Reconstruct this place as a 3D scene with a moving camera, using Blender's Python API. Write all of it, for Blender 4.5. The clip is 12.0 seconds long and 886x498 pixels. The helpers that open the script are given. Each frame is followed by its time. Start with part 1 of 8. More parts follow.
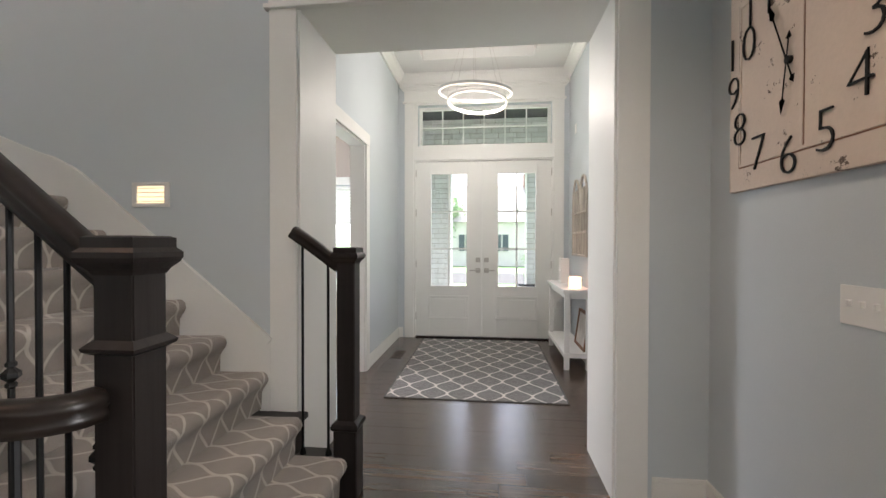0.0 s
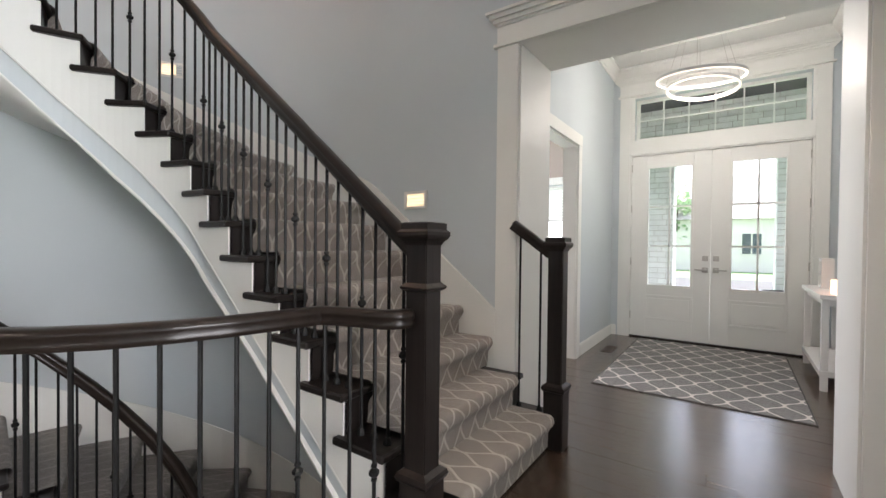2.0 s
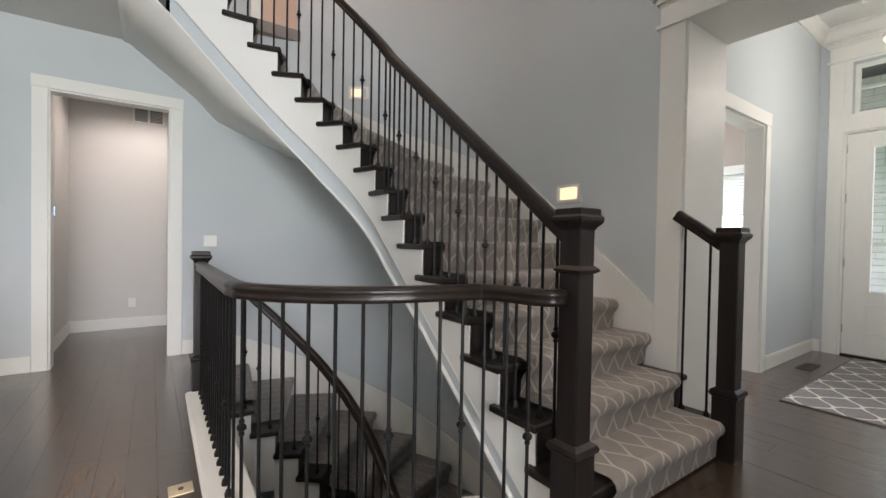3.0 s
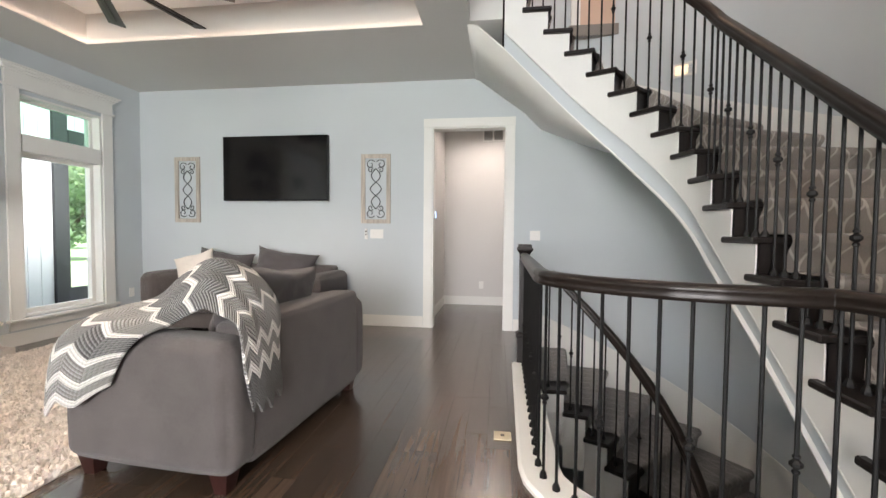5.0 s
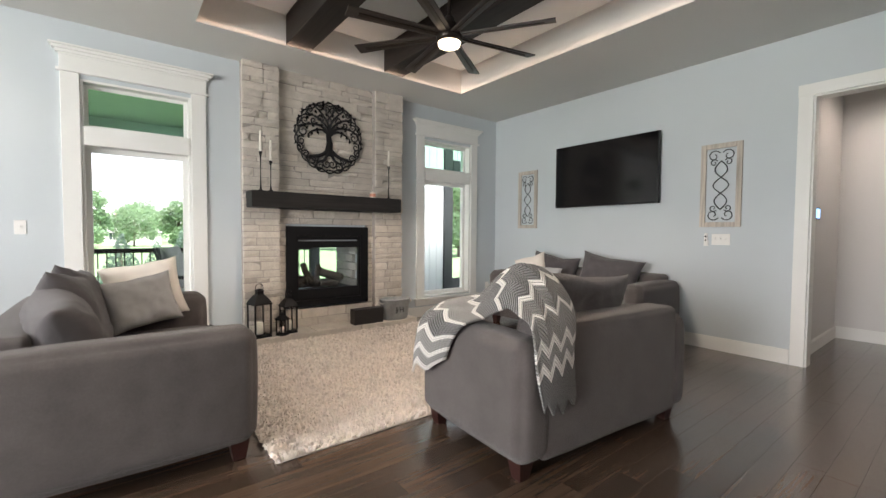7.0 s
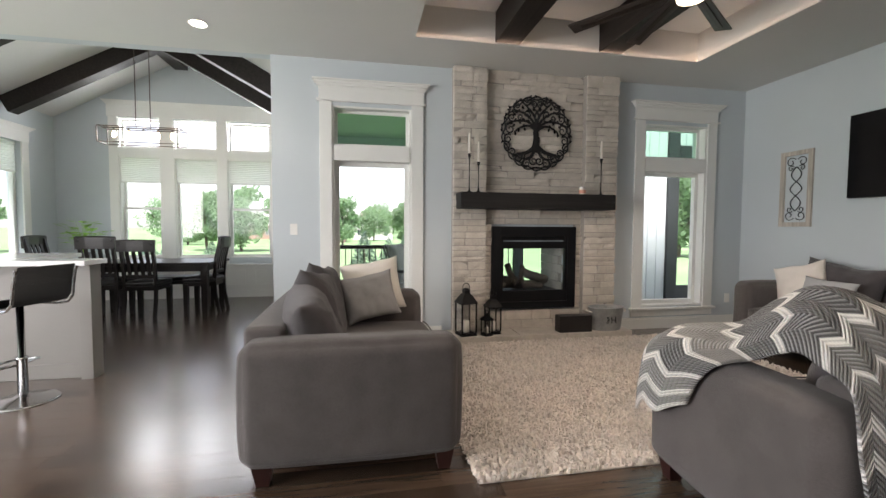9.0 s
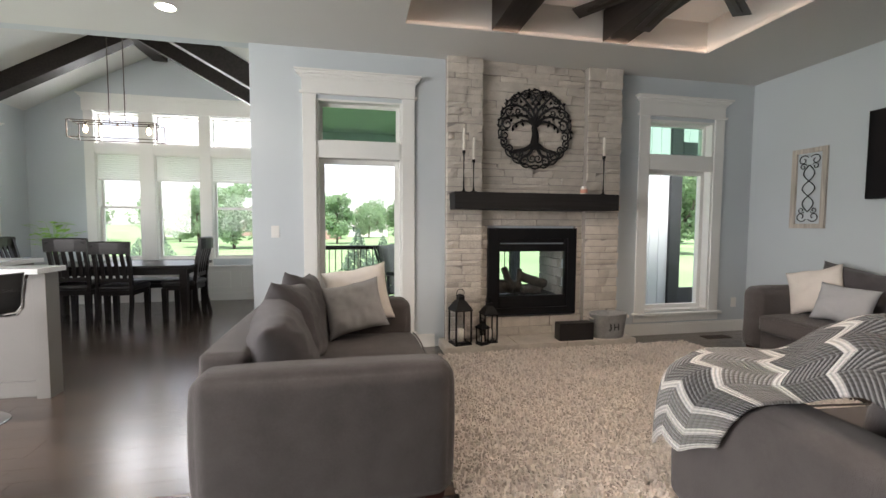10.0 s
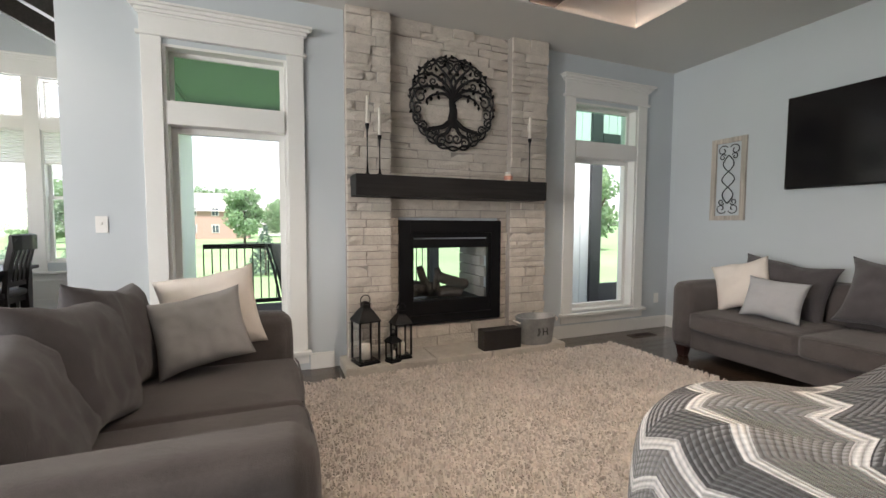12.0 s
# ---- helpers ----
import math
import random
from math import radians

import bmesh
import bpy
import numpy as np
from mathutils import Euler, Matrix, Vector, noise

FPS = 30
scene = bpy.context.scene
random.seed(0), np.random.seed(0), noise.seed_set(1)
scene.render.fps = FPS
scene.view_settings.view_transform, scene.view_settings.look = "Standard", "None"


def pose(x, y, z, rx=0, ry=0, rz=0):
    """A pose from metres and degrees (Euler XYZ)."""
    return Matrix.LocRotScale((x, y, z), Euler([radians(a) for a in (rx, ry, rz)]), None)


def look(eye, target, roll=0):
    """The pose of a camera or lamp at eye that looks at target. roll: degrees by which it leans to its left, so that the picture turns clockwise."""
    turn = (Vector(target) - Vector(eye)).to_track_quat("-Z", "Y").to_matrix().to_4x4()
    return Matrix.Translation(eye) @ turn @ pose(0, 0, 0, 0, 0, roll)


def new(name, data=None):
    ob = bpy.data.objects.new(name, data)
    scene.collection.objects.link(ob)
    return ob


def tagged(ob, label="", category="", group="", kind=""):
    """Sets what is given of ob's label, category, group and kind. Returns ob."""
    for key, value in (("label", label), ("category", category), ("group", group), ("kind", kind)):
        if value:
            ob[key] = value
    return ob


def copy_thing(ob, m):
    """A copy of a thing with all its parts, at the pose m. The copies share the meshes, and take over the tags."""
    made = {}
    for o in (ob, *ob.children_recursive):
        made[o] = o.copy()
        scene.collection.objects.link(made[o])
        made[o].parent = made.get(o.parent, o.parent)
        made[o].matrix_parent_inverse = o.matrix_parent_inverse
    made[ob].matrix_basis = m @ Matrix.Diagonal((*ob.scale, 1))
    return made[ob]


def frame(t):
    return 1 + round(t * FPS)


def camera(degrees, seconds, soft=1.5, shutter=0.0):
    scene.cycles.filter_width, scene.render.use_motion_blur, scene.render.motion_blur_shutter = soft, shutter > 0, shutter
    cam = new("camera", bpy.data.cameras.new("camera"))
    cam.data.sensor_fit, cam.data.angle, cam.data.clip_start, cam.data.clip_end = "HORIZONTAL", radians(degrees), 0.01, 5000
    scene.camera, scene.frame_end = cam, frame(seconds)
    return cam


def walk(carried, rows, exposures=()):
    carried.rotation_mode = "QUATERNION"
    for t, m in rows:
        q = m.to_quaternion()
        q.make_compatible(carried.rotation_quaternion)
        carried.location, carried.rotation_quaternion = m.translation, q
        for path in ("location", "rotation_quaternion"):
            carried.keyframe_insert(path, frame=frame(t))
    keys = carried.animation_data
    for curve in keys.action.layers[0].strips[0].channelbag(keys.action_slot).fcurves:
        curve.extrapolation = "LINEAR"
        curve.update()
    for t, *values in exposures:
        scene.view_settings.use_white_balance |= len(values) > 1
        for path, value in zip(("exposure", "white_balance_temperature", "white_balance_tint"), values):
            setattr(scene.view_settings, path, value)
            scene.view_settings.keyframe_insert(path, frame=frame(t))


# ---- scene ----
cam = camera(93.2, 12.0)
PATH = [
    (0, (0.536, -1.124, 1.312), (0.322, 0.865, 1.288), 0.1),
    (0.5, (0.556, -1.239, 1.307), (0.174, 0.724, 1.285), 0.2),
    (1, (0.601, -1.376, 1.295), (0.001, 0.532, 1.269), 0.4),
    (1.5, (0.637, -1.461, 1.276), (-0.221, 0.345, 1.249), 0.5),
    (2, (0.7, -1.52, 1.252), (-0.442, 0.121, 1.224), 0.6),
    (2.5, (0.742, -1.59, 1.222), (-0.664, -0.169, 1.191), 0.8),
    (3, (0.8, -1.657, 1.187), (-0.839, -0.512, 1.153), 1.0),
    (3.2, (0.837, -1.679, 1.191), (-0.882, -0.658, 1.151), 1.0),
    (4.8, (0.951, -1.578, 1.171), (-1.045, -1.698, 1.104), 0.6),
    (5, (0.926, -1.571, 1.179), (-1.055, -1.835, 1.102), 0.5),
    (5.5, (0.871, -1.546, 1.176), (-1.026, -2.175, 1.101), 0.5),
    (6, (0.857, -1.501, 1.204), (-0.882, -2.486, 1.127), 0.5),
    (6.5, (0.822, -1.481, 1.186), (-0.696, -2.781, 1.118), 0.4),
    (7, (0.763, -1.431, 1.202), (-0.465, -3.008, 1.128), 0.4),
    (7.5, (0.754, -1.463, 1.195), (-0.191, -3.224, 1.121), 0.4),
    (7.7, (0.738, -1.518, 1.187), (-0.109, -3.329, 1.121), 0.3),
    (9.3, (0.65, -1.778, 1.281), (0.312, -3.746, 1.176), 0.3),
    (9.5, (0.623, -1.834, 1.301), (0.29, -3.803, 1.19), 0.3),
    (10, (0.598, -1.999, 1.302), (0.202, -3.956, 1.189), 0.3),
    (10.5, (0.54, -2.193, 1.305), (0.021, -4.121, 1.185), 0.3),
    (11, (0.472, -2.377, 1.305), (-0.179, -4.263, 1.177), 0.3),
    (11.5, (0.384, -2.544, 1.267), (-0.344, -4.404, 1.147), 0.3),
    (12, (0.286, -2.703, 1.243), (-0.47, -4.551, 1.123), 0.2),
]
walk(cam, [(t, look(eye, target, roll)) for t, eye, target, roll in PATH], [(0, 2.12, 6280, 15), (1.5, 2.2, 6230, 15), (3.2, 2.0, 6300, 15), (4.8, 2.25, 6430, 15), (6.5, 2.05, 6430, 14), (7.7, 1.68, 6430, 14), (9.3, 1.43, 6450, 15), (11, 1.5, 6520, 16), (12, 1.54, 6480, 15)])

# ---- world, sun, lamps ----
world = bpy.data.worlds.new("world")
scene.world = world
world.use_nodes = True
wn = world.node_tree
sky = wn.nodes.new("ShaderNodeTexSky")
sky.sky_type = "NISHITA"
sky.sun_disc = False
sky.sun_elevation, sky.sun_rotation = radians(66), radians(13)
sky.air_density, sky.dust_density = 1.0, 1.0
haze = wn.nodes.new("ShaderNodeHueSaturation")
haze.inputs["Saturation"].default_value = 0.35
wn.links.new(sky.outputs[0], haze.inputs["Color"])
wn.links.new(haze.outputs[0], wn.nodes["Background"].inputs[0])
wn.nodes["Background"].inputs[1].default_value = 0.15

sun_data = bpy.data.lights.new("sun", "SUN")
sun_data.energy, sun_data.angle, sun_data.color = 4.5, radians(10), (1, 0.97, 0.92)
sun = new("sun", sun_data)
sun.matrix_world = look((0, 0, 30), (-3, -13, 0))


def area(name, eye, target, w, h, watts, color=(1, 1, 1)):
    d = bpy.data.lights.new(name, "AREA")
    d.shape, d.size, d.size_y, d.energy, d.color = "RECTANGLE", w, h, watts, color
    ob = new(name, d)
    ob.matrix_world = look(eye, target)
    return ob


# added fill lamps behind the walk; no kitchen or stair hall window is seen
area("kitchen_fill", (6.55, -2.5, 1.6), (0, -3.0, 1.5), 2.6, 2.0, 112, (1.0, 0.98, 0.95))
area("kitchen_side_fill", (4.4, -0.95, 1.7), (-1.2, -5.5, 0.8), 2.6, 1.3, 14, (1.0, 0.99, 0.97))
# added lamp in mid-air that brightens the upper stairwell
area("stairwell_fill", (-1.6, -1.9, 5.0), (-2.4, 1.0, 3.6), 2.4, 1.2, 1.5, (1, 1, 1))
# sky over the lawn, outside the upper lights of the dining nook
area("nook_window_daylight", (3.5, -10.02, 2.84), (3.5, -5, 1.6), 2.5, 0.5, 34, (0.97, 0.99, 1.0))
# added lamp by an unseen west opening, to brighten the office
area("office_fill", (-3.9, 3.2, 1.6), (-1, 3.2, 1.4), 1.6, 1.4, 25, (1, 1, 1))


def point(name, at, watts, color=(1, 0.82, 0.62), radius=0.05):
    d = bpy.data.lights.new(name, "POINT")
    d.energy, d.color, d.shadow_soft_size = watts, color, radius
    ob = new(name, d)
    ob.location = at
    return ob


def spot(name, at, watts, color=(1, 0.86, 0.7), angle=120, radius=0.06):
    d = bpy.data.lights.new(name, "SPOT")
    d.energy, d.color, d.shadow_soft_size, d.spot_size, d.spot_blend = watts, color, radius, radians(angle), 0.6
    ob = new(name, d)
    ob.location = at
    return ob


# ---- materials ----
def mat(name, color, rough=0.6, metal=0.0, var=0.08, scale=6.0, fine=60.0, bump=0.15, bump_scale=None, coat=0.0, rand=0.0, emit=None, strength=0.0, sheen=0.0):
    m = bpy.data.materials.new(name)
    m.use_nodes = True
    t = m.node_tree
    b = t.nodes["Principled BSDF"]
    b.inputs["Roughness"].default_value = rough
    b.inputs["Metallic"].default_value = metal
    b.inputs["Coat Weight"].default_value = coat
    b.inputs["Sheen Weight"].default_value = sheen
    tc = t.nodes.new("ShaderNodeTexCoord")
    n1 = t.nodes.new("ShaderNodeTexNoise")
    n1.inputs["Scale"].default_value, n1.inputs["Detail"].default_value = scale, 4
    n2 = t.nodes.new("ShaderNodeTexNoise")
    n2.inputs["Scale"].default_value, n2.inputs["Detail"].default_value = fine, 3
    t.links.new(tc.outputs["Object"], n1.inputs["Vector"])
    t.links.new(tc.outputs["Object"], n2.inputs["Vector"])
    add = t.nodes.new("ShaderNodeMath")
    add.operation = "MULTIPLY_ADD"
    t.links.new(n2.outputs[0], add.inputs[0])
    add.inputs[1].default_value = 0.5
    t.links.new(n1.outputs[0], add.inputs[2])
    rmp = t.nodes.new("ShaderNodeMapRange")
    rmp.inputs[1].default_value, rmp.inputs[2].default_value = 0.45, 1.05
    rmp.inputs[3].default_value, rmp.inputs[4].default_value = 1 - var, 1 + var
    t.links.new(add.outputs[0], rmp.inputs[0])
    last = rmp.outputs[0]
    if rand:
        oi = t.nodes.new("ShaderNodeObjectInfo")
        rr = t.nodes.new("ShaderNodeMapRange")
        rr.inputs[3].default_value, rr.inputs[4].default_value = 1 - rand, 1 + rand
        t.links.new(oi.outputs["Random"], rr.inputs[0])
        mu = t.nodes.new("ShaderNodeMath")
        mu.operation = "MULTIPLY"
        t.links.new(last, mu.inputs[0])
        t.links.new(rr.outputs[0], mu.inputs[1])
        last = mu.outputs[0]
    mix = t.nodes.new("ShaderNodeVectorMath")
    mix.operation = "SCALE"
    mix.inputs[0].default_value = color
    t.links.new(last, mix.inputs["Scale"])
    t.links.new(mix.outputs[0], b.inputs["Base Color"])
    if bump:
        bp = t.nodes.new("ShaderNodeBump")
        bp.inputs["Strength"].default_value, bp.inputs["Distance"].default_value = bump, 0.01
        n3 = t.nodes.new("ShaderNodeTexNoise")
        n3.inputs["Scale"].default_value, n3.inputs["Detail"].default_value = bump_scale or fine, 4
        t.links.new(tc.outputs["Object"], n3.inputs["Vector"])
        t.links.new(n3.outputs[0], bp.inputs["Height"])
        t.links.new(bp.outputs[0], b.inputs["Normal"])
    if emit:
        b.inputs["Emission Color"].default_value = (*emit, 1)
        b.inputs["Emission Strength"].default_value = strength
    return m


def wood(name, color, rough, rand=0.15, along="x", grain=0.25, coat=0.0, island=False):
    """Grain drawn out along one axis, each piece of its own tone."""
    m = mat(name, color, rough, var=0.12, scale=3, rand=0 if island else rand, bump=0, coat=coat)
    t = m.node_tree
    b = t.nodes["Principled BSDF"]
    tc = t.nodes.new("ShaderNodeTexCoord")
    mp = t.nodes.new("ShaderNodeMapping")
    mp.inputs["Scale"].default_value = {"x": (1.2, 26, 26), "y": (26, 1.2, 26), "z": (26, 26, 1.2)}[along]
    oi = t.nodes.new("ShaderNodeNewGeometry" if island else "ShaderNodeObjectInfo")
    tone = oi.outputs["Random Per Island" if island else "Random"]
    sh = t.nodes.new("ShaderNodeVectorMath")
    sh.operation = "MULTIPLY_ADD"
    t.links.new(tone, sh.inputs[0])
    sh.inputs[1].default_value = (37, 91, 53)
    t.links.new(tc.outputs["Object"], sh.inputs[2])
    t.links.new(sh.outputs[0], mp.inputs[0])
    n = t.nodes.new("ShaderNodeTexNoise")
    n.inputs["Scale"].default_value, n.inputs["Detail"].default_value, n.inputs["Distortion"].default_value = 1.6, 6, 0.6
    t.links.new(mp.outputs[0], n.inputs["Vector"])
    r = t.nodes.new("ShaderNodeMapRange")
    r.inputs[1].default_value, r.inputs[2].default_value = 0.3, 0.7
    r.inputs[3].default_value, r.inputs[4].default_value = 1 - grain, 1 + grain
    t.links.new(n.outputs[0], r.inputs[0])
    out = r.outputs[0]
    if island:
        rr = t.nodes.new("ShaderNodeMapRange")
        rr.inputs[3].default_value, rr.inputs[4].default_value = 1 - rand, 1 + rand
        t.links.new(tone, rr.inputs[0])
        mu = t.nodes.new("ShaderNodeMath")
        mu.operation = "MULTIPLY"
        t.links.new(out, mu.inputs[0])
        t.links.new(rr.outputs[0], mu.inputs[1])
        out = mu.outputs[0]
    v = t.nodes.new("ShaderNodeVectorMath")
    v.operation = "SCALE"
    t.links.new(b.inputs["Base Color"].links[0].from_socket, v.inputs[0])
    t.links.new(out, v.inputs["Scale"])
    t.links.new(v.outputs[0], b.inputs["Base Color"])
    bp = t.nodes.new("ShaderNodeBump")
    bp.inputs["Strength"].default_value, bp.inputs["Distance"].default_value = 0.12, 0.004
    t.links.new(n.outputs[0], bp.inputs["Height"])
    t.links.new(bp.outputs[0], b.inputs["Normal"])
    return m


def glass(name, tint=(1, 1, 1), gloss=0.08):
    """A thin pane: see-through, with a mirror gloss that grows at grazing angles."""
    m = bpy.data.materials.new(name)
    m.use_nodes = True
    t = m.node_tree
    t.nodes.remove(t.nodes["Principled BSDF"])
    tr = t.nodes.new("ShaderNodeBsdfTransparent")
    tr.inputs[0].default_value = (*tint, 1)
    gl = t.nodes.new("ShaderNodeBsdfGlossy")
    gl.inputs["Roughness"].default_value = 0.02
    lw = t.nodes.new("ShaderNodeLayerWeight")
    lw.inputs[0].default_value = 0.5
    pw_ = t.nodes.new("ShaderNodeMath")
    pw_.operation = "POWER"
    pw_.inputs[1].default_value = 4.0
    t.links.new(lw.outputs["Facing"], pw_.inputs[0])
    fr = t.nodes.new("ShaderNodeMath")
    fr.operation = "MULTIPLY_ADD"
    fr.inputs[1].default_value, fr.inputs[2].default_value = 0.6, 0.03
    t.links.new(pw_.outputs[0], fr.inputs[0])
    mx = t.nodes.new("ShaderNodeMixShader")
    t.links.new(fr.outputs[0], mx.inputs[0])
    t.links.new(tr.outputs[0], mx.inputs[1])
    t.links.new(gl.outputs[0], mx.inputs[2])
    t.links.new(mx.outputs[0], t.nodes["Material Output"].inputs[0])
    return m


def lattice(name, base, line, w, h, amp, width, rough=0.95, bump=0.5, soft=0.03):
    """Woven ogee trellis on a UV map in metres."""
    m = mat(name, base, rough, var=0.12, scale=9, fine=220, bump=bump, bump_scale=320, sheen=0.3)
    t = m.node_tree
    b = t.nodes["Principled BSDF"]
    uv = t.nodes.new("ShaderNodeUVMap")
    sp = t.nodes.new("ShaderNodeSeparateXYZ")
    t.links.new(uv.outputs[0], sp.inputs[0])

    def op(kind, a, c=None, d=None):
        n = t.nodes.new("ShaderNodeMath")
        n.operation = kind
        for k, s in enumerate((a, c, d)):
            if s is None:
                continue
            if isinstance(s, (int, float)):
                n.inputs[k].default_value = s
            else:
                t.links.new(s, n.inputs[k])
        return n.outputs[0]
    sn = op("MULTIPLY", op("SINE", op("MULTIPLY", sp.outputs[1], 2 * math.pi / h)), amp)
    base_u = op("MULTIPLY", sp.outputs[0], 1 / w)
    masks = []
    for sign, off in ((1, 0.0), (-1, 0.5)):
        f = op("FRACT", op("ADD", op("MULTIPLY_ADD", sn, sign, base_u), off))
        d = op("ABSOLUTE", op("SUBTRACT", f, 0.5))
        mr = t.nodes.new("ShaderNodeMapRange")
        mr.inputs[1].default_value, mr.inputs[2].default_value = width, width + soft
        mr.inputs[3].default_value, mr.inputs[4].default_value = 1, 0
        t.links.new(d, mr.inputs[0])
        masks.append(mr.outputs[0])
    k = op("MAXIMUM", masks[0], masks[1])
    mx = t.nodes.new("ShaderNodeMix")
    mx.data_type = "RGBA"
    t.links.new(k, mx.inputs[0])
    t.links.new(b.inputs["Base Color"].links[0].from_socket, mx.inputs[6])
    mx.inputs[7].default_value = (*line, 1)
    t.links.new(mx.outputs[2], b.inputs["Base Color"])
    return m


M_WALL = mat("painted_wall_pale_blue", (0.55, 0.595, 0.618), 0.7, var=0.025, scale=1.5, fine=150, bump=0.05)
M_CEIL = mat("ceiling_paint", (0.66, 0.66, 0.64), 0.8, var=0.02, scale=1.2, bump=0.05)
M_TRIM = mat("white_trim_paint", (0.78, 0.78, 0.75), 0.48, var=0.02, scale=4, bump=0.02)
M_HALL = mat("hall_wall_paint", (0.64, 0.625, 0.605), 0.7, var=0.02, scale=1.5, bump=0.04)
M_OFFICE = mat("office_wall_paint", (0.42, 0.36, 0.32), 0.7, var=0.02, scale=1.5, bump=0.04)
M_FLOOR = wood("dark_hardwood", (0.072, 0.047, 0.032), 0.25, rand=0.34, along="x", grain=0.28)
M_FLOOR_FAR = wood("dark_hardwood_far", (0.072, 0.047, 0.032), 0.25, rand=0.34, along="x", grain=0.28, island=True)
for m_ in (M_FLOOR, M_FLOOR_FAR):
    b_ = m_.node_tree.nodes["Principled BSDF"]
    b_.inputs["Coat Weight"].default_value, b_.inputs["Coat Roughness"].default_value = 0.75, 0.23
    b_.inputs["Coat IOR"].default_value = 1.55
    b_.inputs["Specular IOR Level"].default_value = 0.3
M_GAP = mat("floor_joint", (0.012, 0.010, 0.009), 0.7, bump=0)
M_DARK = wood("espresso_wood", (0.015, 0.012, 0.011), 0.36, rand=0.08, along="z", grain=0.25)
M_RAIL = wood("espresso_rail", (0.016, 0.012, 0.010), 0.28, rand=0.05, along="x", grain=0.2)
M_BEAM = wood("dark_stained_beam", (0.020, 0.016, 0.014), 0.5, rand=0.1, along="y", grain=0.35)
M_IRON = mat("black_iron", (0.006, 0.006, 0.006), 0.5, metal=0.0, var=0.15, scale=30, bump=0.05)
for m_ in (M_DARK, M_RAIL, M_BEAM, M_IRON):
    m_.node_tree.nodes["Principled BSDF"].inputs["Specular IOR Level"].default_value = 0.25
M_CARPET = lattice("patterned_stair_carpet", (0.29, 0.255, 0.225), (0.54, 0.50, 0.45), 0.15, 0.34, 0.25, 0.035)
M_ENTRYRUG = lattice("trellis_rug", (0.125, 0.118, 0.112), (0.66, 0.6, 0.56), 0.245, 0.37, 0.25, 0.04, soft=0.015)
M_GLASS = glass("window_glass")
M_GREENGLASS = glass("green_tinted_glass", (0.66, 0.79, 0.71))


# ---- builders ----
def part(name, bm, material, parent=None, label="", smooth=False):
    me = bpy.data.meshes.new(name)
    bm.normal_update()
    bm.to_mesh(me)
    bm.free()
    me.materials.append(material)
    if smooth:
        me.shade_smooth()
    ob = new(name, me)
    if parent:
        ob.parent = parent
    if label:
        ob["label"] = label
    return ob


def thing(name, at=(0, 0, 0), label="", category="", group="", kind="", turn=0):
    ob = new(name)
    ob.matrix_basis = pose(*at, 0, 0, turn)
    ob.empty_display_size = 0.1
    return tagged(ob, label, category, group, kind)


def box(bm, a, b, bevel=0.0, seg=2):
    x0, x1 = sorted((a[0], b[0]))
    y0, y1 = sorted((a[1], b[1]))
    z0, z1 = sorted((a[2], b[2]))
    v = bmesh.ops.create_cube(bm, size=1.0, matrix=Matrix.LocRotScale(((x0 + x1) / 2, (y0 + y1) / 2, (z0 + z1) / 2), None, (x1 - x0, y1 - y0, z1 - z0)))["verts"]
    if bevel:
        e = list({e for q in v for e in q.link_edges})
        bmesh.ops.bevel(bm, geom=e, offset=bevel, segments=seg, affect="EDGES", profile=0.6)
    return bm


def nb():
    return bmesh.new()


def boxes(*items, bevel=0.0):
    bm = nb()
    for a, b in items:
        box(bm, a, b, bevel)
    return bm


def lathe(bm, prof, at=(0, 0, 0), n=12, square=False):
    """prof: (radius, z) rows; square: four sides along the axes."""
    if square:
        n, off, k = 4, math.pi / 4, math.sqrt(2)
    else:
        off, k = 0, 1
    rings = []
    for r, z in prof:
        rings.append([bm.verts.new((at[0] + k * r * math.cos(off + 2 * math.pi * i / n), at[1] + k * r * math.sin(off + 2 * math.pi * i / n), at[2] + z)) for i in range(n)])
    for p, q in zip(rings, rings[1:]):
        for i in range(n):
            bm.faces.new((p[i], p[(i + 1) % n], q[(i + 1) % n], q[i]))
    bm.faces.new(rings[0][::-1])
    bm.faces.new(rings[-1])
    return bm


def sweep(bm, pts, prof, closed=False, up=(0, 0, 1)):
    """prof: (side, height) outline carried along pts, kept upright."""
    pts = [Vector(p) for p in pts]
    rings = []
    n = len(pts)
    for i, p in enumerate(pts):
        a, b = (pts[i - 1], pts[(i + 1) % n]) if closed else (pts[max(i - 1, 0)], pts[min(i + 1, n - 1)])
        d = (b - a).normalized()
        s = d.cross(Vector(up)).normalized()
        u = s.cross(d).normalized()
        rings.append([bm.verts.new(p + s * x + u * y) for x, y in prof])
    m = len(prof)
    pairs = list(zip(rings, rings[1:])) + ([(rings[-1], rings[0])] if closed else [])
    for p, q in pairs:
        for i in range(m):
            bm.faces.new((p[i], p[(i + 1) % m], q[(i + 1) % m], q[i]))
    if not closed:
        bm.faces.new(rings[0][::-1])
        bm.faces.new(rings[-1])
    return bm


def circle_prof(r, n=8):
    return [(r * math.cos(2 * math.pi * i / n), r * math.sin(2 * math.pi * i / n)) for i in range(n)]


def tube(bm, pts, r, n=8, closed=False, up=(0, 0, 1)):
    return sweep(bm, pts, circle_prof(r, n), closed, up)


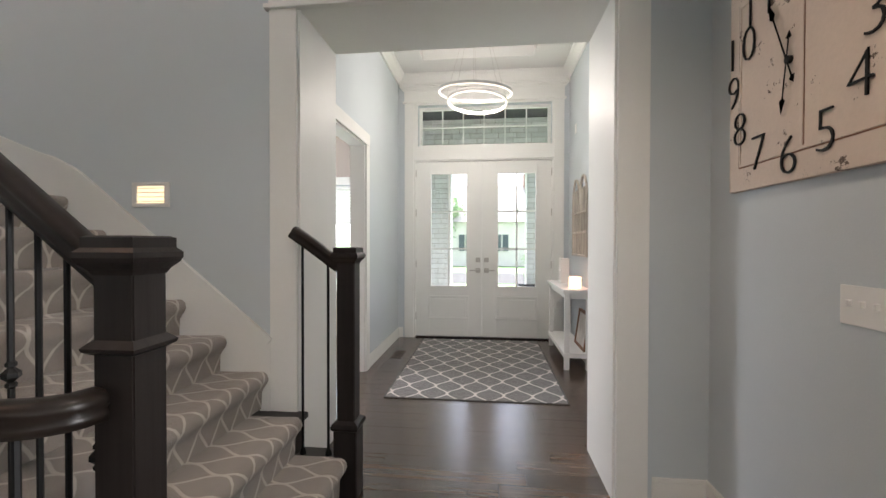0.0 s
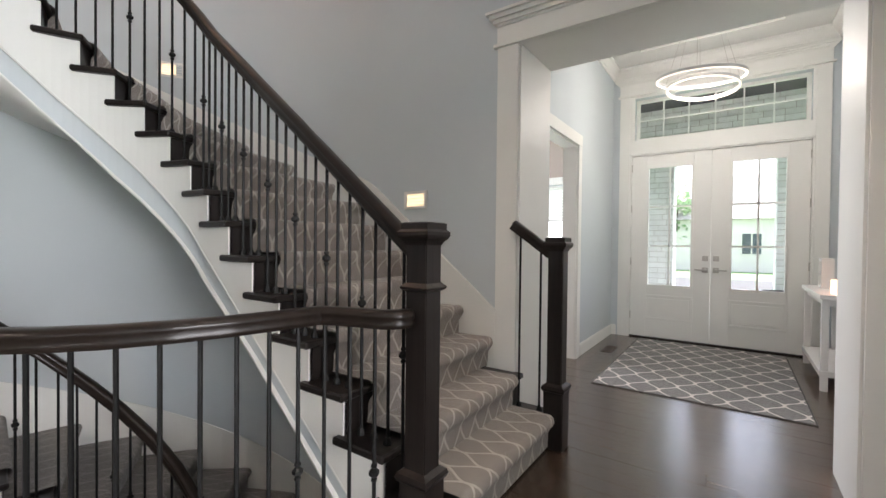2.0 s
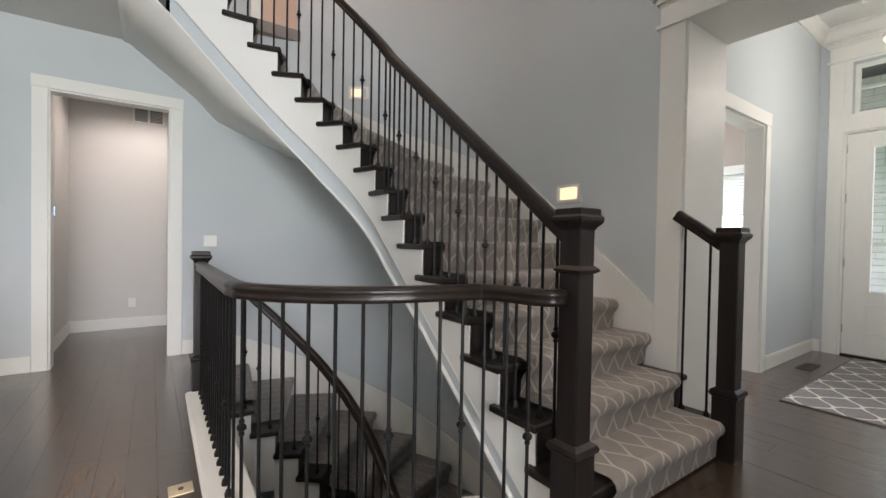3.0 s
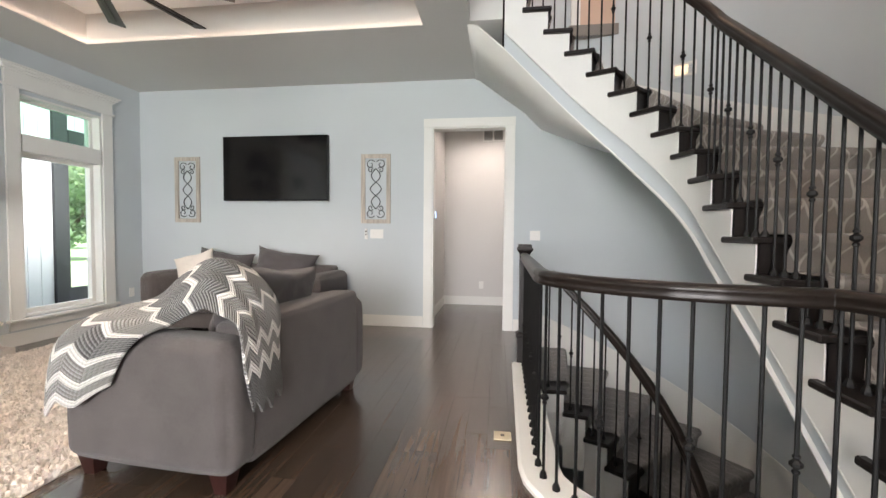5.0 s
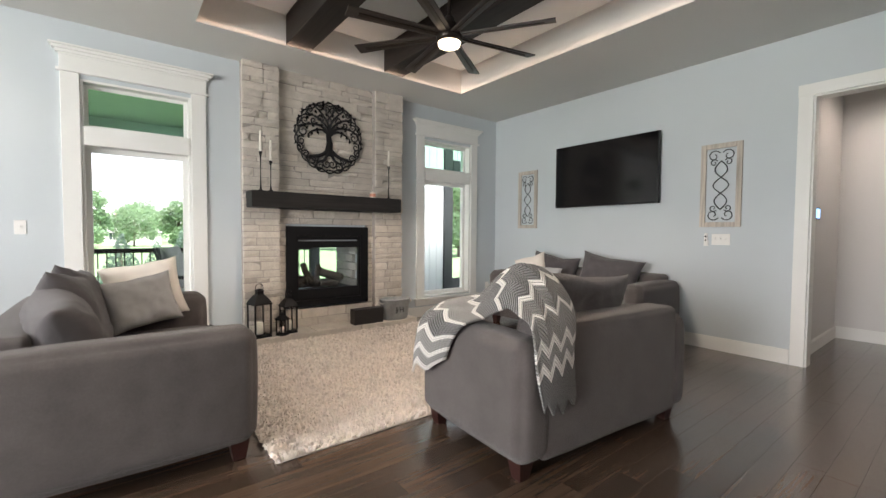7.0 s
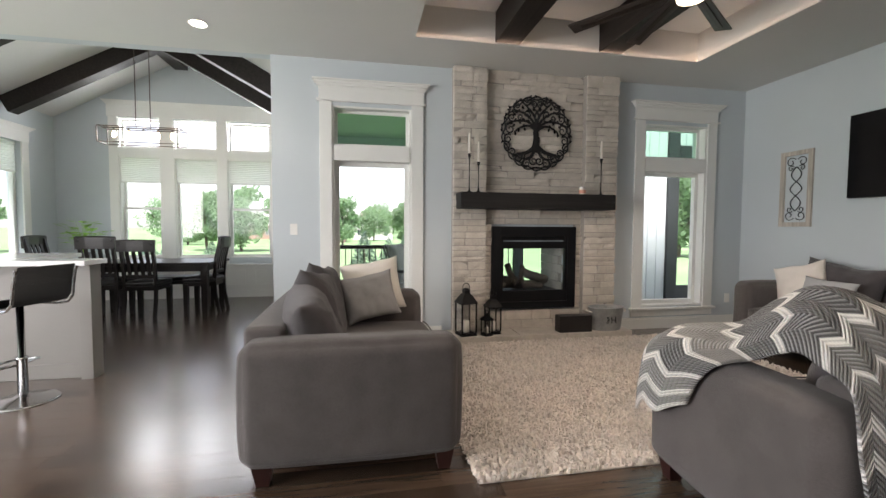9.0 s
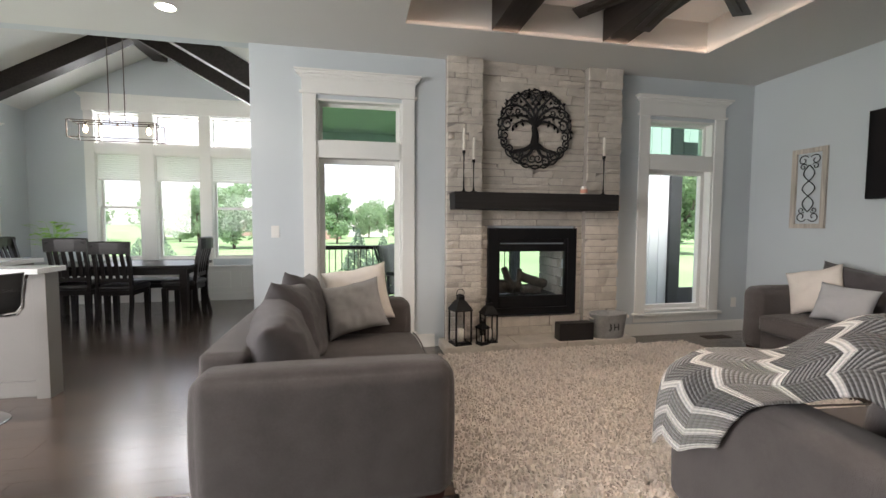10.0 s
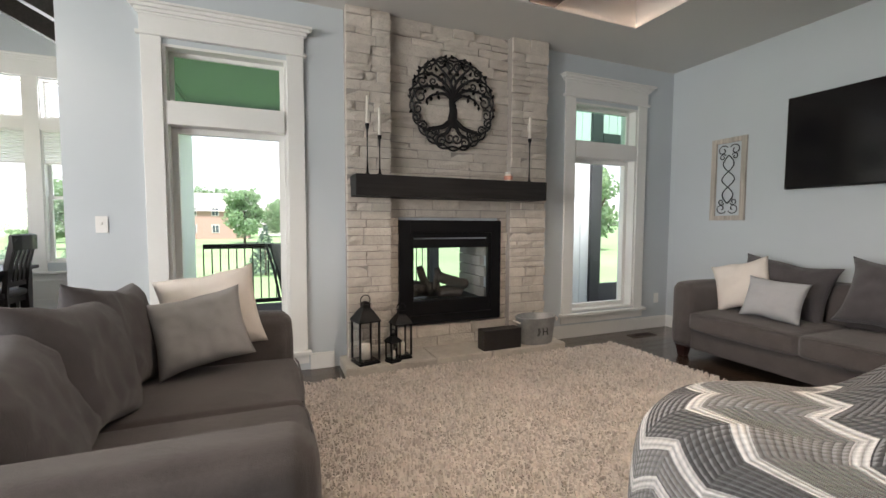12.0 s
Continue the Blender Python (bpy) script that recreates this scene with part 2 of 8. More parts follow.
def wall(name, axis, face, back, u0, u1, z0, z1, holes=(), material=None, label="pale blue-grey painted wall"):
    """A wall along x (axis 'x': faces at y=face and y=back) or along y, with openings (u0, u1, z0, z1)."""
    bm = nb()
    us = sorted({u0, u1, *[h[0] for h in holes], *[h[1] for h in holes]})
    zs = sorted({z0, z1, *[h[2] for h in holes], *[h[3] for h in holes]})
    for a, b in zip(us, us[1:]):
        run = None
        for c, d in zip(zs, zs[1:]):
            inside = any(h[0] <= a and b <= h[1] and h[2] <= c and d <= h[3] for h in holes)
            if not inside:
                run = (run[0], d) if run else (c, d)
            if inside and run:
                _w(bm, axis, face, back, a, b, *run)
                run = None
        if run:
            _w(bm, axis, face, back, a, b, *run)
    ob = part(name, bm, material or M_WALL)
    return tagged(ob, label, "wall", kind="structure")


def _w(bm, axis, face, back, a, b, c, d):
    if axis == "x":
        box(bm, (a, face, c), (b, back, d))
    else:
        box(bm, (face, a, c), (back, b, d))


# ---- plan ----
XW, YF = -4.18, -6.38          # television wall, fireplace wall
CEIL = 3.03
YE = 1.08                      # wall between stair hall and foyer
CX, CY, RO, RI = -2.0, -1.093, 2.175, 0.85   # the stair's curve
RISE, GO, GA = 0.1954, 0.2425, 0.1849   # rise, going on the straight, going at the curve's inner end
YD = 4.68                      # front door wall
XFL, XFR = -0.72, 1.62         # foyer side walls
TOP = 5.9

# ---- walls ----
WL = (0.15, 1.0, 0.2, 2.55)    # window hole beside the hearth, towards the dining nook
WR = (-3.62, -2.73, 0.28, 2.55)
wall("wall_fireplace", "x", YF, YF - 0.2, XW - 0.2, 1.61, -0.1, CEIL + 0.6, [WL, WR, (-1.72, -0.84, 0.5, 1.06)])
wall("wall_television", "y", XW, XW - 0.15, YF, CY, -3.2, TOP, [(-2.39, -1.50, -0.3, 2.46)])
bm = nb()
arc = [(CX + r * math.cos(a), CY + r * math.sin(a)) for r in (RO,) for a in [radians(180 - 90 * i / 40) for i in range(41)]]
for (x0, y0), (x1, y1) in zip(arc, arc[1:]):
    o = [Vector((x - CX, y - CY, 0)).normalized() * 0.15 for x, y in ((x0, y0), (x1, y1))]
    q = [bm.verts.new(p) for p in ((x0, y0, -3.2), (x1, y1, -3.2), (x1, y1, TOP), (x0, y0, TOP))]
    bm.faces.new(q)
    w = [bm.verts.new(p) for p in ((x0 + o[0].x, y0 + o[0].y, -3.2), (x1 + o[1].x, y1 + o[1].y, -3.2), (x1 + o[1].x, y1 + o[1].y, TOP), (x0 + o[0].x, y0 + o[0].y, TOP))]
    bm.faces.new(w[::-1])
bmesh.ops.remove_doubles(bm, verts=bm.verts, dist=1e-5)
tagged(part("wall_stair_curve", bm, M_WALL, smooth=True), "pale blue painted curved stairwell wall", "wall", kind="structure")
wall("wall_foyer_opening", "x", YE, YE + 0.54, CX, 1.80, -3.2, TOP, [(-0.5, 1.18, -0.3, 2.60)])
wall("wall_clock", "y", 1.63, 1.80, -0.9, YE, 0.0, CEIL, label="pale grey-blue painted wall")
wall("wall_kitchen_north", "x", -0.9, -0.75, 1.63, 6.75, 0.0, CEIL)
wall("wall_kitchen_east", "y", 6.6, 6.75, -6.4, -0.75, 0.0, CEIL, [(-5.2, -1.6, 0.6, 2.6)])
wall("wall_kitchen_south", "x", -6.4, -6.55, 5.66, 6.75, 0.0, CEIL)
wall("wall_foyer_west", "y", XFL, XFL - 0.15, YE + 0.54, YD, 0.0, 3.95, [(1.74, 3.06, 0.0, 2.33)])
wall("wall_foyer_east", "y", XFR, XFR + 0.15, YE + 0.54, YD, 0.0, 3.95)
wall("wall_front", "x", YD, YD + 0.18, -4.4, 3.2, 0.0, 3.95, [(-0.50, 1.42, 0.0, 2.48), (-0.44, 1.39, 2.67, 3.24), (-1.95, -1.15, 0.75, 2.15)])
wall("wall_office_west", "y", -4.2, -4.35, YE + 0.54, YD, 0.0, CEIL, [(2.4, 4.0, 0.9, 2.3)], M_OFFICE, "taupe painted office wall")
bm = boxes(((-4.2, YD - 0.012, 0), (-2.06, YD, CEIL)), ((-1.04, YD - 0.012, 0), (XFL - 0.15, YD, CEIL)), ((-2.06, YD - 0.012, 2.26), (-1.04, YD, CEIL)), ((-2.06, YD - 0.012, 0), (-1.04, YD, 0.64)), ((-4.2, 1.62, 0), (XFL - 0.15, 1.632, CEIL)))
tagged(part("wall_office_lining", bm, M_OFFICE), "taupe painted office wall", "wall", kind="structure")
wall("wall_hall_back", "y", -5.95, -6.1, -3.0, -0.6, 0.0, CEIL, (), M_HALL, "warm white hall wall")
wall("wall_hall_south", "x", -2.47, -2.6, -5.95, XW - 0.15, 0.0, CEIL, (), M_HALL, "warm white hall wall")
wall("wall_hall_north", "x", -0.75, -0.6, -5.95, XW - 0.15, 0.0, CEIL, (), M_HALL, "warm white hall wall")
# stairwell above: plain closing walls round the upper landing
wall("wall_upper_south", "x", -3.9, -4.05, XW - 0.15, 0.4, 3.52, TOP)
wall("wall_upper_east", "y", 0.35, 0.5, -3.9, YE, 3.05, TOP, [(-2.6, -0.6, 3.9, 5.3)])
# basement below the stair
wall("wall_basement_south", "x", -1.40, -1.5, XW, 0.4, -3.2, -0.22)
wall("wall_basement_east", "y", 0.35, 0.5, -1.4, YE, -3.2, -0.1)

# dining nook
NY, NXW, NXE = -9.75, 1.61, 5.66
EAVE, RIDGE, RX = 3.04, 4.15, 3.63
wall("wall_nook_west", "y", NXW, NXW - 0.2, NY - 0.2, YF - 0.2, -0.1, 3.5)
NE = (-9.05, -7.2, 0.75, 2.5)
wall("wall_nook_east", "y", NXE, NXE + 0.2, NY - 0.2, -6.4, -0.1, EAVE + 0.1, [NE])
NW = [(4.08, 4.72, 0.71, 2.43), (3.18, 3.87, 0.71, 2.43), (2.30, 3.02, 0.71, 2.43), (4.08, 4.72, 2.58, 3.09), (3.18, 3.87, 2.58, 3.09), (2.30, 3.02, 2.58, 3.09)]
wall("wall_nook_window", "x", NY, NY - 0.2, NXW, NXE, -0.1, 4.3, NW)
wall("wall_nook_gable", "x", -6.4, -6.52, NXW, NXE, CEIL + 0.0, 4.6)

# ---- ceilings ----
TX0, TX1, TY0, TY1, TZ = -2.88, 0.24, -5.74, -2.22, 3.36
bm = nb()
for a, b in (((XW, YF), (TX0, -1.85)), ((TX0, YF), (TX1, TY0)), ((TX0, TY1), (TX1, -1.85)), ((TX1, -6.4), (6.6, -1.85)), ((0.35, -1.85), (6.6, YE)), ((XW, -1.85), (-2.80, -1.565))):
    box(bm, (*a, CEIL), (*b, CEIL + (0.34 if b[1] != -1.565 else 0.32)))
box(bm, (XW, TY0 - 0.3, TZ), (TX1 + 0.3, TY1 + 0.3, TZ + 0.02))
tagged(part("ceiling", bm, M_CEIL), "off-white ceiling with a deep tray recess", "ceiling", kind="structure")
bm = boxes(((TX0 - 0.0, TY0, TZ - 0.004), (TX1, TY1, TZ)))
tagged(part("ceiling_tray", bm, M_WALL), "pale blue painted tray ceiling", "ceiling", kind="structure")
bm = boxes(((XW - 0.15, -4.05, TOP), (0.5, YE + 0.5, TOP + 0.1)))
tagged(part("ceiling_stairwell", bm, M_CEIL), "off-white stairwell ceiling", "ceiling", kind="structure")
bm = boxes(((-5.95, -2.6, CEIL - 0.002), (XW - 0.15, -0.6, CEIL + 0.1)))
tagged(part("ceiling_hall", bm, M_CEIL), "off-white hall ceiling", "ceiling", kind="structure")
bm = boxes(((-4.3, YE + 0.54, CEIL), (XFL - 0.15, YD, CEIL + 0.1)))
tagged(part("ceiling_office", bm, M_CEIL), "off-white office ceiling", "ceiling", kind="structure")
FC = 3.66
bm = boxes(((XFL, YE + 0.54, FC), (-0.3, YD, FC + 0.3)), ((1.1, YE + 0.54, FC), (XFR, YD, FC + 0.3)), ((-0.3, 4.2, FC), (1.1, YD, FC + 0.3)), ((-0.3, YE + 0.54, FC), (1.1, 2.1, FC + 0.3)), ((-0.3, 2.1, FC + 0.22), (1.1, 4.2, FC + 0.3)))
tagged(part("ceiling_foyer", bm, M_CEIL), "white foyer ceiling with a shallow tray", "ceiling", kind="structure")
bm = nb()
for s in (0, 1):
    xa = NXW if s == 0 else NXE
    xo = xa + (0.3 if s else -0.3)
    eo = EAVE - 0.3 * (RIDGE - EAVE) / abs(RX - xa)
    v = [bm.verts.new((x, y, z)) for y in (NY - 0.3, -6.39) for x, z in ((xo, eo), (RX, RIDGE), (RX, RIDGE + 0.2), (xo, eo + 0.2))]
    for f in ((0, 1, 2, 3), (7, 6, 5, 4), (0, 4, 5, 1), (1, 5, 6, 2), (2, 6, 7, 3), (3, 7, 4, 0)):
        bm.faces.new([v[k] for k in f])
bmesh.ops.recalc_face_normals(bm, faces=bm.faces)
tagged(part("ceiling_nook", bm, M_CEIL), "white vaulted nook ceiling", "ceiling", kind="structure")
# landing upstairs
bm = boxes(((XW, -3.9, 3.40), (0.35, -1.85, 3.50)), ((XW, -1.85, 3.36), (0.35, -1.56, 3.50)))
tagged(part("upper_landing", bm, M_CEIL), "upper landing slab", "floor", kind="structure")


# ---- floor base ----
def rail_line():
    """Line of the guard round the stairwell, from the newel by the hall to the newel at the stair's foot."""
    pts = [(-2.84, -1.345), (-1.18, -1.365), (-1.06, -1.35), (-0.95, -1.295), (-0.85, -1.205), (-0.76, -1.09), (-0.69, -0.95), (-0.64, -0.80), (-0.605, -0.64), (-0.58, -0.49), (-0.51, -0.455), (-0.42, -0.43), (-0.335, -0.41), (-0.29, -0.375), (-0.272, -0.315)]
    return pts


bm = nb()
for a, b in (((-6.0, -9.8), (6.7, -1.42)), ((-4.18, -1.42), (-2.95, -1.20)), ((-0.85, -1.42), (6.7, -1.2)), ((-0.5, -1.2), (6.7, 4.7)), ((-4.3, 1.62), (-0.7, 4.7)), ((-6.0, -1.42), (XW - 0.0, -0.6))):
    box(bm, (*a, -0.22), (*b, -0.012))
tagged(part("subfloor", bm, M_GAP), "dark joints under the hardwood floor", "floor", kind="structure")


# ---- stair ----
def nose(n):
    """Inner and outer ends of the nosing line of step n of the upper flight."""
    run = 0.0484 + (GO * (n - 1) if n <= 8.28 else GO * 7.28 + GA * (n - 8.28))
    flat = -0.18 - CX
    if run <= flat:
        return Vector((-0.18 - run, CY + RI, 0)), Vector((-0.18 - run, CY + RO, 0))
    a = (run - flat) / RI
    if a <= math.pi / 2:
        d, c = Vector((-math.sin(a), math.cos(a), 0)), Vector((CX, CY, 0))
        return c + d * RI, c + d * RO
    y = CY - (run - flat - RI * math.pi / 2)
    return Vector((CX - RI, y, 0)), Vector((CX - RO, y, 0))


def prism(bm, low, high, poly):
    a = [bm.verts.new((p[0], p[1], low)) for p in poly]
    b = [bm.verts.new((p[0], p[1], high)) for p in poly]
    k = len(poly)
    bm.faces.new(a[::-1])
    bm.faces.new(b)
    for i in range(k):
        bm.faces.new((a[i], a[(i + 1) % k], b[(i + 1) % k], b[i]))


def carpet_step(bm, uv, A0, A1, B0, B1, z, v0, w0=0.16, w1=0.995, cols=5):
    """Carpet over one step: up the riser, round the nosing, back over the tread. A: nosing line, B: next one."""
    rows = []
    v = v0
    prev = None
    keys = [(-0.010, -RISE + 0.014), (-0.014, -0.09), (-0.026, -0.065), (-0.043, -0.045), (-0.052, -0.022), (-0.046, 0.003), (-0.028, 0.018), (-0.01, 0.021), (0.04, 0.018), (0.5, 0.016), (1.0, 0.016)]
    for i, (d, h) in enumerate(keys):
        row = []
        for k in range(cols + 1):
            w = w0 + (w1 - w0) * k / cols
            a, b = A0.lerp(A1, w), B0.lerp(B1, w)
            run = (b - a)
            p = a + run * d if d >= 0.5 else a + run.normalized() * d
            row.append((p.x, p.y, z + h))
        mid = Vector(row[0])
        if prev is not None:
            v += (mid - prev).length
        prev = mid
        rows.append(([bm.verts.new(q) for q in row], v))
    width = (A1 - A0).length
    for (r0, va), (r1, vb) in zip(rows, rows[1:]):
        for k in range(cols):
            f = bm.faces.new((r0[k], r0[k + 1], r1[k + 1], r1[k]))
            f.smooth = True
            us = [w0 + (w1 - w0) * q / cols for q in (k, k + 1)]
            for loop, (uu, vv) in zip(f.loops, ((us[0], va), (us[1], va), (us[1], vb), (us[0], vb))):
                loop[uv].uv = (uu * width, vv)
    return v


stair = thing("staircase", (-0.2, 0.4, 0), "curved staircase with dark wooden treads, white stringer and patterned taupe carpet", "staircase")


def under(parent, ob):
    """Keep a part where it was built though its thing stands elsewhere."""
    ob.parent = parent
    ob.matrix_parent_inverse = parent.matrix_basis.inverted()
    return ob


v_run = 0.0
for n in range(1, 18):
    A0, A1 = nose(n)
    B0, B1 = nose(n + 1)
    z = RISE * n
    f = (A0 - B0).normalized()
    side = (A0 - A1).normalized()
    over = side * 0.045
    bm = nb()
    prism(bm, z - 0.036, z, [A0 + f * 0.028 + over, A1 + f * 0.028, B1 - f * 0.02, B0 - f * 0.035 + over])
    bmesh.ops.recalc_face_normals(bm, faces=bm.faces)
    bmesh.ops.bevel(bm, geom=bm.edges[:], offset=0.008, segments=1, affect="EDGES")
    under(stair, part("tread", bm, M_DARK))
    bm = nb()
    prism(bm, z - RISE, z - 0.036, [A0, A1, A1 - f * 0.02, A0 - f * 0.02])
    under(stair, part("riser", bm, M_DARK))
    bm = nb()
    uvl = bm.loops.layers.uv.new("UVMap")
    v_run = carpet_step(bm, uvl, A0, A1, B0, B1, z, v_run, 0.10 if n > 1 else 0.12, 0.995 if n > 2 else 0.90)
    under(stair, part("carpet", bm, M_CARPET, None, "taupe carpet with a pale trellis pattern"))


# white stringer under the treads, a plastered band below it, and the soffit
def slab(bm, p, q, z):
    """A thin upright slab from p to q; z: low and high at p, low and high at q."""
    d = (q - p).normalized().cross(Vector((0, 0, 1))) * 0.009
    v = []
    for s in (-1, 1):
        v += [bm.verts.new(p + d * s + Vector((0, 0, z[0]))), bm.verts.new(p + d * s + Vector((0, 0, z[1]))), bm.verts.new(q + d * s + Vector((0, 0, z[3]))), bm.verts.new(q + d * s + Vector((0, 0, z[2])))]
    for f in ((0, 1, 2, 3), (7, 6, 5, 4), (0, 4, 5, 1), (1, 5, 6, 2), (2, 6, 7, 3), (3, 7, 4, 0)):
        bm.faces.new([v[k] for k in f])


def ease(n, a, b):
    return min(max((n - a) / (b - a), 0), 1)


def stringer_low(n):
    return RISE * (n - 1) - 0.235 - 0.105 * ease(n, 8, 13.5) - 0.05 * ease(n, 13.5, 18.5)


def band_low(n):
    return RISE * (n - 1) - 0.36 - 0.13 * ease(n, 6, 12) - 0.03 * ease(n, 13, 18) - 0.06 * ease(n, 18, 20)


bm, bm2, bm3, bm4 = nb(), nb(), nb(), nb()
edge = []
for n in range(1, 18):
    for k in range(4):
        n0, n1 = n + k / 4, n + (k + 1) / 4
        p, q = nose(n0)[0], nose(n1)[0]
        lo0, lo1 = stringer_low(n0), stringer_low(n1)
        slab(bm, p, q, (lo0, RISE * n - 0.034, lo1, RISE * n - 0.034))
        slab(bm2, p + (nose(n0)[1] - p).normalized() * 0.03, q + (nose(n1)[1] - q).normalized() * 0.03, (band_low(n0), lo0 + 0.02, band_low(n1), lo1 + 0.02))
        edge.append((p.x, p.y, lo0 + 0.012))


def soffit_wall(n):
    """Height of the soffit's edge along the wall."""
    return RISE * (n - 1) - 0.25 - 0.17 * ease(n, 12.5, 14) - 0.18 * ease(n, 16.5, 19.6)


for k in range(4, 79):
    n0, n1 = k / 4, (k + 1) / 4
    (p, po), (q, qo) = nose(n0), nose(n1)
    rim = [(p, band_low(n0) + 0.004), (po, soffit_wall(n0)), (qo, soffit_wall(n1)), (q, band_low(n1) + 0.004)]
    f = bm3.faces.new([bm3.verts.new((v.x, v.y, min(z, 3.024))) for v, z in rim])
    f.smooth = True
for b_ in (bm, bm2):
    bmesh.ops.remove_doubles(b_, verts=b_.verts, dist=0.002)
under(stair, part("stringer", bm, M_TRIM, None, "white painted stringer"))
under(stair, part("plaster_band", bm2, M_WALL, None, "pale blue plastered band"))
under(stair, part("stringer_bead", tube(bm4, edge, 0.011, 6), M_TRIM))
bmesh.ops.remove_doubles(bm3, verts=bm3.verts, dist=1e-4)
bmesh.ops.solidify(bm3, geom=bm3.faces[:], thickness=0.015)
under(stair, part("soffit", bm3, mat("soffit_paint", (0.76, 0.76, 0.73), 0.8, var=0.02, scale=1.2, bump=0.04), None, "off-white plastered underside"))


def outer_path(n0, n1, dz, step=0.25, inset=0.0):
    out = []
    k = 0
    while n0 + k * step <= n1 + 1e-6:
        n = n0 + k * step
        i0, a = nose(n)
        a = a + (i0 - a).normalized() * inset
        out.append(Vector((a.x, a.y, RISE * n + (dz if dz < 0 else dz - 0.07 * ease(n, 7.6, 8.5)))))
        k += 1
    return out


top, low = outer_path(2.75, 17.75, 0.238, inset=0.012), outer_path(2.75, 17.75, -0.25, inset=0.012)
bm = nb()
for a, b, c, d in zip(low, low[1:], top[1:], top):
    bm.faces.new([bm.verts.new(v) for v in (a, b, c, d)])
bmesh.ops.remove_doubles(bm, verts=bm.verts, dist=1e-4)
bmesh.ops.recalc_face_normals(bm, faces=bm.faces)
bmesh.ops.solidify(bm, geom=bm.faces[:], thickness=0.016)
sk = under(stair, part("skirt_board", bm, M_TRIM, None, "white skirt board against the wall"))
bm = nb()
sweep(bm, outer_path(2.75, 17.75, 0.238, inset=0.022), [(-0.016, -0.024), (0.018, -0.024), (0.024, -0.004), (0.020, 0.012), (0.008, 0.02), (-0.016, 0.02)])
under(stair, part("skirt_cap", bm, M_TRIM))


# basement flight, in the same well
def low_nose(m):
    ang = 95 - 12.46 * m
    if ang > 2:
        a = radians(180 - 90 + ang)
        d = Vector((math.cos(a), math.sin(a), 0))
        return Vector((CX, CY, 0)) + d * RI, Vector((CX, CY, 0)) + d * RO
    x = CX + GO * (m - 7.5)
    return Vector((x, CY + RI, 0)), Vector((x, CY + RO, 0))


bstair = thing("basement_staircase", (-3.4, -1.2, -2.4), "curved carpeted stair leading down to the basement", "staircase")
# the upper flight's carpet again, with the well's shade put into its colours
M_CARPET_SHADED = lattice("shaded_stair_carpet", (0.16, 0.145, 0.135), (0.25, 0.23, 0.21), 0.15, 0.34, 0.25, 0.035)
v_run = 0.0
for m in range(1, 13):
    A0, A1 = low_nose(m)
    B0, B1 = low_nose(m - 1)
    z = -RISE * m
    f = (A0 - B0).normalized()
    side = (A0 - A1).normalized()
    bm = nb()
    prism(bm, z - 0.036, z, [A0 + f * 0.028 + side * 0.045, A1 + f * 0.028, B1, B0 + side * 0.045])
    bmesh.ops.recalc_face_normals(bm, faces=bm.faces)
    bmesh.ops.bevel(bm, geom=bm.edges[:], offset=0.008, segments=1, affect="EDGES")
    under(bstair, part("tread", bm, M_DARK))
    bm = nb()
    prism(bm, z - RISE - 0.02, z - 0.036, [A0, A1, A1 - f * 0.02, A0 - f * 0.02])
    under(bstair, part("riser", bm, M_DARK))
    bm = nb()
    prism(bm, z - 0.5, z - 0.036, [A0 + side * 0.01, A0 - side * 0.02, B0 - side * 0.02, B0 + side * 0.01])
    under(bstair, part("stringer", bm, M_TRIM, None, "white painted stringer"))
    bm = nb()
    uvl = bm.loops.layers.uv.new("UVMap")
    v_run = carpet_step(bm, uvl, A0, A1, B0, B1, z, v_run, 0.12)
    under(bstair, part("carpet", bm, M_CARPET_SHADED, None, "taupe stair carpet with shade put into its colour"))
bm = nb()
lo, hi = [], []
for i in range(0, 49):
    m = i / 4
    q = low_nose(int(m))[1].lerp(low_nose(int(m) + 1)[1], m - int(m))
    if m < 7.4:
        d = (q - Vector((CX, CY, 0))).normalized()
        q = Vector((CX, CY, 0)) + d * (RO - 0.014)
    hi.append(Vector((q.x, q.y, -RISE * m + 0.30)))
    lo.append(Vector((q.x, q.y, -RISE * m - 0.3)))
for a, b, c, d in zip(lo, lo[1:], hi[1:], hi):
    bm.faces.new([bm.verts.new(v) for v in (a, b, c, d)])
bmesh.ops.remove_doubles(bm, verts=bm.verts, dist=1e-4)
bmesh.ops.recalc_face_normals(bm, faces=bm.faces)
bmesh.ops.solidify(bm, geom=bm.faces[:], thickness=-0.010)
under(bstair, part("skirt_board", bm, M_TRIM, None, "white skirt board against the wall"))

# ---- rails, newels, balusters ----
RAILP = [(-0.032, -0.03), (0.032, -0.03), (0.034, -0.012), (0.028, -0.002), (0.036, 0.008), (0.034, 0.024), (0.018, 0.034), (-0.018, 0.034), (-0.034, 0.024), (-0.036, 0.008), (-0.028, -0.002), (-0.034, -0.012)]


def baluster(parent, x, y, z0, z1, knuckle=None):
    bm = nb()
    r = 0.0075
    prof = [(0.019, 0), (0.019, 0.012), (0.013, 0.028), (r, 0.034)]
    if knuckle:
        k = knuckle * (z1 - z0)
        prof += [(r, k - 0.035), (0.012, k - 0.03), (0.012, k - 0.022), (r, k - 0.018), (0.02, k - 0.006), (0.02, k + 0.006), (r, k + 0.018), (0.012, k + 0.022), (0.012, k + 0.03), (r, k + 0.035)]
    prof.append((r, z1 - z0))
    lathe(bm, prof, (x, y, z0), 6)
    return under(parent, part("baluster", bm, M_IRON, None))


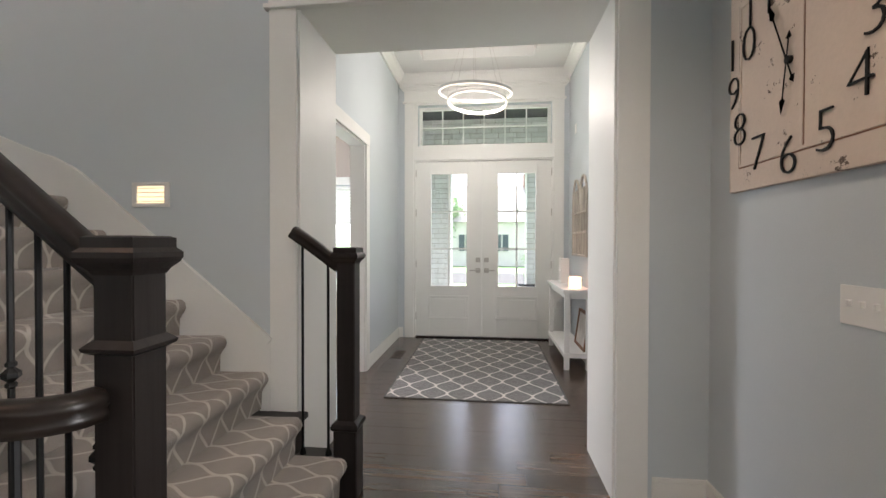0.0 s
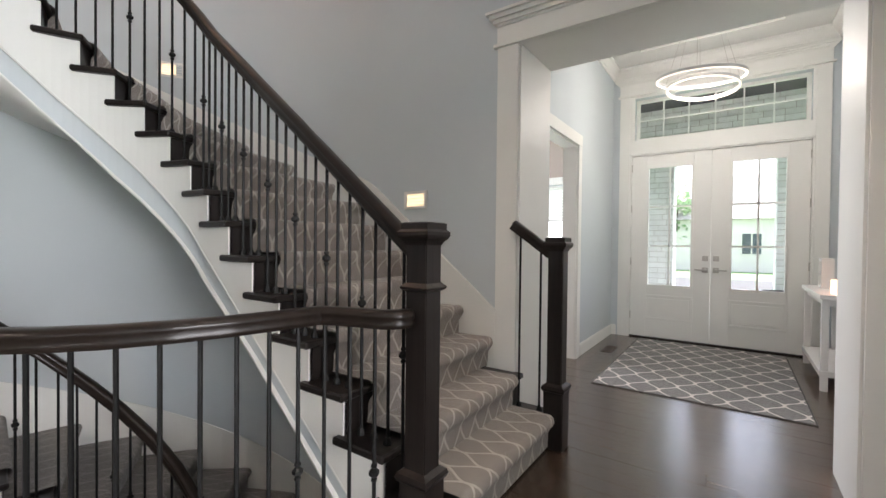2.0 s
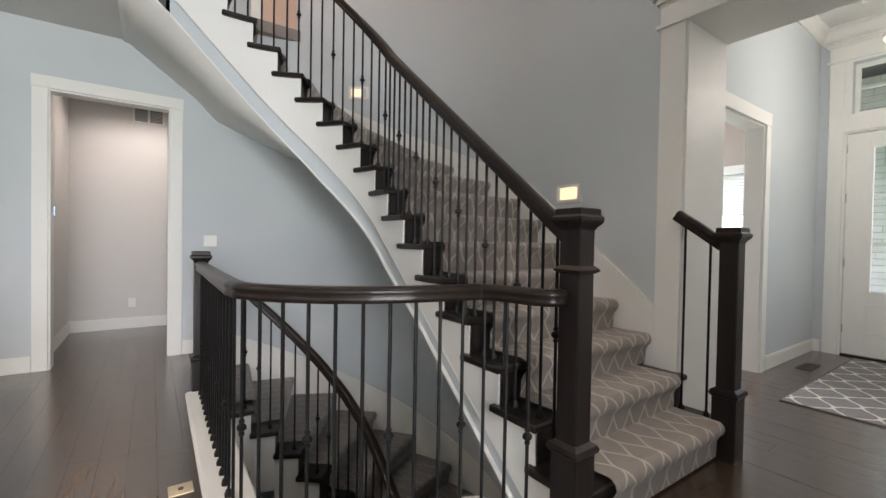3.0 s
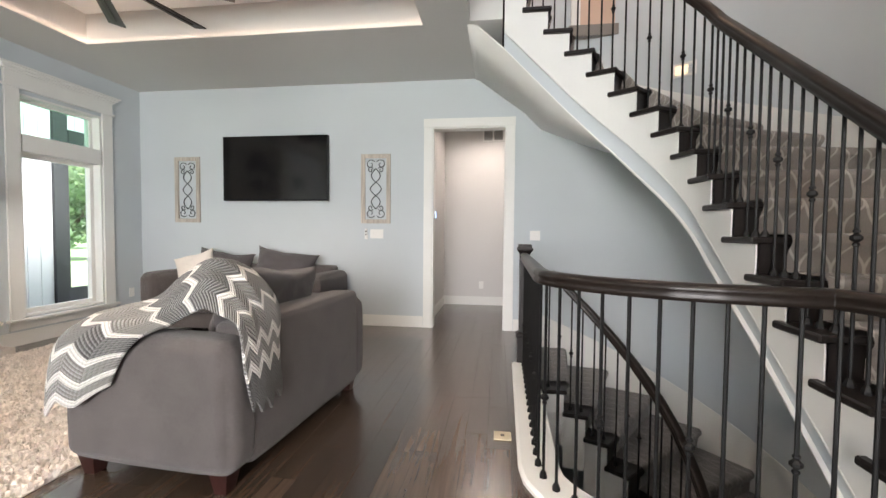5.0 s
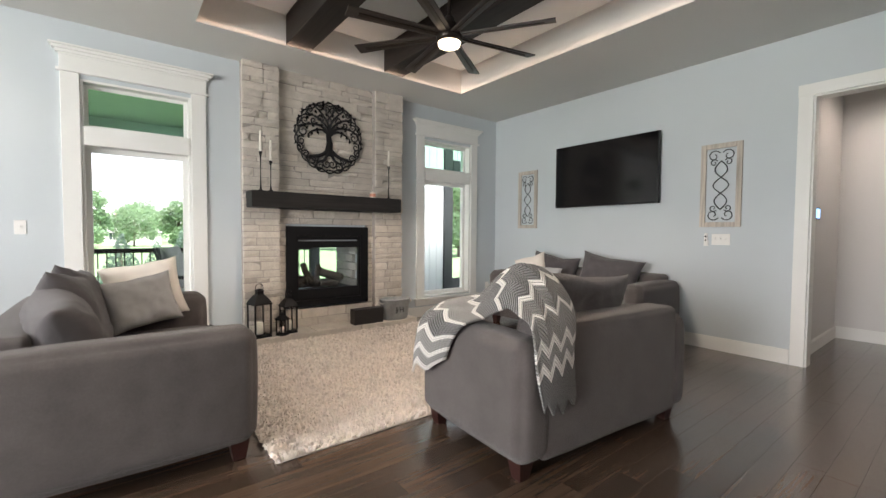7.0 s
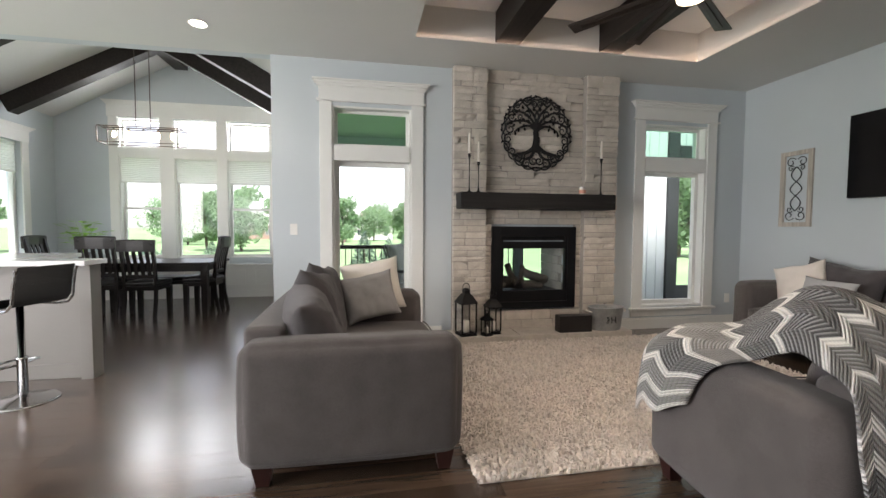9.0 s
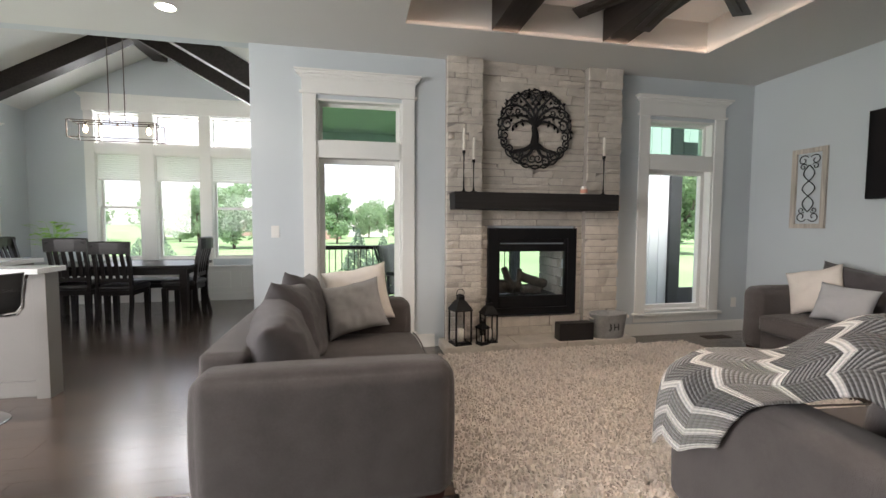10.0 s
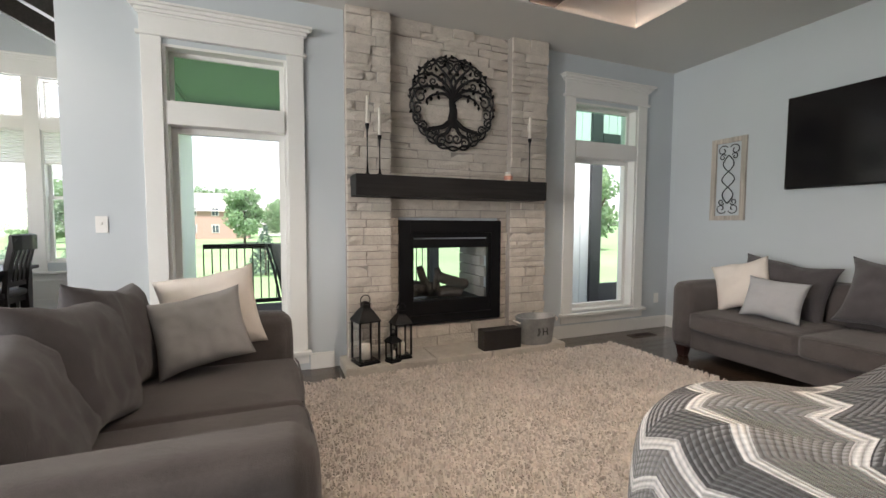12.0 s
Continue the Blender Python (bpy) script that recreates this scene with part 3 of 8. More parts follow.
def newel(name, x, y, half, top, base, label, z0=0.0, ring=False):
    th = thing(name, (x, y, z0), label, "newel post")
    h, t = half, top - z0
    bm = lathe(nb(), [(h + 0.014, 0), (h + 0.014, base - 0.05), (h + 0.02, base - 0.045), (h + 0.026, base - 0.03), (h + 0.02, base - 0.014), (h, base)], square=True)
    bmesh.ops.bevel(bm, geom=[e for e in bm.edges if abs(e.verts[0].co.z - e.verts[1].co.z) > 0.1], offset=0.004, segments=2, affect="EDGES")
    part("plinth", bm, M_DARK, th)
    bm = lathe(nb(), [(h, base), (h, t - 0.045)], square=True)
    bmesh.ops.bevel(bm, geom=[e for e in bm.edges if abs(e.verts[0].co.z - e.verts[1].co.z) > 0.1], offset=0.004, segments=2, affect="EDGES")
    part("shaft", bm, M_DARK, th)
    if ring:
        bm = lathe(nb(), [(h, t - 0.255), (h + 0.014, t - 0.246), (h + 0.016, t - 0.238), (h + 0.004, t - 0.226), (h, t - 0.222)], square=True)
        part("collar", bm, M_DARK, th)
    bm = lathe(nb(), [(h, t - 0.082), (h + 0.006, t - 0.07), (h + 0.02, t - 0.055), (h + 0.024, t - 0.044), (h + 0.024, t - 0.032), (h + 0.014, t - 0.022), (h + 0.014, t), (h + 0.006, t + 0.004)], square=True)
    part("cap", bm, M_DARK, th)
    return th


newel("newel_post", -0.265, -0.26, 0.048, 1.325, 0.40, "tall dark-stained square newel post at the foot of the stair", ring=True)
newel("newel_post", -0.19, 1.00, 0.047, 1.29, 0.40, "slim dark-stained square newel post beside the white casing")
newel("newel_post", -2.88, -1.34, 0.045, 1.08, 0.30, "slim dark-stained square newel post at the head of the basement stair")

srail = thing("stair_railing", (-0.9, -0.25, 0.37), "dark wooden handrail on black iron balusters with knuckles", "railing")
pts = []
for i in range(0, 69):
    n = 1.31 + i * 0.245
    if n > 17.9:
        break
    a = nose(n)[0]
    a = a + (nose(n)[1] - a).normalized() * 0.05
    pts.append((a.x, a.y, RISE * n + 0.92))
for _ in range(14):      # an easy curve where the steps begin to wind
    pts = [pts[0]] + [(q[0], q[1], (p[2] + 2 * q[2] + r[2]) / 4) for p, q, r in zip(pts, pts[1:], pts[2:])] + [pts[-1]]
RAILTOP = pts
under(srail, part("handrail", sweep(nb(), pts, RAILP), M_RAIL, None, "dark wooden handrail", smooth=True))


def rail_z(line, x, y):
    return min(line, key=lambda p: (p[0] - x) ** 2 + (p[1] - y) ** 2)[2]


cnt = 0
for n in range(1, 18):
    A0, B0 = nose(n)[0], nose(n + 1)[0]
    out = (nose(n)[1] - A0).normalized()
    fr = (0.12, 0.45, 0.78) if n <= 8 else (0.2, 0.7)
    for t in fr:
        p = A0.lerp(B0, t) + out * 0.05
        if n == 1 and t < 0.5:
            continue
        cnt += 1
        baluster(srail, p.x, p.y, RISE * n, rail_z(RAILTOP, p.x, p.y) - 0.02, 0.56 if cnt % 3 == 1 else None)

# short rail from the slim newel to the casing
crail = thing("casing_railing", (-0.35, 1.0, 0.2), "short dark handrail on two black balusters", "railing")
under(crail, part("handrail", sweep(nb(), [(-0.23, 1.0, 1.19), (-0.36, 1.0, 1.285), (-0.49, 1.0, 1.375)], RAILP), M_RAIL, None, smooth=True))
baluster(crail, -0.30, 1.0, RISE, 1.22)
baluster(crail, -0.44, 1.0, RISE, 1.32)

# guard round the stairwell
guard = thing("stairwell_guard", (-1.2, -1.0, 0), "curved dark handrail on black iron balusters over a white curb", "railing")
line = rail_line()


def resample(p, step):
    p = [Vector((*q, 0)) if len(q) == 2 else Vector(q) for q in p]
    out, d = [p[0]], 0.0
    for a, b in zip(p, p[1:]):
        L = (b - a).length
        s = step - d
        while s <= L:
            out.append(a.lerp(b, s / L))
            s += step
        d = (d + L) % step if s > L else d
        d = L - (s - step)
    return out


GZ = 0.975
fine_line = resample(line, 0.02)
under(guard, part("handrail", sweep(nb(), [(p.x, p.y, GZ) for p in fine_line], RAILP), M_RAIL, None, "glossy dark wooden handrail", smooth=True))
i = 0
for p in resample(line, 0.105)[1:-1]:
    i += 1
    baluster(guard, p.x, p.y, 0.03, GZ - 0.03, 0.42 if i % 3 == 2 else None)
curb = [(p.x, p.y, 0.0) for p in fine_line if p.y < -0.47]
bm = sweep(nb(), [(p[0], p[1], 0) for p in curb], [(-0.10, -0.30), (0.085, -0.30), (0.085, -0.02), (0.095, 0.0), (0.095, 0.018), (0.08, 0.03), (-0.10, 0.03), (-0.11, 0.015), (-0.10, -0.01)])
under(guard, part("curb", bm, M_TRIM, None, "white painted curb", smooth=False))

brail = thing("basement_railing", (-2.8, -0.9, -0.2), "dark handrail on black balusters descending to the basement", "railing")
pts = []
for i in range(0, 30):
    m = 0.35 + i * 0.4
    if m > 11.6:
        break
    a = low_nose(int(m))[0].lerp(low_nose(int(m) + 1)[0], m - int(m))
    b = low_nose(int(m))[1].lerp(low_nose(int(m) + 1)[1], m - int(m))
    o = (b - a).normalized() * 0.05
    pts.append((a.x + o.x, a.y + o.y, -RISE * m + 0.90))
under(brail, part("handrail", sweep(nb(), pts, RAILP), M_RAIL, None, smooth=True))
cnt = 0
for m in range(1, 12):
    A0, A1 = low_nose(m)
    B0 = low_nose(m - 1)[0]
    o = (A1 - A0).normalized() * 0.05
    for t in (0.25, 0.75):
        p = A0.lerp(B0, t) + o
        cnt += 1
        baluster(brail, p.x, p.y, -RISE * m, -RISE * (m - t) + 0.87, 0.5 if cnt % 3 == 1 else None)


# ---- casings, baseboards ----
def cornice_bm(bm, axis, face, out, u0, u1, z, h=0.10):
    """A crown of three stepped courses, its ends returned."""
    k = -1 if out < face else 1
    for (p, a, b) in ((0.028, 0.0, 0.2), (0.045, 0.2, 0.5), (0.065, 0.5, 0.8), (0.085, 0.8, 1.0)):
        lo, hi = (u0 - p + 0.02, u1 + p - 0.02)
        if axis == "x":
            box(bm, (lo, face, z + a * h), (hi, face + k * p, z + b * h))
        else:
            box(bm, (face, lo, z + a * h), (face + k * p, hi, z + b * h))


def casing(name, axis, face, k, u0, u1, z0, z1, w=0.13, head=0.15, crown=0.08, label="white painted casing", wl=None):
    """Casing round an opening on the wall's face; k: the way it stands out."""
    th = thing(name, (0, 0, 0), label, "trim", kind="structure")
    t = 0.022 * k

    def b(a, c, d, e, tt=t):
        return ((a, face, d), (c, face + tt, e)) if axis == "x" else ((face, a, d), (face + tt, c, e))
    wl = w if wl is None else wl
    part("casing_board", boxes(b(u0 - wl, u0, z0, z1), bevel=0.004), M_TRIM, th)
    part("casing_board", boxes(b(u1, u1 + w, z0, z1), bevel=0.004), M_TRIM, th)
    part("casing_head", boxes(b(u0 - wl - 0.004, u1 + w + 0.004, z1, z1 + head, t * 1.1), bevel=0.004), M_TRIM, th)
    if crown:
        bm = nb()
        box(bm, *b(u0 - wl - 0.025, u1 + w + 0.025, z1 - 0.012, z1 + 0.012, t * 1.9), bevel=0.004)
        cornice_bm(bm, axis, face, face + k, u0 - wl, u1 + w, z1 + head, crown)
        part("cornice", bm, M_TRIM, th)
    return th


casing("trim_foyer_opening", "x", YE, -1, -0.5, 1.18, 0, 2.60, w=0.155, head=0.13, crown=0.09, label="tall white casing with a crowned head")
bm = boxes(((-0.505, YE, 0), (-0.488, YE + 0.54, 2.6)), ((1.168, YE, 0), (1.185, YE + 0.54, 2.6)), ((-0.488, YE, 2.588), (1.168, YE + 0.54, 2.605)))
tagged(part("trim_foyer_jamb", bm, M_TRIM), "white painted jamb of the wide opening", "trim", kind="structure")
casing("trim_hall_door", "y", XW, 1, -2.39, -1.50, 0, 2.46, w=0.105, head=0.105, crown=0, label="white door casing")
bm = boxes(((XW - 0.15, -2.395, 0), (XW, -2.375, 2.46)), ((XW - 0.15, -1.515, 0), (XW, -1.495, 2.46)), ((XW - 0.15, -2.375, 2.445), (XW, -1.515, 2.465)))
tagged(part("trim_hall_jamb", bm, M_TRIM), "white painted door jamb", "trim", kind="structure")
casing("trim_front_door", "x", YD, -1, -0.50, 1.42, 0, 3.28, w=0.13, head=0.15, crown=0.07, label="white casing round the front doors")
casing("trim_office_opening", "y", XFL, 1, 1.74, 3.06, 0, 2.33, w=0.11, head=0.12, crown=0, label="white casing of the office opening")
bm = boxes(((XFL - 0.15, 3.045, 0), (XFL, 3.065, 2.33)), ((XFL - 0.15, 1.735, 0), (XFL, 1.755, 2.33)), ((XFL - 0.15, 1.755, 2.315), (XFL, 3.045, 2.335)))
tagged(part("trim_office_jamb", bm, M_TRIM), "white painted jamb", "trim", kind="structure")
casing("trim_window_hearth_east", "x", YF, 1, 0.15, 1.0, 0.16, 2.60, w=0.13, head=0.13, crown=0.08, label="white window casing with a crowned head")
casing("trim_window_hearth_west", "x", YF, 1, -3.62, -2.73, 0.26, 2.60, w=0.13, head=0.13, crown=0.08, label="white window casing with a crowned head")


def baseboard(items, h=0.14):
    bm = nb()
    for a, b in items:
        x0, x1 = sorted((a[0], b[0]))
        y0, y1 = sorted((a[1], b[1]))
        box(bm, (x0, y0, 0), (x1, y1, h - 0.02), 0.002, 1)
        cx, cy = 0.003, 0.003
        box(bm, (x0 + (cx if x1 - x0 < 0.05 else 0), y0 + (cy if y1 - y0 < 0.05 else 0), h - 0.02), (x1 - (cx if x1 - x0 < 0.05 else 0), y1 - (cy if y1 - y0 < 0.05 else 0), h), 0.002, 1)
    return bm


T = 0.016
bm = baseboard([((XW, YF), (XW + T, -2.50)), ((XW, -1.39), (XW + T, -1.2)), ((XW + T, YF), (-2.42, YF + T)), ((-0.2, YF), (0.0, YF + T)), ((1.16, YF), (1.61, YF + T)),
                ((1.63 - T, -0.9), (1.63, YE)), ((1.36, YE - T), (1.63 - T, YE)), ((XFL, 3.2), (XFL + T, YD)), ((XFR - T, YE + 0.56), (XFR, YD)), ((-0.72, YD - T), (-0.65, YD)),
                ((-5.95, -2.47), (-5.95 + T, -0.75)), ((-5.95, -2.47), (XW - 0.15, -2.47 + T)), ((1.61, YF), (1.61 + T, NY)), ((1.61, NY), (5.66, NY + T)), ((5.66 - T, NY), (5.66, -6.4))])
tagged(part("baseboard", bm, M_TRIM), "white painted baseboard", "baseboard", kind="structure")


# ---- windows ----
def sash(th, axis, face, u0, u1, z0, z1, f=0.045, d=0.05, glass_mat=None, mat_frame=None, name="sash"):
    def b(a, c, e, g, y0=0.0, y1=d):
        return ((a, face - y0, e), (c, face - y1, g)) if axis == "x" else ((face + y0, a, e), (face + y1, c, g))
    bm = boxes(b(u0, u0 + f, z0, z1), b(u1 - f, u1, z0, z1), b(u0 + f, u1 - f, z0, z0 + f), b(u0 + f, u1 - f, z1 - f, z1))
    fr = part(name, bm, mat_frame or M_TRIM, th)
    pane = part("pane", boxes(b(u0 + f - 0.004, u1 - f + 0.004, z0 + f - 0.004, z1 - f + 0.004, d * 0.45, d * 0.55)), glass_mat or M_GLASS, fr)
    pane.visible_shadow = False
    return fr


def hearth_window(name, h, sill_z):
    th = thing(name, (0, 0, 0), "tall white-framed window with a green-tinted transom", "window", kind="structure")
    u0, u1, z0, z1 = h
    y = YF
    bm = boxes(((u0 - 0.004, y - 0.2, z0), (u0 + 0.022, y, z1)), ((u1 - 0.022, y - 0.2, z0), (u1 + 0.004, y, z1)), ((u0 + 0.022, y - 0.2, z1 - 0.02), (u1 - 0.022, y, z1)), ((u0 + 0.022, y - 0.2, z0 - 0.004), (u1 - 0.022, y, z0 + 0.02)))
    part("window_frame", bm, M_TRIM, th)
    part("mullion", boxes(((u0 + 0.022, y - 0.16, 1.97), (u1 - 0.022, y + 0.016, 2.14)), bevel=0.004), M_TRIM, th)
    sash(th, "x", y - 0.10, u0 + 0.022, u1 - 0.022, 2.14, z1 - 0.02, 0.03, 0.05, M_GREENGLASS)
    sash(th, "x", y - 0.10, u0 + 0.022, u1 - 0.022, z0 + 0.02, 1.97, 0.045, 0.05)
    bm = boxes(((u0 - 0.16, y, sill_z - 0.03), (u1 + 0.16, y + 0.06, sill_z)), ((u0 - 0.14, y, sill_z - 0.11), (u1 + 0.14, y + 0.02, sill_z - 0.03)), bevel=0.004)
    part("window_sill", bm, M_TRIM, th)
    return th


hearth_window("window_1", WL, 0.17)
hearth_window("window_2", WR, 0.27)

w3 = thing("window_3", (0, 0, 0), "bank of white-framed windows with pulled-down white shades", "window", kind="structure")
for u0, u1, z0, z1 in NW:
    bm = boxes(((u0, NY - 0.2, z0), (u0 + 0.015, NY, z1)), ((u1 - 0.015, NY - 0.2, z0), (u1, NY, z1)), ((u0 + 0.015, NY - 0.2, z1 - 0.015), (u1 - 0.015, NY, z1)), ((u0 + 0.015, NY - 0.2, z0), (u1 - 0.015, NY, z0 + 0.015)))
    part("window_frame", bm, M_TRIM, w3)
    if z1 > 2.5 or 3.1 < u0 < 3.3:
        sash(w3, "x", NY - 0.08, u0 + 0.015, u1 - 0.015, z0 + 0.015, z1 - 0.015, 0.035, 0.05)
    else:
        sash(w3, "x", NY - 0.11, u0 + 0.015, u1 - 0.015, 1.55, z1 - 0.015, 0.035, 0.04)
        sash(w3, "x", NY - 0.07, u0 + 0.015, u1 - 0.015, z0 + 0.015, 1.59, 0.04, 0.04)
bm = boxes(((2.16, NY, 0.60), (2.30, NY + 0.022, 3.14)), ((4.72, NY, 0.60), (4.86, NY + 0.022, 3.14)), ((3.02, NY, 0.60), (3.18, NY + 0.022, 3.14)), ((3.87, NY, 0.60), (4.08, NY + 0.022, 3.14)),
           ((2.30, NY, 2.43), (4.72, NY + 0.018, 2.58)), ((2.14, NY, 3.10), (4.88, NY + 0.026, 3.28)), bevel=0.003)
cornice_bm(bm, "x", NY, NY + 1, 2.16, 4.86, 3.28, 0.08)
box(bm, (2.1, NY, 0.57), (4.92, NY + 0.06, 0.60), 0.004)
part("casing_board", bm, M_TRIM, w3)
bm = boxes(((1.70, NY, 0.14), (5.6, NY + 0.012, 0.57)))
part("wainscot", bm, M_TRIM, w3)
for u in (1.75, 2.75, 3.75, 4.75):
    bm = boxes(((u, NY + 0.012, 0.47), (u + 0.85, NY + 0.024, 0.49)), ((u, NY + 0.012, 0.21), (u + 0.85, NY + 0.024, 0.23)), ((u, NY + 0.012, 0.23), (u + 0.02, NY + 0.024, 0.47)), ((u + 0.83, NY + 0.012, 0.23), (u + 0.85, NY + 0.024, 0.47)))
    part("panel_moulding", bm, M_TRIM, w3)
M_SHADE = mat("cellular_shade", (0.86, 0.86, 0.85), 0.8, var=0.02, bump=0.05)
tn = M_SHADE.node_tree
tl = tn.nodes.new("ShaderNodeBsdfTranslucent")
tl.inputs[0].default_value = (0.9, 0.9, 0.9, 1)
ms = tn.nodes.new("ShaderNodeMixShader")
ms.inputs[0].default_value = 0.3
tn.links.new(tn.nodes["Principled BSDF"].outputs[0], ms.inputs[1])
tn.links.new(tl.outputs[0], ms.inputs[2])
tn.links.new(ms.outputs[0], tn.nodes["Material Output"].inputs[0])


def shade(axis, face, u0, u1, z0, z1, label="white cellular shade half lowered in the window"):
    bm = nb()
    k = 12
    f = -1 if axis == "x" else 1
    for i in range(k):
        a, b = z0 + (z1 - z0) * i / k, z0 + (z1 - z0) * (i + 1) / k
        m = (a + b) / 2
        for s, e in ((0.0, 1), (1, 0.0)):
            za, zb = (a, m) if s == 0.0 else (m, b)
            pa, pb = face + 0.012 * s, face + 0.012 * e
            q = [(u0, pa, za), (u1, pa, za), (u1, pb, zb), (u0, pb, zb)] if axis == "x" else [(pa, u0, za), (pa, u1, za), (pb, u1, zb), (pb, u0, zb)]
            bm.faces.new([bm.verts.new(p) for p in q])
    th = thing("window_shade", (((u0 + u1) / 2, face, z0) if axis == "x" else (face, (u0 + u1) / 2, z0)), label, "window shade", "window shades")
    under(th, part("fabric", bm, M_SHADE))
    under(th, part("bottom_rail", boxes(((u0, face - 0.012, z0 - 0.02), (u1, face + 0.016, z0)) if axis == "x" else ((face - 0.012, u0, z0 - 0.02), (face + 0.016, u1, z0)), bevel=0.003), M_TRIM))
    return th


for u0, u1, z0, z1 in NW[:3]:
    shade("x", NY - 0.03, u0 + 0.017, u1 - 0.017, 2.02, 2.41)
w4 = thing("window_4", (0, 0, 0), "white-framed side window with a lowered shade", "window", kind="structure")
sash(w4, "y", NXE + 0.08, NE[0], NE[1], NE[2], NE[3], 0.05, 0.05)
bm = boxes(((NXE, NE[0] - 0.13, 0.62), (NXE - 0.022, NE[0], 2.5)), ((NXE, NE[1], 0.62), (NXE - 0.022, NE[1] + 0.13, 2.5)), ((NXE, NE[0] - 0.14, 2.5), (NXE - 0.026, NE[1] + 0.14, 2.66)), bevel=0.003)
cornice_bm(bm, "y", NXE, NXE - 1, NE[0] - 0.13, NE[1] + 0.13, 2.66, 0.07)
box(bm, (NXE, NE[0] - 0.16, 0.72), (NXE - 0.06, NE[1] + 0.16, 0.75), 0.003)
part("casing_board", bm, M_TRIM, w4)
shade("y", NXE + 0.05, NE[0] + 0.02, NE[1] - 0.02, 2.06, 2.49)

# ---- front doors and transom ----
M_NICKEL = mat("satin_nickel", (0.5, 0.48, 0.45), 0.3, metal=1.0, var=0.05, bump=0.02)


def front_door(name, u0, u1, latch):
    th = thing(name, ((u0 + u1) / 2, YD + 0.05, 0.02), "white front door with six glass lights over a raised panel", "door", "front doors", kind="structure")
    z0, z1 = 0.02, 2.46
    y0, y1 = YD + 0.03, YD + 0.075
    g0, g1 = u0 + 0.19, u1 - 0.19
    st = nb()
    for a, b in (((u0, y0, z0), (g0, y1, z1)), ((g1, y0, z0), (u1, y1, z1)), ((g0, y0, 2.31), (g1, y1, z1)), ((g0, y0, z0), (g1, y1, 0.70))):
        box(st, a, b, 0.002, 1)
    under(th, part("door_leaf", st, M_TRIM))
    bm = boxes(((g0, y0 - 0.008, 0.70), (g0 + 0.025, y1, 2.31)), ((g1 - 0.025, y0 - 0.008, 0.70), (g1, y1, 2.31)), ((g0 + 0.025, y0 - 0.008, 0.70), (g1 - 0.025, y1, 0.725)), ((g0 + 0.025, y0 - 0.008, 2.285), (g1 - 0.025, y1, 2.31)), bevel=0.002)
    under(th, part("glazing_frame", bm, M_TRIM))
    m = (g0 + g1) / 2
    bm = boxes(((m - 0.011, y0 - 0.002, 0.725), (m + 0.011, y1 - 0.01, 2.285)), *[((g0 + 0.025, y0 - 0.002, zz - 0.011), (g1 - 0.025, y1 - 0.01, zz + 0.011)) for zz in (1.245, 1.765)])
    under(th, part("glazing_bar", bm, M_TRIM))
    for i in range(2):
        for j in range(3):
            a = (g0 + 0.025, m)[i]
            b = (m, g1 - 0.025)[i]
            zz = (0.725, 1.245, 1.765, 2.285)
            p = under(th, part("pane", boxes(((a, y0 + 0.02, zz[j]), (b, y0 + 0.026, zz[j + 1]))), M_GLASS))
            p.visible_shadow = False
    bm = nb()
    for a, b in (((g0 - 0.01, y0 - 0.008, 0.26), (g1 + 0.01, y0, 0.285)), ((g0 - 0.01, y0 - 0.008, 0.565), (g1 + 0.01, y0, 0.59)), ((g0 - 0.01, y0 - 0.008, 0.285), (g0 + 0.015, y0, 0.565)), ((g1 - 0.015, y0 - 0.008, 0.285), (g1 + 0.01, y0, 0.565))):
        box(bm, a, b, 0.003, 1)
    box(bm, (g0 + 0.035, y0 - 0.006, 0.305), (g1 - 0.035, y0, 0.545), 0.004, 1)
    under(th, part("panel_moulding", bm, M_TRIM))
    k = 1 if latch > m else -1
    lx = latch - k * 0.055
    bm = boxes(((lx - 0.032, y0 - 0.014, 0.915), (lx + 0.032, y0, 0.98)), ((lx - 0.012, y0 - 0.05, 0.935), (lx + 0.012, y0 - 0.01, 0.96)), ((lx - k * 0.115, y0 - 0.055, 0.94), (lx + k * 0.012, y0 - 0.04, 0.957)), bevel=0.003)
    under(th, part("door_handle", bm, M_NICKEL, None, "square satin nickel lever"))
    bm = boxes(((lx - 0.032, y0 - 0.016, 1.06), (lx + 0.032, y0, 1.125)), ((lx - 0.005, y0 - 0.032, 1.075), (lx + 0.005, y0 - 0.012, 1.11)), bevel=0.003)
    under(th, part("deadbolt", bm, M_NICKEL))
    hx = u0 if k > 0 else u1
    for zz in (0.25, 0.98, 1.7, 2.25):
        under(th, part("hinge", boxes(((hx - 0.008, y0 - 0.012, zz), (hx + 0.008, y0 + 0.01, zz + 0.1)), bevel=0.002), M_NICKEL))
    return th


front_door("door_1", -0.475, 0.452, 0.452)
front_door("door_2", 0.458, 1.395, 0.458)
bm = boxes(((-0.50, YD - 0.002, 0), (-0.478, YD + 0.14, 2.48)), ((1.398, YD - 0.002, 0), (1.42, YD + 0.14, 2.48)), ((-0.478, YD - 0.002, 2.463), (1.398, YD + 0.14, 2.48)))
tagged(part("trim_door_jamb", bm, M_TRIM), "white front door jamb", "trim", kind="structure")
bm = boxes(((-0.478, YD + 0.0, 0), (1.398, YD + 0.16, 0.018)))
tagged(part("door_threshold", bm, M_DARK), "dark threshold under the front doors", "trim", kind="structure")
w5 = thing("window_5", (0, 0, 0), "wide white transom window with twelve lights over the front doors", "window", kind="structure")
fr = sash(w5, "x", YD + 0.10, -0.44, 1.39, 2.67, 3.24, 0.04, -0.05)
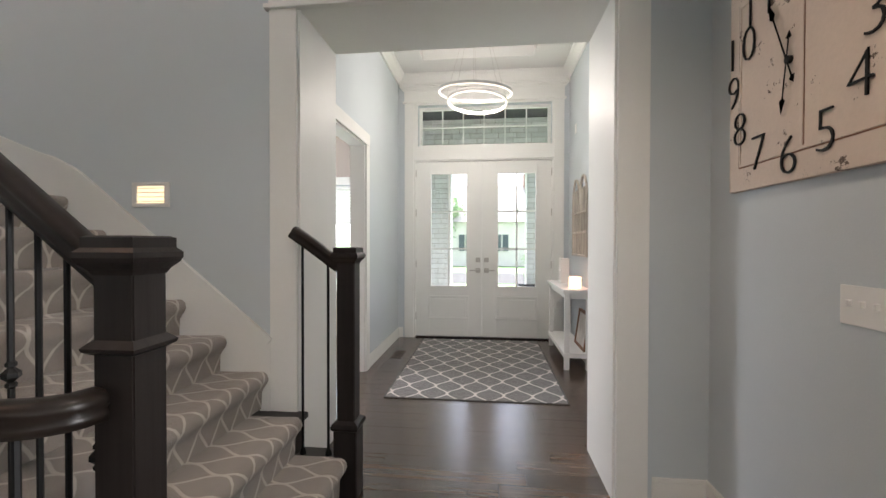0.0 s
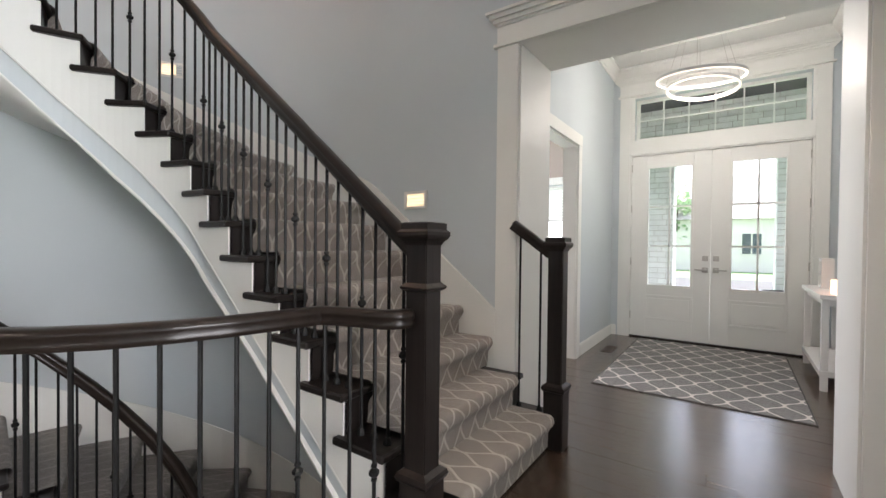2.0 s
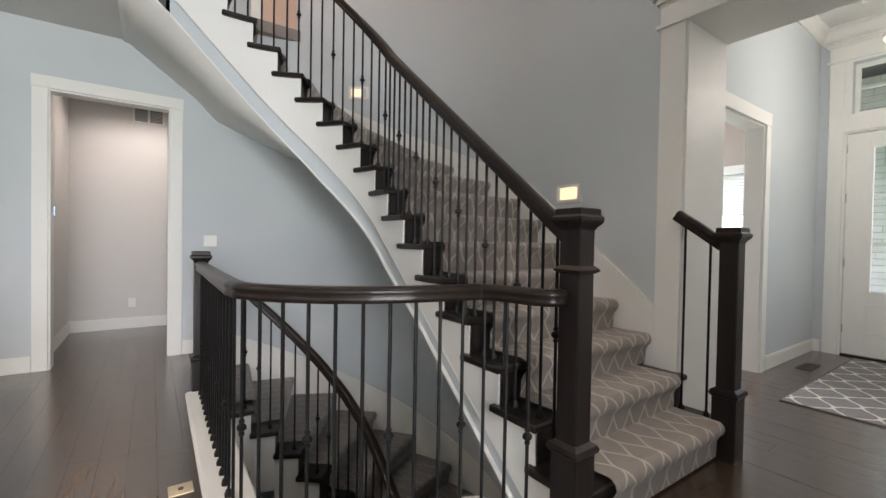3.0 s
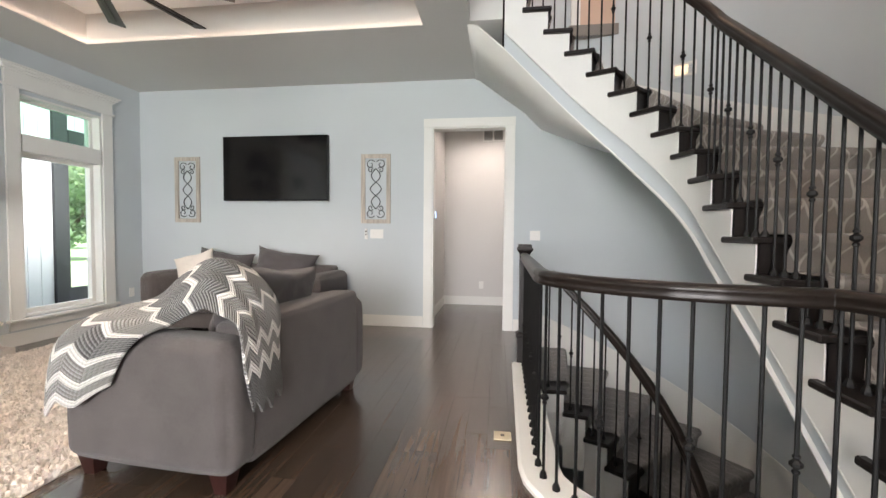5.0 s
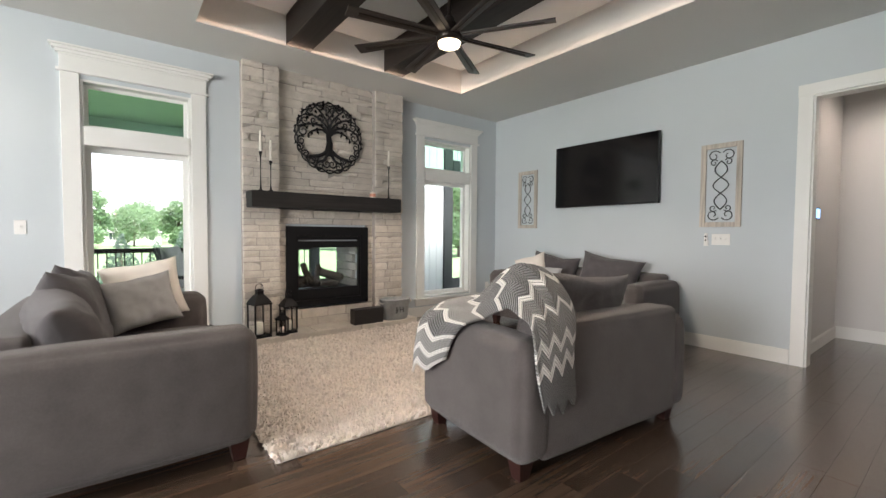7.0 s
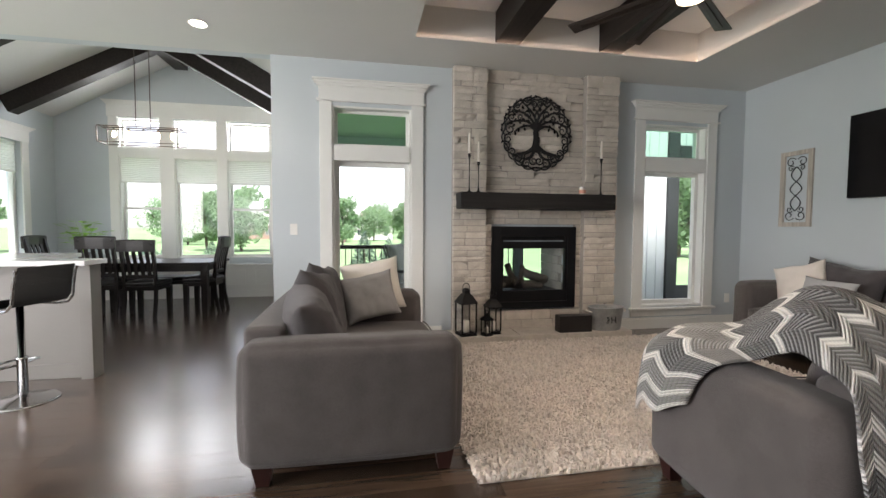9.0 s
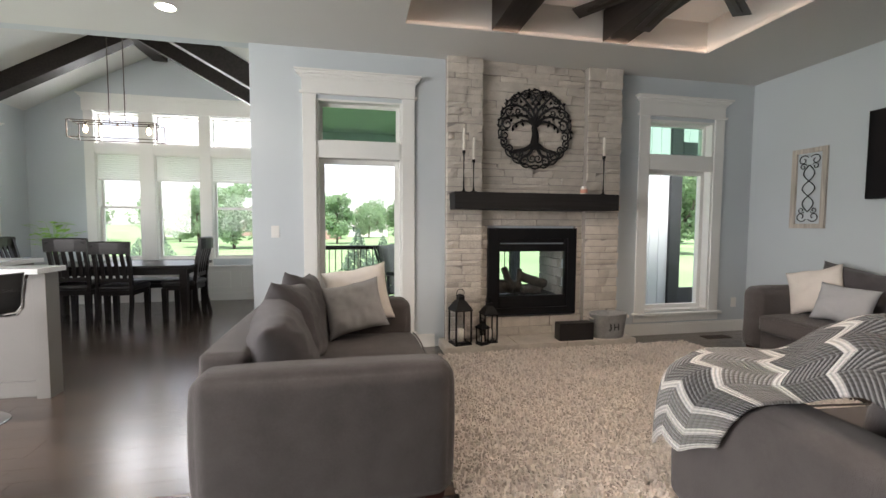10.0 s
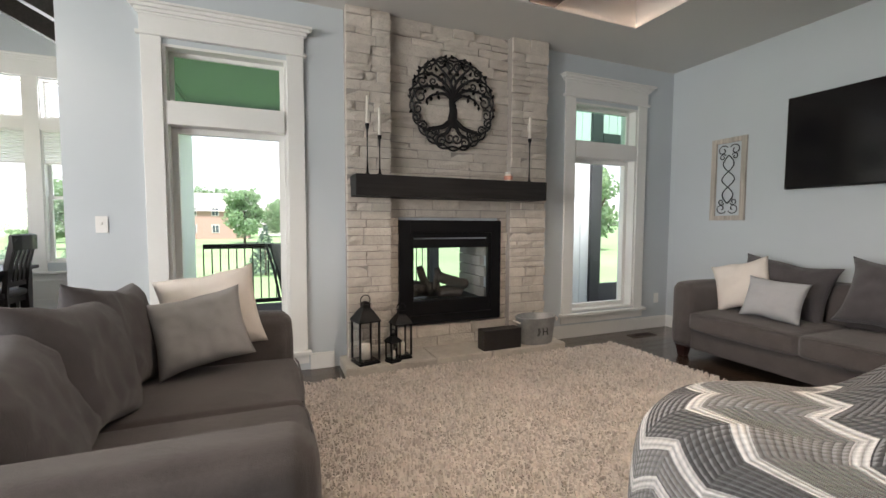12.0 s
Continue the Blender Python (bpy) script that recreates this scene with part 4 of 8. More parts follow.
bm = nb()
for i in range(1, 6):
    u = -0.40 + 1.75 * i / 6
    box(bm, (u - 0.008, YD + 0.098, 2.71), (u + 0.008, YD + 0.125, 3.20))
box(bm, (-0.40, YD + 0.097, 2.945), (1.35, YD + 0.124, 2.961))
part("glazing_bar", bm, M_TRIM, w5)
bm = boxes(((-0.50, YD, 2.48), (1.42, YD - 0.02, 2.67)), ((-0.50, YD, 3.24), (1.42, YD - 0.018, 3.28)), ((-0.50, YD, 2.67), (-0.44, YD - 0.018, 3.24)), ((1.39, YD, 2.67), (1.42, YD - 0.018, 3.24)), bevel=0.003)
part("casing_board", bm, M_TRIM, w5)
w6 = thing("window_6", (0, 0, 0), "white-framed office window with a lowered shade", "window", kind="structure")
sash(w6, "x", YD + 0.10, -1.95, -1.15, 0.75, 2.15, 0.05, -0.05)
bm = boxes(((-2.06, YD - 0.03, 0.64), (-1.95, YD, 2.26)), ((-1.15, YD - 0.03, 0.64), (-1.04, YD, 2.26)), ((-1.95, YD - 0.03, 2.15), (-1.15, YD, 2.26)), ((-1.95, YD - 0.05, 0.64), (-1.15, YD, 0.75)), bevel=0.003)
part("casing_board", bm, M_TRIM, w6)
shade("x", YD + 0.05, -1.94, -1.16, 1.62, 2.14)
# crown moulding of the foyer
bm = nb()
for (a, b, prof) in (((XFL, YE + 0.54), (XFL, YD), 1), ((XFR, YD), (XFR, YE + 0.54), 1), ((XFL, YD), (XFR, YD), 1)):
    sweep(bm, [(a[0], a[1], FC), (b[0], b[1], FC)], [(0.0, -0.13), (0.02, -0.13), (0.03, -0.10), (0.075, -0.045), (0.10, -0.03), (0.10, 0.0), (0, 0)])
tagged(part("trim_foyer_crown", bm, M_TRIM), "white crown moulding round the foyer", "trim", kind="structure")

# ---- beams, ceiling fan, cans ----
for x in (-0.72, -1.83):
    ob = part("ceiling_beam", boxes(((x - 0.125, TY0 + 0.005, 3.06), (x + 0.125, TY1 - 0.005, TZ - 0.004)), bevel=0.006), M_BEAM)
    tagged(ob, "dark-stained wooden box beam across the tray ceiling", "beam", "tray ceiling beams")

M_BRONZE = mat("oiled_bronze", (0.035, 0.027, 0.022), 0.42, metal=0.7, var=0.1, bump=0.03)
M_BLADE = wood("fan_blade_walnut", (0.03, 0.023, 0.02), 0.45, rand=0.05, along="x")
M_LAMP = mat("warm_lamp_glass", (1, 0.95, 0.85), 0.4, bump=0, emit=(1.0, 0.80, 0.55), strength=1.6)
FX, FY, FZ = -1.30, -4.02, 2.66
fan = thing("ceiling_fan", (FX, FY, TZ), "dark bronze eight-blade ceiling fan with a lit disc lamp", "ceiling fan")
part("downrod", lathe(nb(), [(0.065, -0.05), (0.065, 0.0)], n=20), M_BRONZE, fan)
part("rod", lathe(nb(), [(0.014, FZ - TZ + 0.2), (0.014, -0.04)], n=10), M_BRONZE, fan)
part("motor", lathe(nb(), [(0.07, 0.02), (0.10, 0.03), (0.105, 0.07), (0.085, 0.10), (0.085, 0.14), (0.05, 0.17), (0.03, 0.22)], (0, 0, FZ - TZ), 24), M_BRONZE, fan, smooth=True)
part("lamp", lathe(nb(), [(0.0, -0.022), (0.05, -0.02), (0.082, -0.005), (0.088, 0.02)], (0, 0, FZ - TZ), 24), M_LAMP, fan, "glowing round lamp", smooth=True)
for i in range(8):
    a = radians(45 * i - 11)
    m = Matrix.Translation((0, 0, FZ - TZ + 0.075)) @ Matrix.Rotation(a, 4, "Z")
    bm = boxes(((0.10, -0.055, -0.004), (0.80, 0.055, 0.006)), bevel=0.002)
    for v in bm.verts:
        k = (v.co.x - 0.1) / 0.7
        v.co.y *= 0.75 + 0.25 * k
    bm.transform(m @ Matrix.Rotation(radians(11), 4, "X"))
    bl = part("blade", bm, M_BLADE, fan)
    bm = boxes(((0.09, -0.016, -0.013), (0.72, 0.016, -0.005)), bevel=0.002)
    bm.transform(m @ Matrix.Rotation(radians(11), 4, "X"))
    part("blade_arm", bm, M_BRONZE, bl)
spot("fan_light", (FX, FY, FZ - 0.04), 56, (1, 0.83, 0.65), 150, 0.08)
# warm strip hidden on the tray's ledge
M_STRIP = mat("led_strip", (1, 0.9, 0.75), 0.5, bump=0, emit=(1, 0.68, 0.48), strength=3.2)
led = thing("cove_light", (0, 0, CEIL), "slim lip round the tray ceiling hiding a warm light strip", "strip light")
q = 0.05
for a, b in (((TX0, TY0, 0), (TX0 + q, TY1, 0.014)), ((TX1 - q, TY0, 0), (TX1, TY1, 0.014)), ((TX0 + q, TY0, 0), (TX1 - q, TY0 + q, 0.014)), ((TX0 + q, TY1 - q, 0), (TX1 - q, TY1, 0.014))):
    part("lip", boxes((a, b)), M_CEIL, led)
for a, b in (((TX0 + 0.006, TY0, 0.016), (TX0 + 0.016, TY1, 0.022)), ((TX0 + 0.02, TY0 + 0.006, 0.016), (TX1, TY0 + 0.016, 0.022))):
    part("light_strip", boxes((a, b)), M_STRIP, led, "warm light strip")
M_CAN = mat("downlight_lens", (1, 0.95, 0.9), 0.4, bump=0, emit=(1, 0.88, 0.72), strength=12)
for i, (x, y) in enumerate(((2.09, -5.81), (2.09, -4.0), (2.09, -2.4))):
    th = thing("recessed_light", (x, y, CEIL), "round recessed ceiling light, lit", "recessed light", "recessed ceiling lights")
    part("trim_ring", lathe(nb(), [(0.085, -0.006), (0.082, -0.008), (0.066, -0.006), (0.062, -0.002), (0.085, -0.001)], n=24), M_TRIM, th)
    part("lens", lathe(nb(), [(0.064, -0.008), (0.03, -0.012), (0.0, -0.0125)], n=24), M_CAN, th, "glowing lens")
    spot("can_light", (x, y, CEIL - 0.02), 9, (1, 0.88, 0.74), 130, 0.06)
th = thing("recessed_light", (0.58, -0.80, CEIL), "round recessed ceiling light over the stair's foot, lit", "recessed light", "recessed ceiling lights")
part("trim_ring", lathe(nb(), [(0.085, -0.006), (0.082, -0.008), (0.066, -0.006), (0.062, -0.002), (0.085, -0.001)], n=24), M_TRIM, th)
part("lens", lathe(nb(), [(0.064, -0.008), (0.03, -0.012), (0.0, -0.0125)], n=24), M_CAN, th, "glowing lens")
spot("stair_foot_can_light", (0.58, -0.80, CEIL - 0.02), 20, (1, 0.82, 0.64), 150, 0.06)
# added spot without a fixture, brightens the hall past the door
spot("hall_fill", (-5.2, -1.7, CEIL - 0.03), 14, (1, 0.86, 0.74), 150, 0.08)
point("upstairs_lamp", (-2.6, -3.0, 5.0), 4.5, (1, 0.8, 0.62), 0.12)

# ---- fireplace ----
M_STONE = mat("split_face_stone", (0.58, 0.53, 0.465), 0.9, var=0.13, scale=9, fine=60, bump=1.0, bump_scale=55, rand=0.09)
M_MORTAR = mat("stone_backing", (0.34, 0.31, 0.28), 0.95, var=0.1, bump=0.2)
M_SLATE = mat("hearth_slab_stone", (0.56, 0.52, 0.46), 0.85, var=0.14, scale=5, fine=40, bump=0.5, bump_scale=30, rand=0.05)
M_BLACK = mat("black_steel", (0.007, 0.007, 0.008), 0.45, metal=0.2, var=0.1, bump=0.03)
srng = random.Random(11)
fire = thing("fireplace", (-1.29, YF + 0.03, 0), "floor-to-ceiling white split-face stone fireplace", "fireplace")
CL, CR, PY, CYF = (-0.68, -0.30), (-2.29, -1.88), YF + 0.045, YF + 0.12
for a, b in (((CL[0], YF, 0.09), (CL[1] - 0.006, CYF - 0.012, CEIL - 0.002)), ((CR[0] + 0.006, YF, 0.09), (CR[1], CYF - 0.012, CEIL - 0.002)), ((-1.88, YF, 1.3), (-0.68, PY - 0.012, CEIL - 0.002)), ((-1.88, YF, 0.09), (-0.68, PY - 0.012, 0.3)), ((-0.77, YF, 0.3), (-0.68, PY - 0.012, 1.3)), ((-1.88, YF, 0.3), (-1.80, PY - 0.012, 1.3))):
    under(fire, part("backing", boxes((a, b)), M_MORTAR))


def stone(x0, x1, z0, z1, yf, depth):
    """A split stone: its face broken into a small uneven grid."""
    g = 0.0035
    x0, x1, z0, z1 = x0 + g, x1 - g, z0 + g, z1 - g
    nx = 3 if x1 - x0 < 0.3 else 4
    vs, fs = [], []
    tilt, bulge, twist = srng.uniform(-0.008, 0.012), srng.uniform(0.0, 0.012), srng.uniform(-0.007, 0.007)
    proud = srng.choice((-0.006, 0.0, 0.0, 0.006, 0.012))
    for j in range(3):
        for i in range(nx + 1):
            u, w = i / nx, j / 2
            edge = i in (0, nx) or j in (0, 2)
            dy = proud + tilt * (w - 0.3) * 2 + twist * (u - 0.5) * 2 + (0 if edge else bulge) + srng.uniform(-0.003, 0.004)
            dx = 0 if i not in (0, nx) else srng.uniform(-0.0015, 0.0015)
            vs.append((x0 + (x1 - x0) * u + dx, yf + dy, z0 + (z1 - z0) * w + (srng.uniform(-0.002, 0.002) if not edge else 0)))
    k = len(vs)
    for j in range(2):
        for i in range(nx):
            a = j * (nx + 1) + i
            fs.append((a + 1, a, a + nx + 1, a + nx + 2))
    vs += [(x0, yf - depth, z0), (x1, yf - depth, z0), (x1, yf - depth, z1), (x0, yf - depth, z1)]
    r = nx + 1
    fs += [tuple(range(0, r)) + (k + 1, k), tuple(range(3 * r - 1, 2 * r - 1, -1)) + (k + 3, k + 2), (0, k, k + 3, 2 * r, r), (r - 1, 2 * r - 1, 3 * r - 1, k + 2, k + 1)]
    me = bpy.data.meshes.new("stone")
    me.from_pydata(vs, [], fs)
    me.materials.append(M_STONE)
    return under(fire, new("stone", me))


def courses(x0, x1, z0, z1, yf, depth, lo, hi):
    z = z0
    while z < z1 - 0.02:
        h = srng.choice((0.055, 0.07, 0.08, 0.095))
        if z + h > z1 - 0.05:
            h = z1 - z
        x = x0
        while x < x1 - 0.01:
            w = srng.uniform(lo, hi)
            if x + w > x1 - lo * 0.6:
                w = x1 - x
            stone(x, x + w, z, z + h, yf, depth)
            x += w
        z += h


courses(CL[0], CL[1], 0.09, CEIL - 0.002, CYF, 0.05, 0.11, 0.28)
courses(CR[0], CR[1], 0.09, CEIL - 0.002, CYF, 0.05, 0.11, 0.28)
courses(-1.88, -0.68, 1.30, CEIL - 0.002, PY, 0.03, 0.15, 0.42)
courses(-1.88, -0.68, 0.09, 0.30, PY, 0.03, 0.15, 0.42)
courses(-0.765, -0.68, 0.30, 1.30, PY, 0.03, 0.085, 0.09)
courses(-1.88, -1.805, 0.30, 1.30, PY, 0.03, 0.08, 0.09)
for i, (a, b) in enumerate(((-2.36, -1.55), (-1.55, -1.0), (-1.0, -0.24))):
    bm = boxes(((a + 0.002, YF + 0.002, 0), (b - 0.002, YF + 0.40, 0.09)))
    bmesh.ops.subdivide_edges(bm, edges=[e for e in bm.edges if abs(e.verts[0].co.x - e.verts[1].co.x) > 0.3], cuts=7)
    for v in bm.verts:
        if v.co.y > YF + 0.3:
            v.co.y += srng.uniform(-0.014, 0.006) - (0.012 if v.co.z < 0.05 else 0)
    bmesh.ops.bevel(bm, geom=[e for e in bm.edges if e.is_boundary or len(e.link_faces) == 2 and e.calc_face_angle(0) > 1.0], offset=0.008, segments=2, affect="EDGES")
    under(fire, part("hearth_slab", bm, M_SLATE, None, "pale rough-edged hearth slab"))
bm = boxes(((-2.12, YF + 0.05, 1.465), (-0.33, YF + 0.37, 1.635)), bevel=0.006)
bmesh.ops.subdivide_edges(bm, edges=[e for e in bm.edges if abs(e.verts[0].co.x - e.verts[1].co.x) > 0.6], cuts=14)
for v in bm.verts:
    v.co += Vector((0, noise.noise(v.co * 4) * 0.003, noise.noise(v.co * 5 + Vector((3, 1, 2))) * 0.003))
M_MANTEL = wood("charcoal_mantel", (0.016, 0.015, 0.015), 0.55, rand=0.0, along="x", grain=0.3)
for m_ in (M_MANTEL, M_BLACK):
    m_.node_tree.nodes["Principled BSDF"].inputs["Specular IOR Level"].default_value = 0.25
mantel = tagged(part("mantel_beam", bm, M_MANTEL), "thick charcoal-stained wooden mantel beam on the stone", "mantel")

# the see-through firebox
fb = thing("gas_fireplace", (-1.285, PY, 0.3), "black see-through gas fireplace insert with ceramic logs", "fireplace insert")
o0, o1 = -1.80, -0.77
under(fb, part("surround", boxes(((o0, PY - 0.02, 0.32), (o0 + 0.10, PY + 0.035, 1.275)), ((o1 - 0.10, PY - 0.02, 0.32), (o1, PY + 0.035, 1.275)), ((o0 + 0.10, PY - 0.02, 1.16), (o1 - 0.10, PY + 0.035, 1.275)), ((o0 + 0.10, PY - 0.02, 0.32), (o1 - 0.10, PY + 0.035, 0.40)), bevel=0.003), M_BLACK))
under(fb, part("door_frame", boxes(((o0 + 0.10, PY - 0.02, 0.40), (o0 + 0.135, PY + 0.018, 1.16)), ((o1 - 0.135, PY - 0.02, 0.40), (o1 - 0.10, PY + 0.018, 1.16)), ((o0 + 0.135, PY - 0.02, 1.02), (o1 - 0.135, PY + 0.018, 1.10)), ((o0 + 0.135, PY - 0.02, 1.115), (o1 - 0.135, PY + 0.012, 1.16)), ((o0 + 0.135, PY - 0.02, 0.40), (o1 - 0.135, PY + 0.018, 0.53)), bevel=0.003), M_BLACK))
g = under(fb, part("pane", boxes(((o0 + 0.135, PY - 0.008, 0.53), (o1 - 0.135, PY - 0.004, 1.02))), glass("firebox_glass", (0.9, 0.93, 0.93))))
g.visible_shadow = False
M_FIREBRICK = mat("firebox_brick", (0.42, 0.39, 0.35), 0.9, var=0.15, bump=0.4, rand=0.1)
FBY = YF - 0.62
under(fb, part("firebox_floor", boxes(((-1.76, FBY, 0.40), (-0.80, YF + 0.0, 0.50))), M_BLACK))
under(fb, part("firebox_roof", boxes(((-1.76, FBY, 1.07), (-0.80, YF - 0.2, 1.15))), M_BLACK))
for x in (-1.70, -0.87):
    for j in range(5):
        for i in range(3):
            off = 0.1 if j % 2 else 0.0
            y0 = YF - 0.02 - i * 0.2 - off
            under(fb, part("firebrick", boxes(((x - 0.03, max(y0 - 0.195, FBY), 0.505 + j * 0.105), (x + 0.03, y0, 0.602 + j * 0.105)), bevel=0.004), M_FIREBRICK))
M_LOG = mat("charred_ceramic_log", (0.10, 0.085, 0.075), 0.95, var=0.4, scale=14, fine=50, bump=0.8, bump_scale=25)


def log(p, q, r, parent):
    p, q = Vector(p), Vector(q)
    pts = [p.lerp(q, t / 7) + Vector((srng.uniform(-.008, .008), srng.uniform(-.008, .008), srng.uniform(-.008, .008))) for t in range(8)]
    return under(parent, part("log", tube(nb(), pts, r, 9, up=(0, 1, 0.2)), M_LOG, None, "charred ceramic log", smooth=True))


log((-0.98, YF - 0.28, 0.55), (-1.58, YF - 0.36, 0.56), 0.05, fb)
log((-1.17, YF - 0.22, 0.56), (-1.09, YF - 0.33, 0.80), 0.04, fb)
log((-1.22, YF - 0.20, 0.57), (-1.29, YF - 0.32, 0.79), 0.032, fb)
log((-1.27, YF - 0.24, 0.71), (-1.61, YF - 0.34, 0.60), 0.055, fb)
log((-0.95, YF - 0.40, 0.57), (-1.12, YF - 0.22, 0.60), 0.045, fb)
log((-1.34, YF - 0.42, 0.57), (-1.02, YF - 0.44, 0.62), 0.045, fb)
log((-1.50, YF - 0.2, 0.55), (-1.25, YF - 0.17, 0.56), 0.04, fb)

# ---- tree of life wall art ----
M_ART = mat("black_metal_art", (0.012, 0.011, 0.011), 0.55, metal=0.2, var=0.1, bump=0.02)
art = thing("tree_wall_art", (-1.285, PY + 0.03, 2.34), "round black metal tree of life wall art on the stone", "wall art")
R0 = 0.43


def ribbon(name, pts, r0, r1, flat=0.5):
    bm = nb()
    n = len(pts)
    rings = []
    for i, p in enumerate(pts):
        a, b = Vector(pts[max(i - 1, 0)]), Vector(pts[min(i + 1, n - 1)])
        d = (b - a).normalized()
        s = Vector((d.z, 0, -d.x))
        r = 0.86 * (r0 + (r1 - r0) * i / (n - 1))
        p = Vector(p)
        rings.append([bm.verts.new(p + s * r), bm.verts.new(p + Vector((0, 0.006, 0))), bm.verts.new(p - s * r), bm.verts.new(p - Vector((0, 0.006, 0)))])
    for p, q in zip(rings, rings[1:]):
        for i in range(4):
            bm.faces.new((p[i], p[(i + 1) % 4], q[(i + 1) % 4], q[i]))
    return part(name, bm, M_ART, art)


def leaf(x, z, a, s=0.03):
    bm = nb()
    pts = [(0, 0), (0.35, 0.34), (0.7, 0.30), (1.15, 0), (0.7, -0.30), (0.35, -0.34)]
    f = [bm.verts.new((x + s * (u * math.cos(a) - v * math.sin(a)), 0.004, z + s * (u * math.sin(a) + v * math.cos(a)))) for u, v in pts]
    bm.faces.new(f)
    bmesh.ops.solidify(bm, geom=bm.faces[:], thickness=0.004)
    return part("leaf", bm, M_ART, art)


def curve(*ctrl, n=7):
    """Points of a smooth line through the given places, in the disc's own measure (1: its radius)."""
    p = [Vector((x, 0, z)) for x, z in ctrl]
    out = []
    for i in range(len(p) - 1):
        a, b, c, d = p[max(i - 1, 0)], p[i], p[i + 1], p[min(i + 2, len(p) - 1)]
        for k in range(n if i < len(p) - 2 else n + 1):
            u = k / n
            out.append(R0 * 0.5 * (2 * b + (c - a) * u + (2 * a - 5 * b + 4 * c - d) * u * u + (3 * b - a - 3 * c + d) * u ** 3))
    return [tuple(v) for v in out]


def curl(x, z, r, start, sense, turns=1.35, wide=0.012):
    """A scroll that winds in on itself."""
    n = 18
    pts = [(R0 * (x + r * (1 - 0.8 * k / n) * math.cos(start + sense * turns * 6.283 * k / n)), 0.001 * sense, R0 * (z + r * (1 - 0.8 * k / n) * math.sin(start + sense * turns * 6.283 * k / n))) for k in range(n + 1)]
    ribbon("scroll", pts, wide, wide * 0.6)


ribbon("trunk", curve((0.04, -0.50), (0.02, -0.32), (0.0, -0.12), (0.03, 0.05), (0.01, 0.2)), 0.062, 0.030)
for s_ in (-1, 1):
    ribbon("root", curve((s_ * 0.06, -0.36), (s_ * 0.26, -0.50), (s_ * 0.50, -0.55), (s_ * 0.68, -0.62)), 0.030, 0.014)
    ribbon("root", curve((s_ * 0.04, -0.42), (s_ * 0.16, -0.62), (s_ * 0.34, -0.70), (s_ * 0.42, -0.84)), 0.024, 0.012)
    for x, z, r, a0, tn in ((0.52, -0.66, 0.13, 1.2, 1), (0.27, -0.80, 0.13, 2.2, -1), (0.68, -0.50, 0.10, 0.4, 1), (0.08, -0.72, 0.13, 1.0, -1), (0.42, -0.60, 0.09, 2.8, 1)):
        curl(s_ * x, z, r, a0 if s_ > 0 else math.pi - a0, tn * s_)
    # boughs, the lowest with hanging leaves over the open space beside the trunk
    ribbon("branch", curve((0, 0.06), (s_ * 0.22, 0.20), (s_ * 0.48, 0.14), (s_ * 0.62, 0.02)), 0.019, 0.009)
    ribbon("branch", curve((0, 0.10), (s_ * 0.24, 0.30), (s_ * 0.55, 0.32), (s_ * 0.88, 0.22)), 0.020, 0.010)
    ribbon("branch", curve((0, 0.14), (s_ * 0.18, 0.40), (s_ * 0.46, 0.56), (s_ * 0.74, 0.54)), 0.020, 0.010)
    ribbon("branch", curve((0, 0.16), (s_ * 0.06, 0.44), (s_ * 0.26, 0.68), (s_ * 0.44, 0.84)), 0.020, 0.010)
    ribbon("branch", curve((s_ * 0.01, 0.2), (s_ * -0.05, 0.48), (s_ * 0.10, 0.70), (s_ * 0.12, 0.92)), 0.016, 0.009)
    for x, z, r, a0, tn in ((0.74, 0.10, 0.15, 2.0, -1), (0.80, -0.16, 0.13, 2.2, -1), (0.70, 0.40, 0.12, 3.4, 1), (0.56, 0.70, 0.13, 4.0, 1), (0.28, 0.50, 0.11, 4.4, -1), (0.30, 0.84, 0.11, 4.0, 1), (0.84, -0.34, 0.10, 1.8, 1), (0.46, 0.42, 0.09, 3.6, 1), (0.10, 0.78, 0.10, 4.6, -1)):
        curl(s_ * x, z, r, a0 if s_ > 0 else math.pi - a0, tn * s_)
    for x, z, a in ((0.36, 0.16, -1.9), (0.50, 0.12, -1.4), (0.61, 0.03, -1.7), (0.34, 0.24, -0.9), (0.44, 0.24, 0.8), (0.62, 0.24, -1.0), (0.60, 0.44, 0.9), (0.34, 0.38, -0.4), (0.38, 0.62, 1.2), (0.20, 0.56, 0.5), (0.18, 0.34, -0.2), (0.52, 0.58, -0.6), (0.22, 0.74, 1.9), (0.08, 0.58, 1.3), (0.70, 0.28, -0.6), (0.84, 0.34, 0.6), (0.72, 0.62, 0.7), (0.14, 0.84, 0.6)):
        leaf(R0 * s_ * x, R0 * z, a if s_ > 0 else math.pi - a, 0.044)
for k in (-1, 1):        # the rim: two wavy bands that cross
    ring = [(R0 * (0.935 + k * 0.045 * math.sin(q * 11 * 6.2832 / 154)) * math.cos(q * 6.2832 / 154), 0.001 * k, R0 * (0.935 + k * 0.045 * math.sin(q * 11 * 6.2832 / 154)) * math.sin(q * 6.2832 / 154)) for q in range(155)]
    ribbon("rim", ring, 0.0105, 0.0105)
for q in range(17):      # leaves that stand out past the rim of the crown
    a = radians(-12 + 204 * q / 16)
    leaf(R0 * 0.94 * math.cos(a), R0 * 0.94 * math.sin(a), a + (0.7 if q % 2 else -0.7), 0.042)

# ---- mantel and hearth things ----
M_WAX = mat("ivory_wax", (0.82, 0.78, 0.70), 0.5, var=0.03, bump=0.02)
MT = 1.636


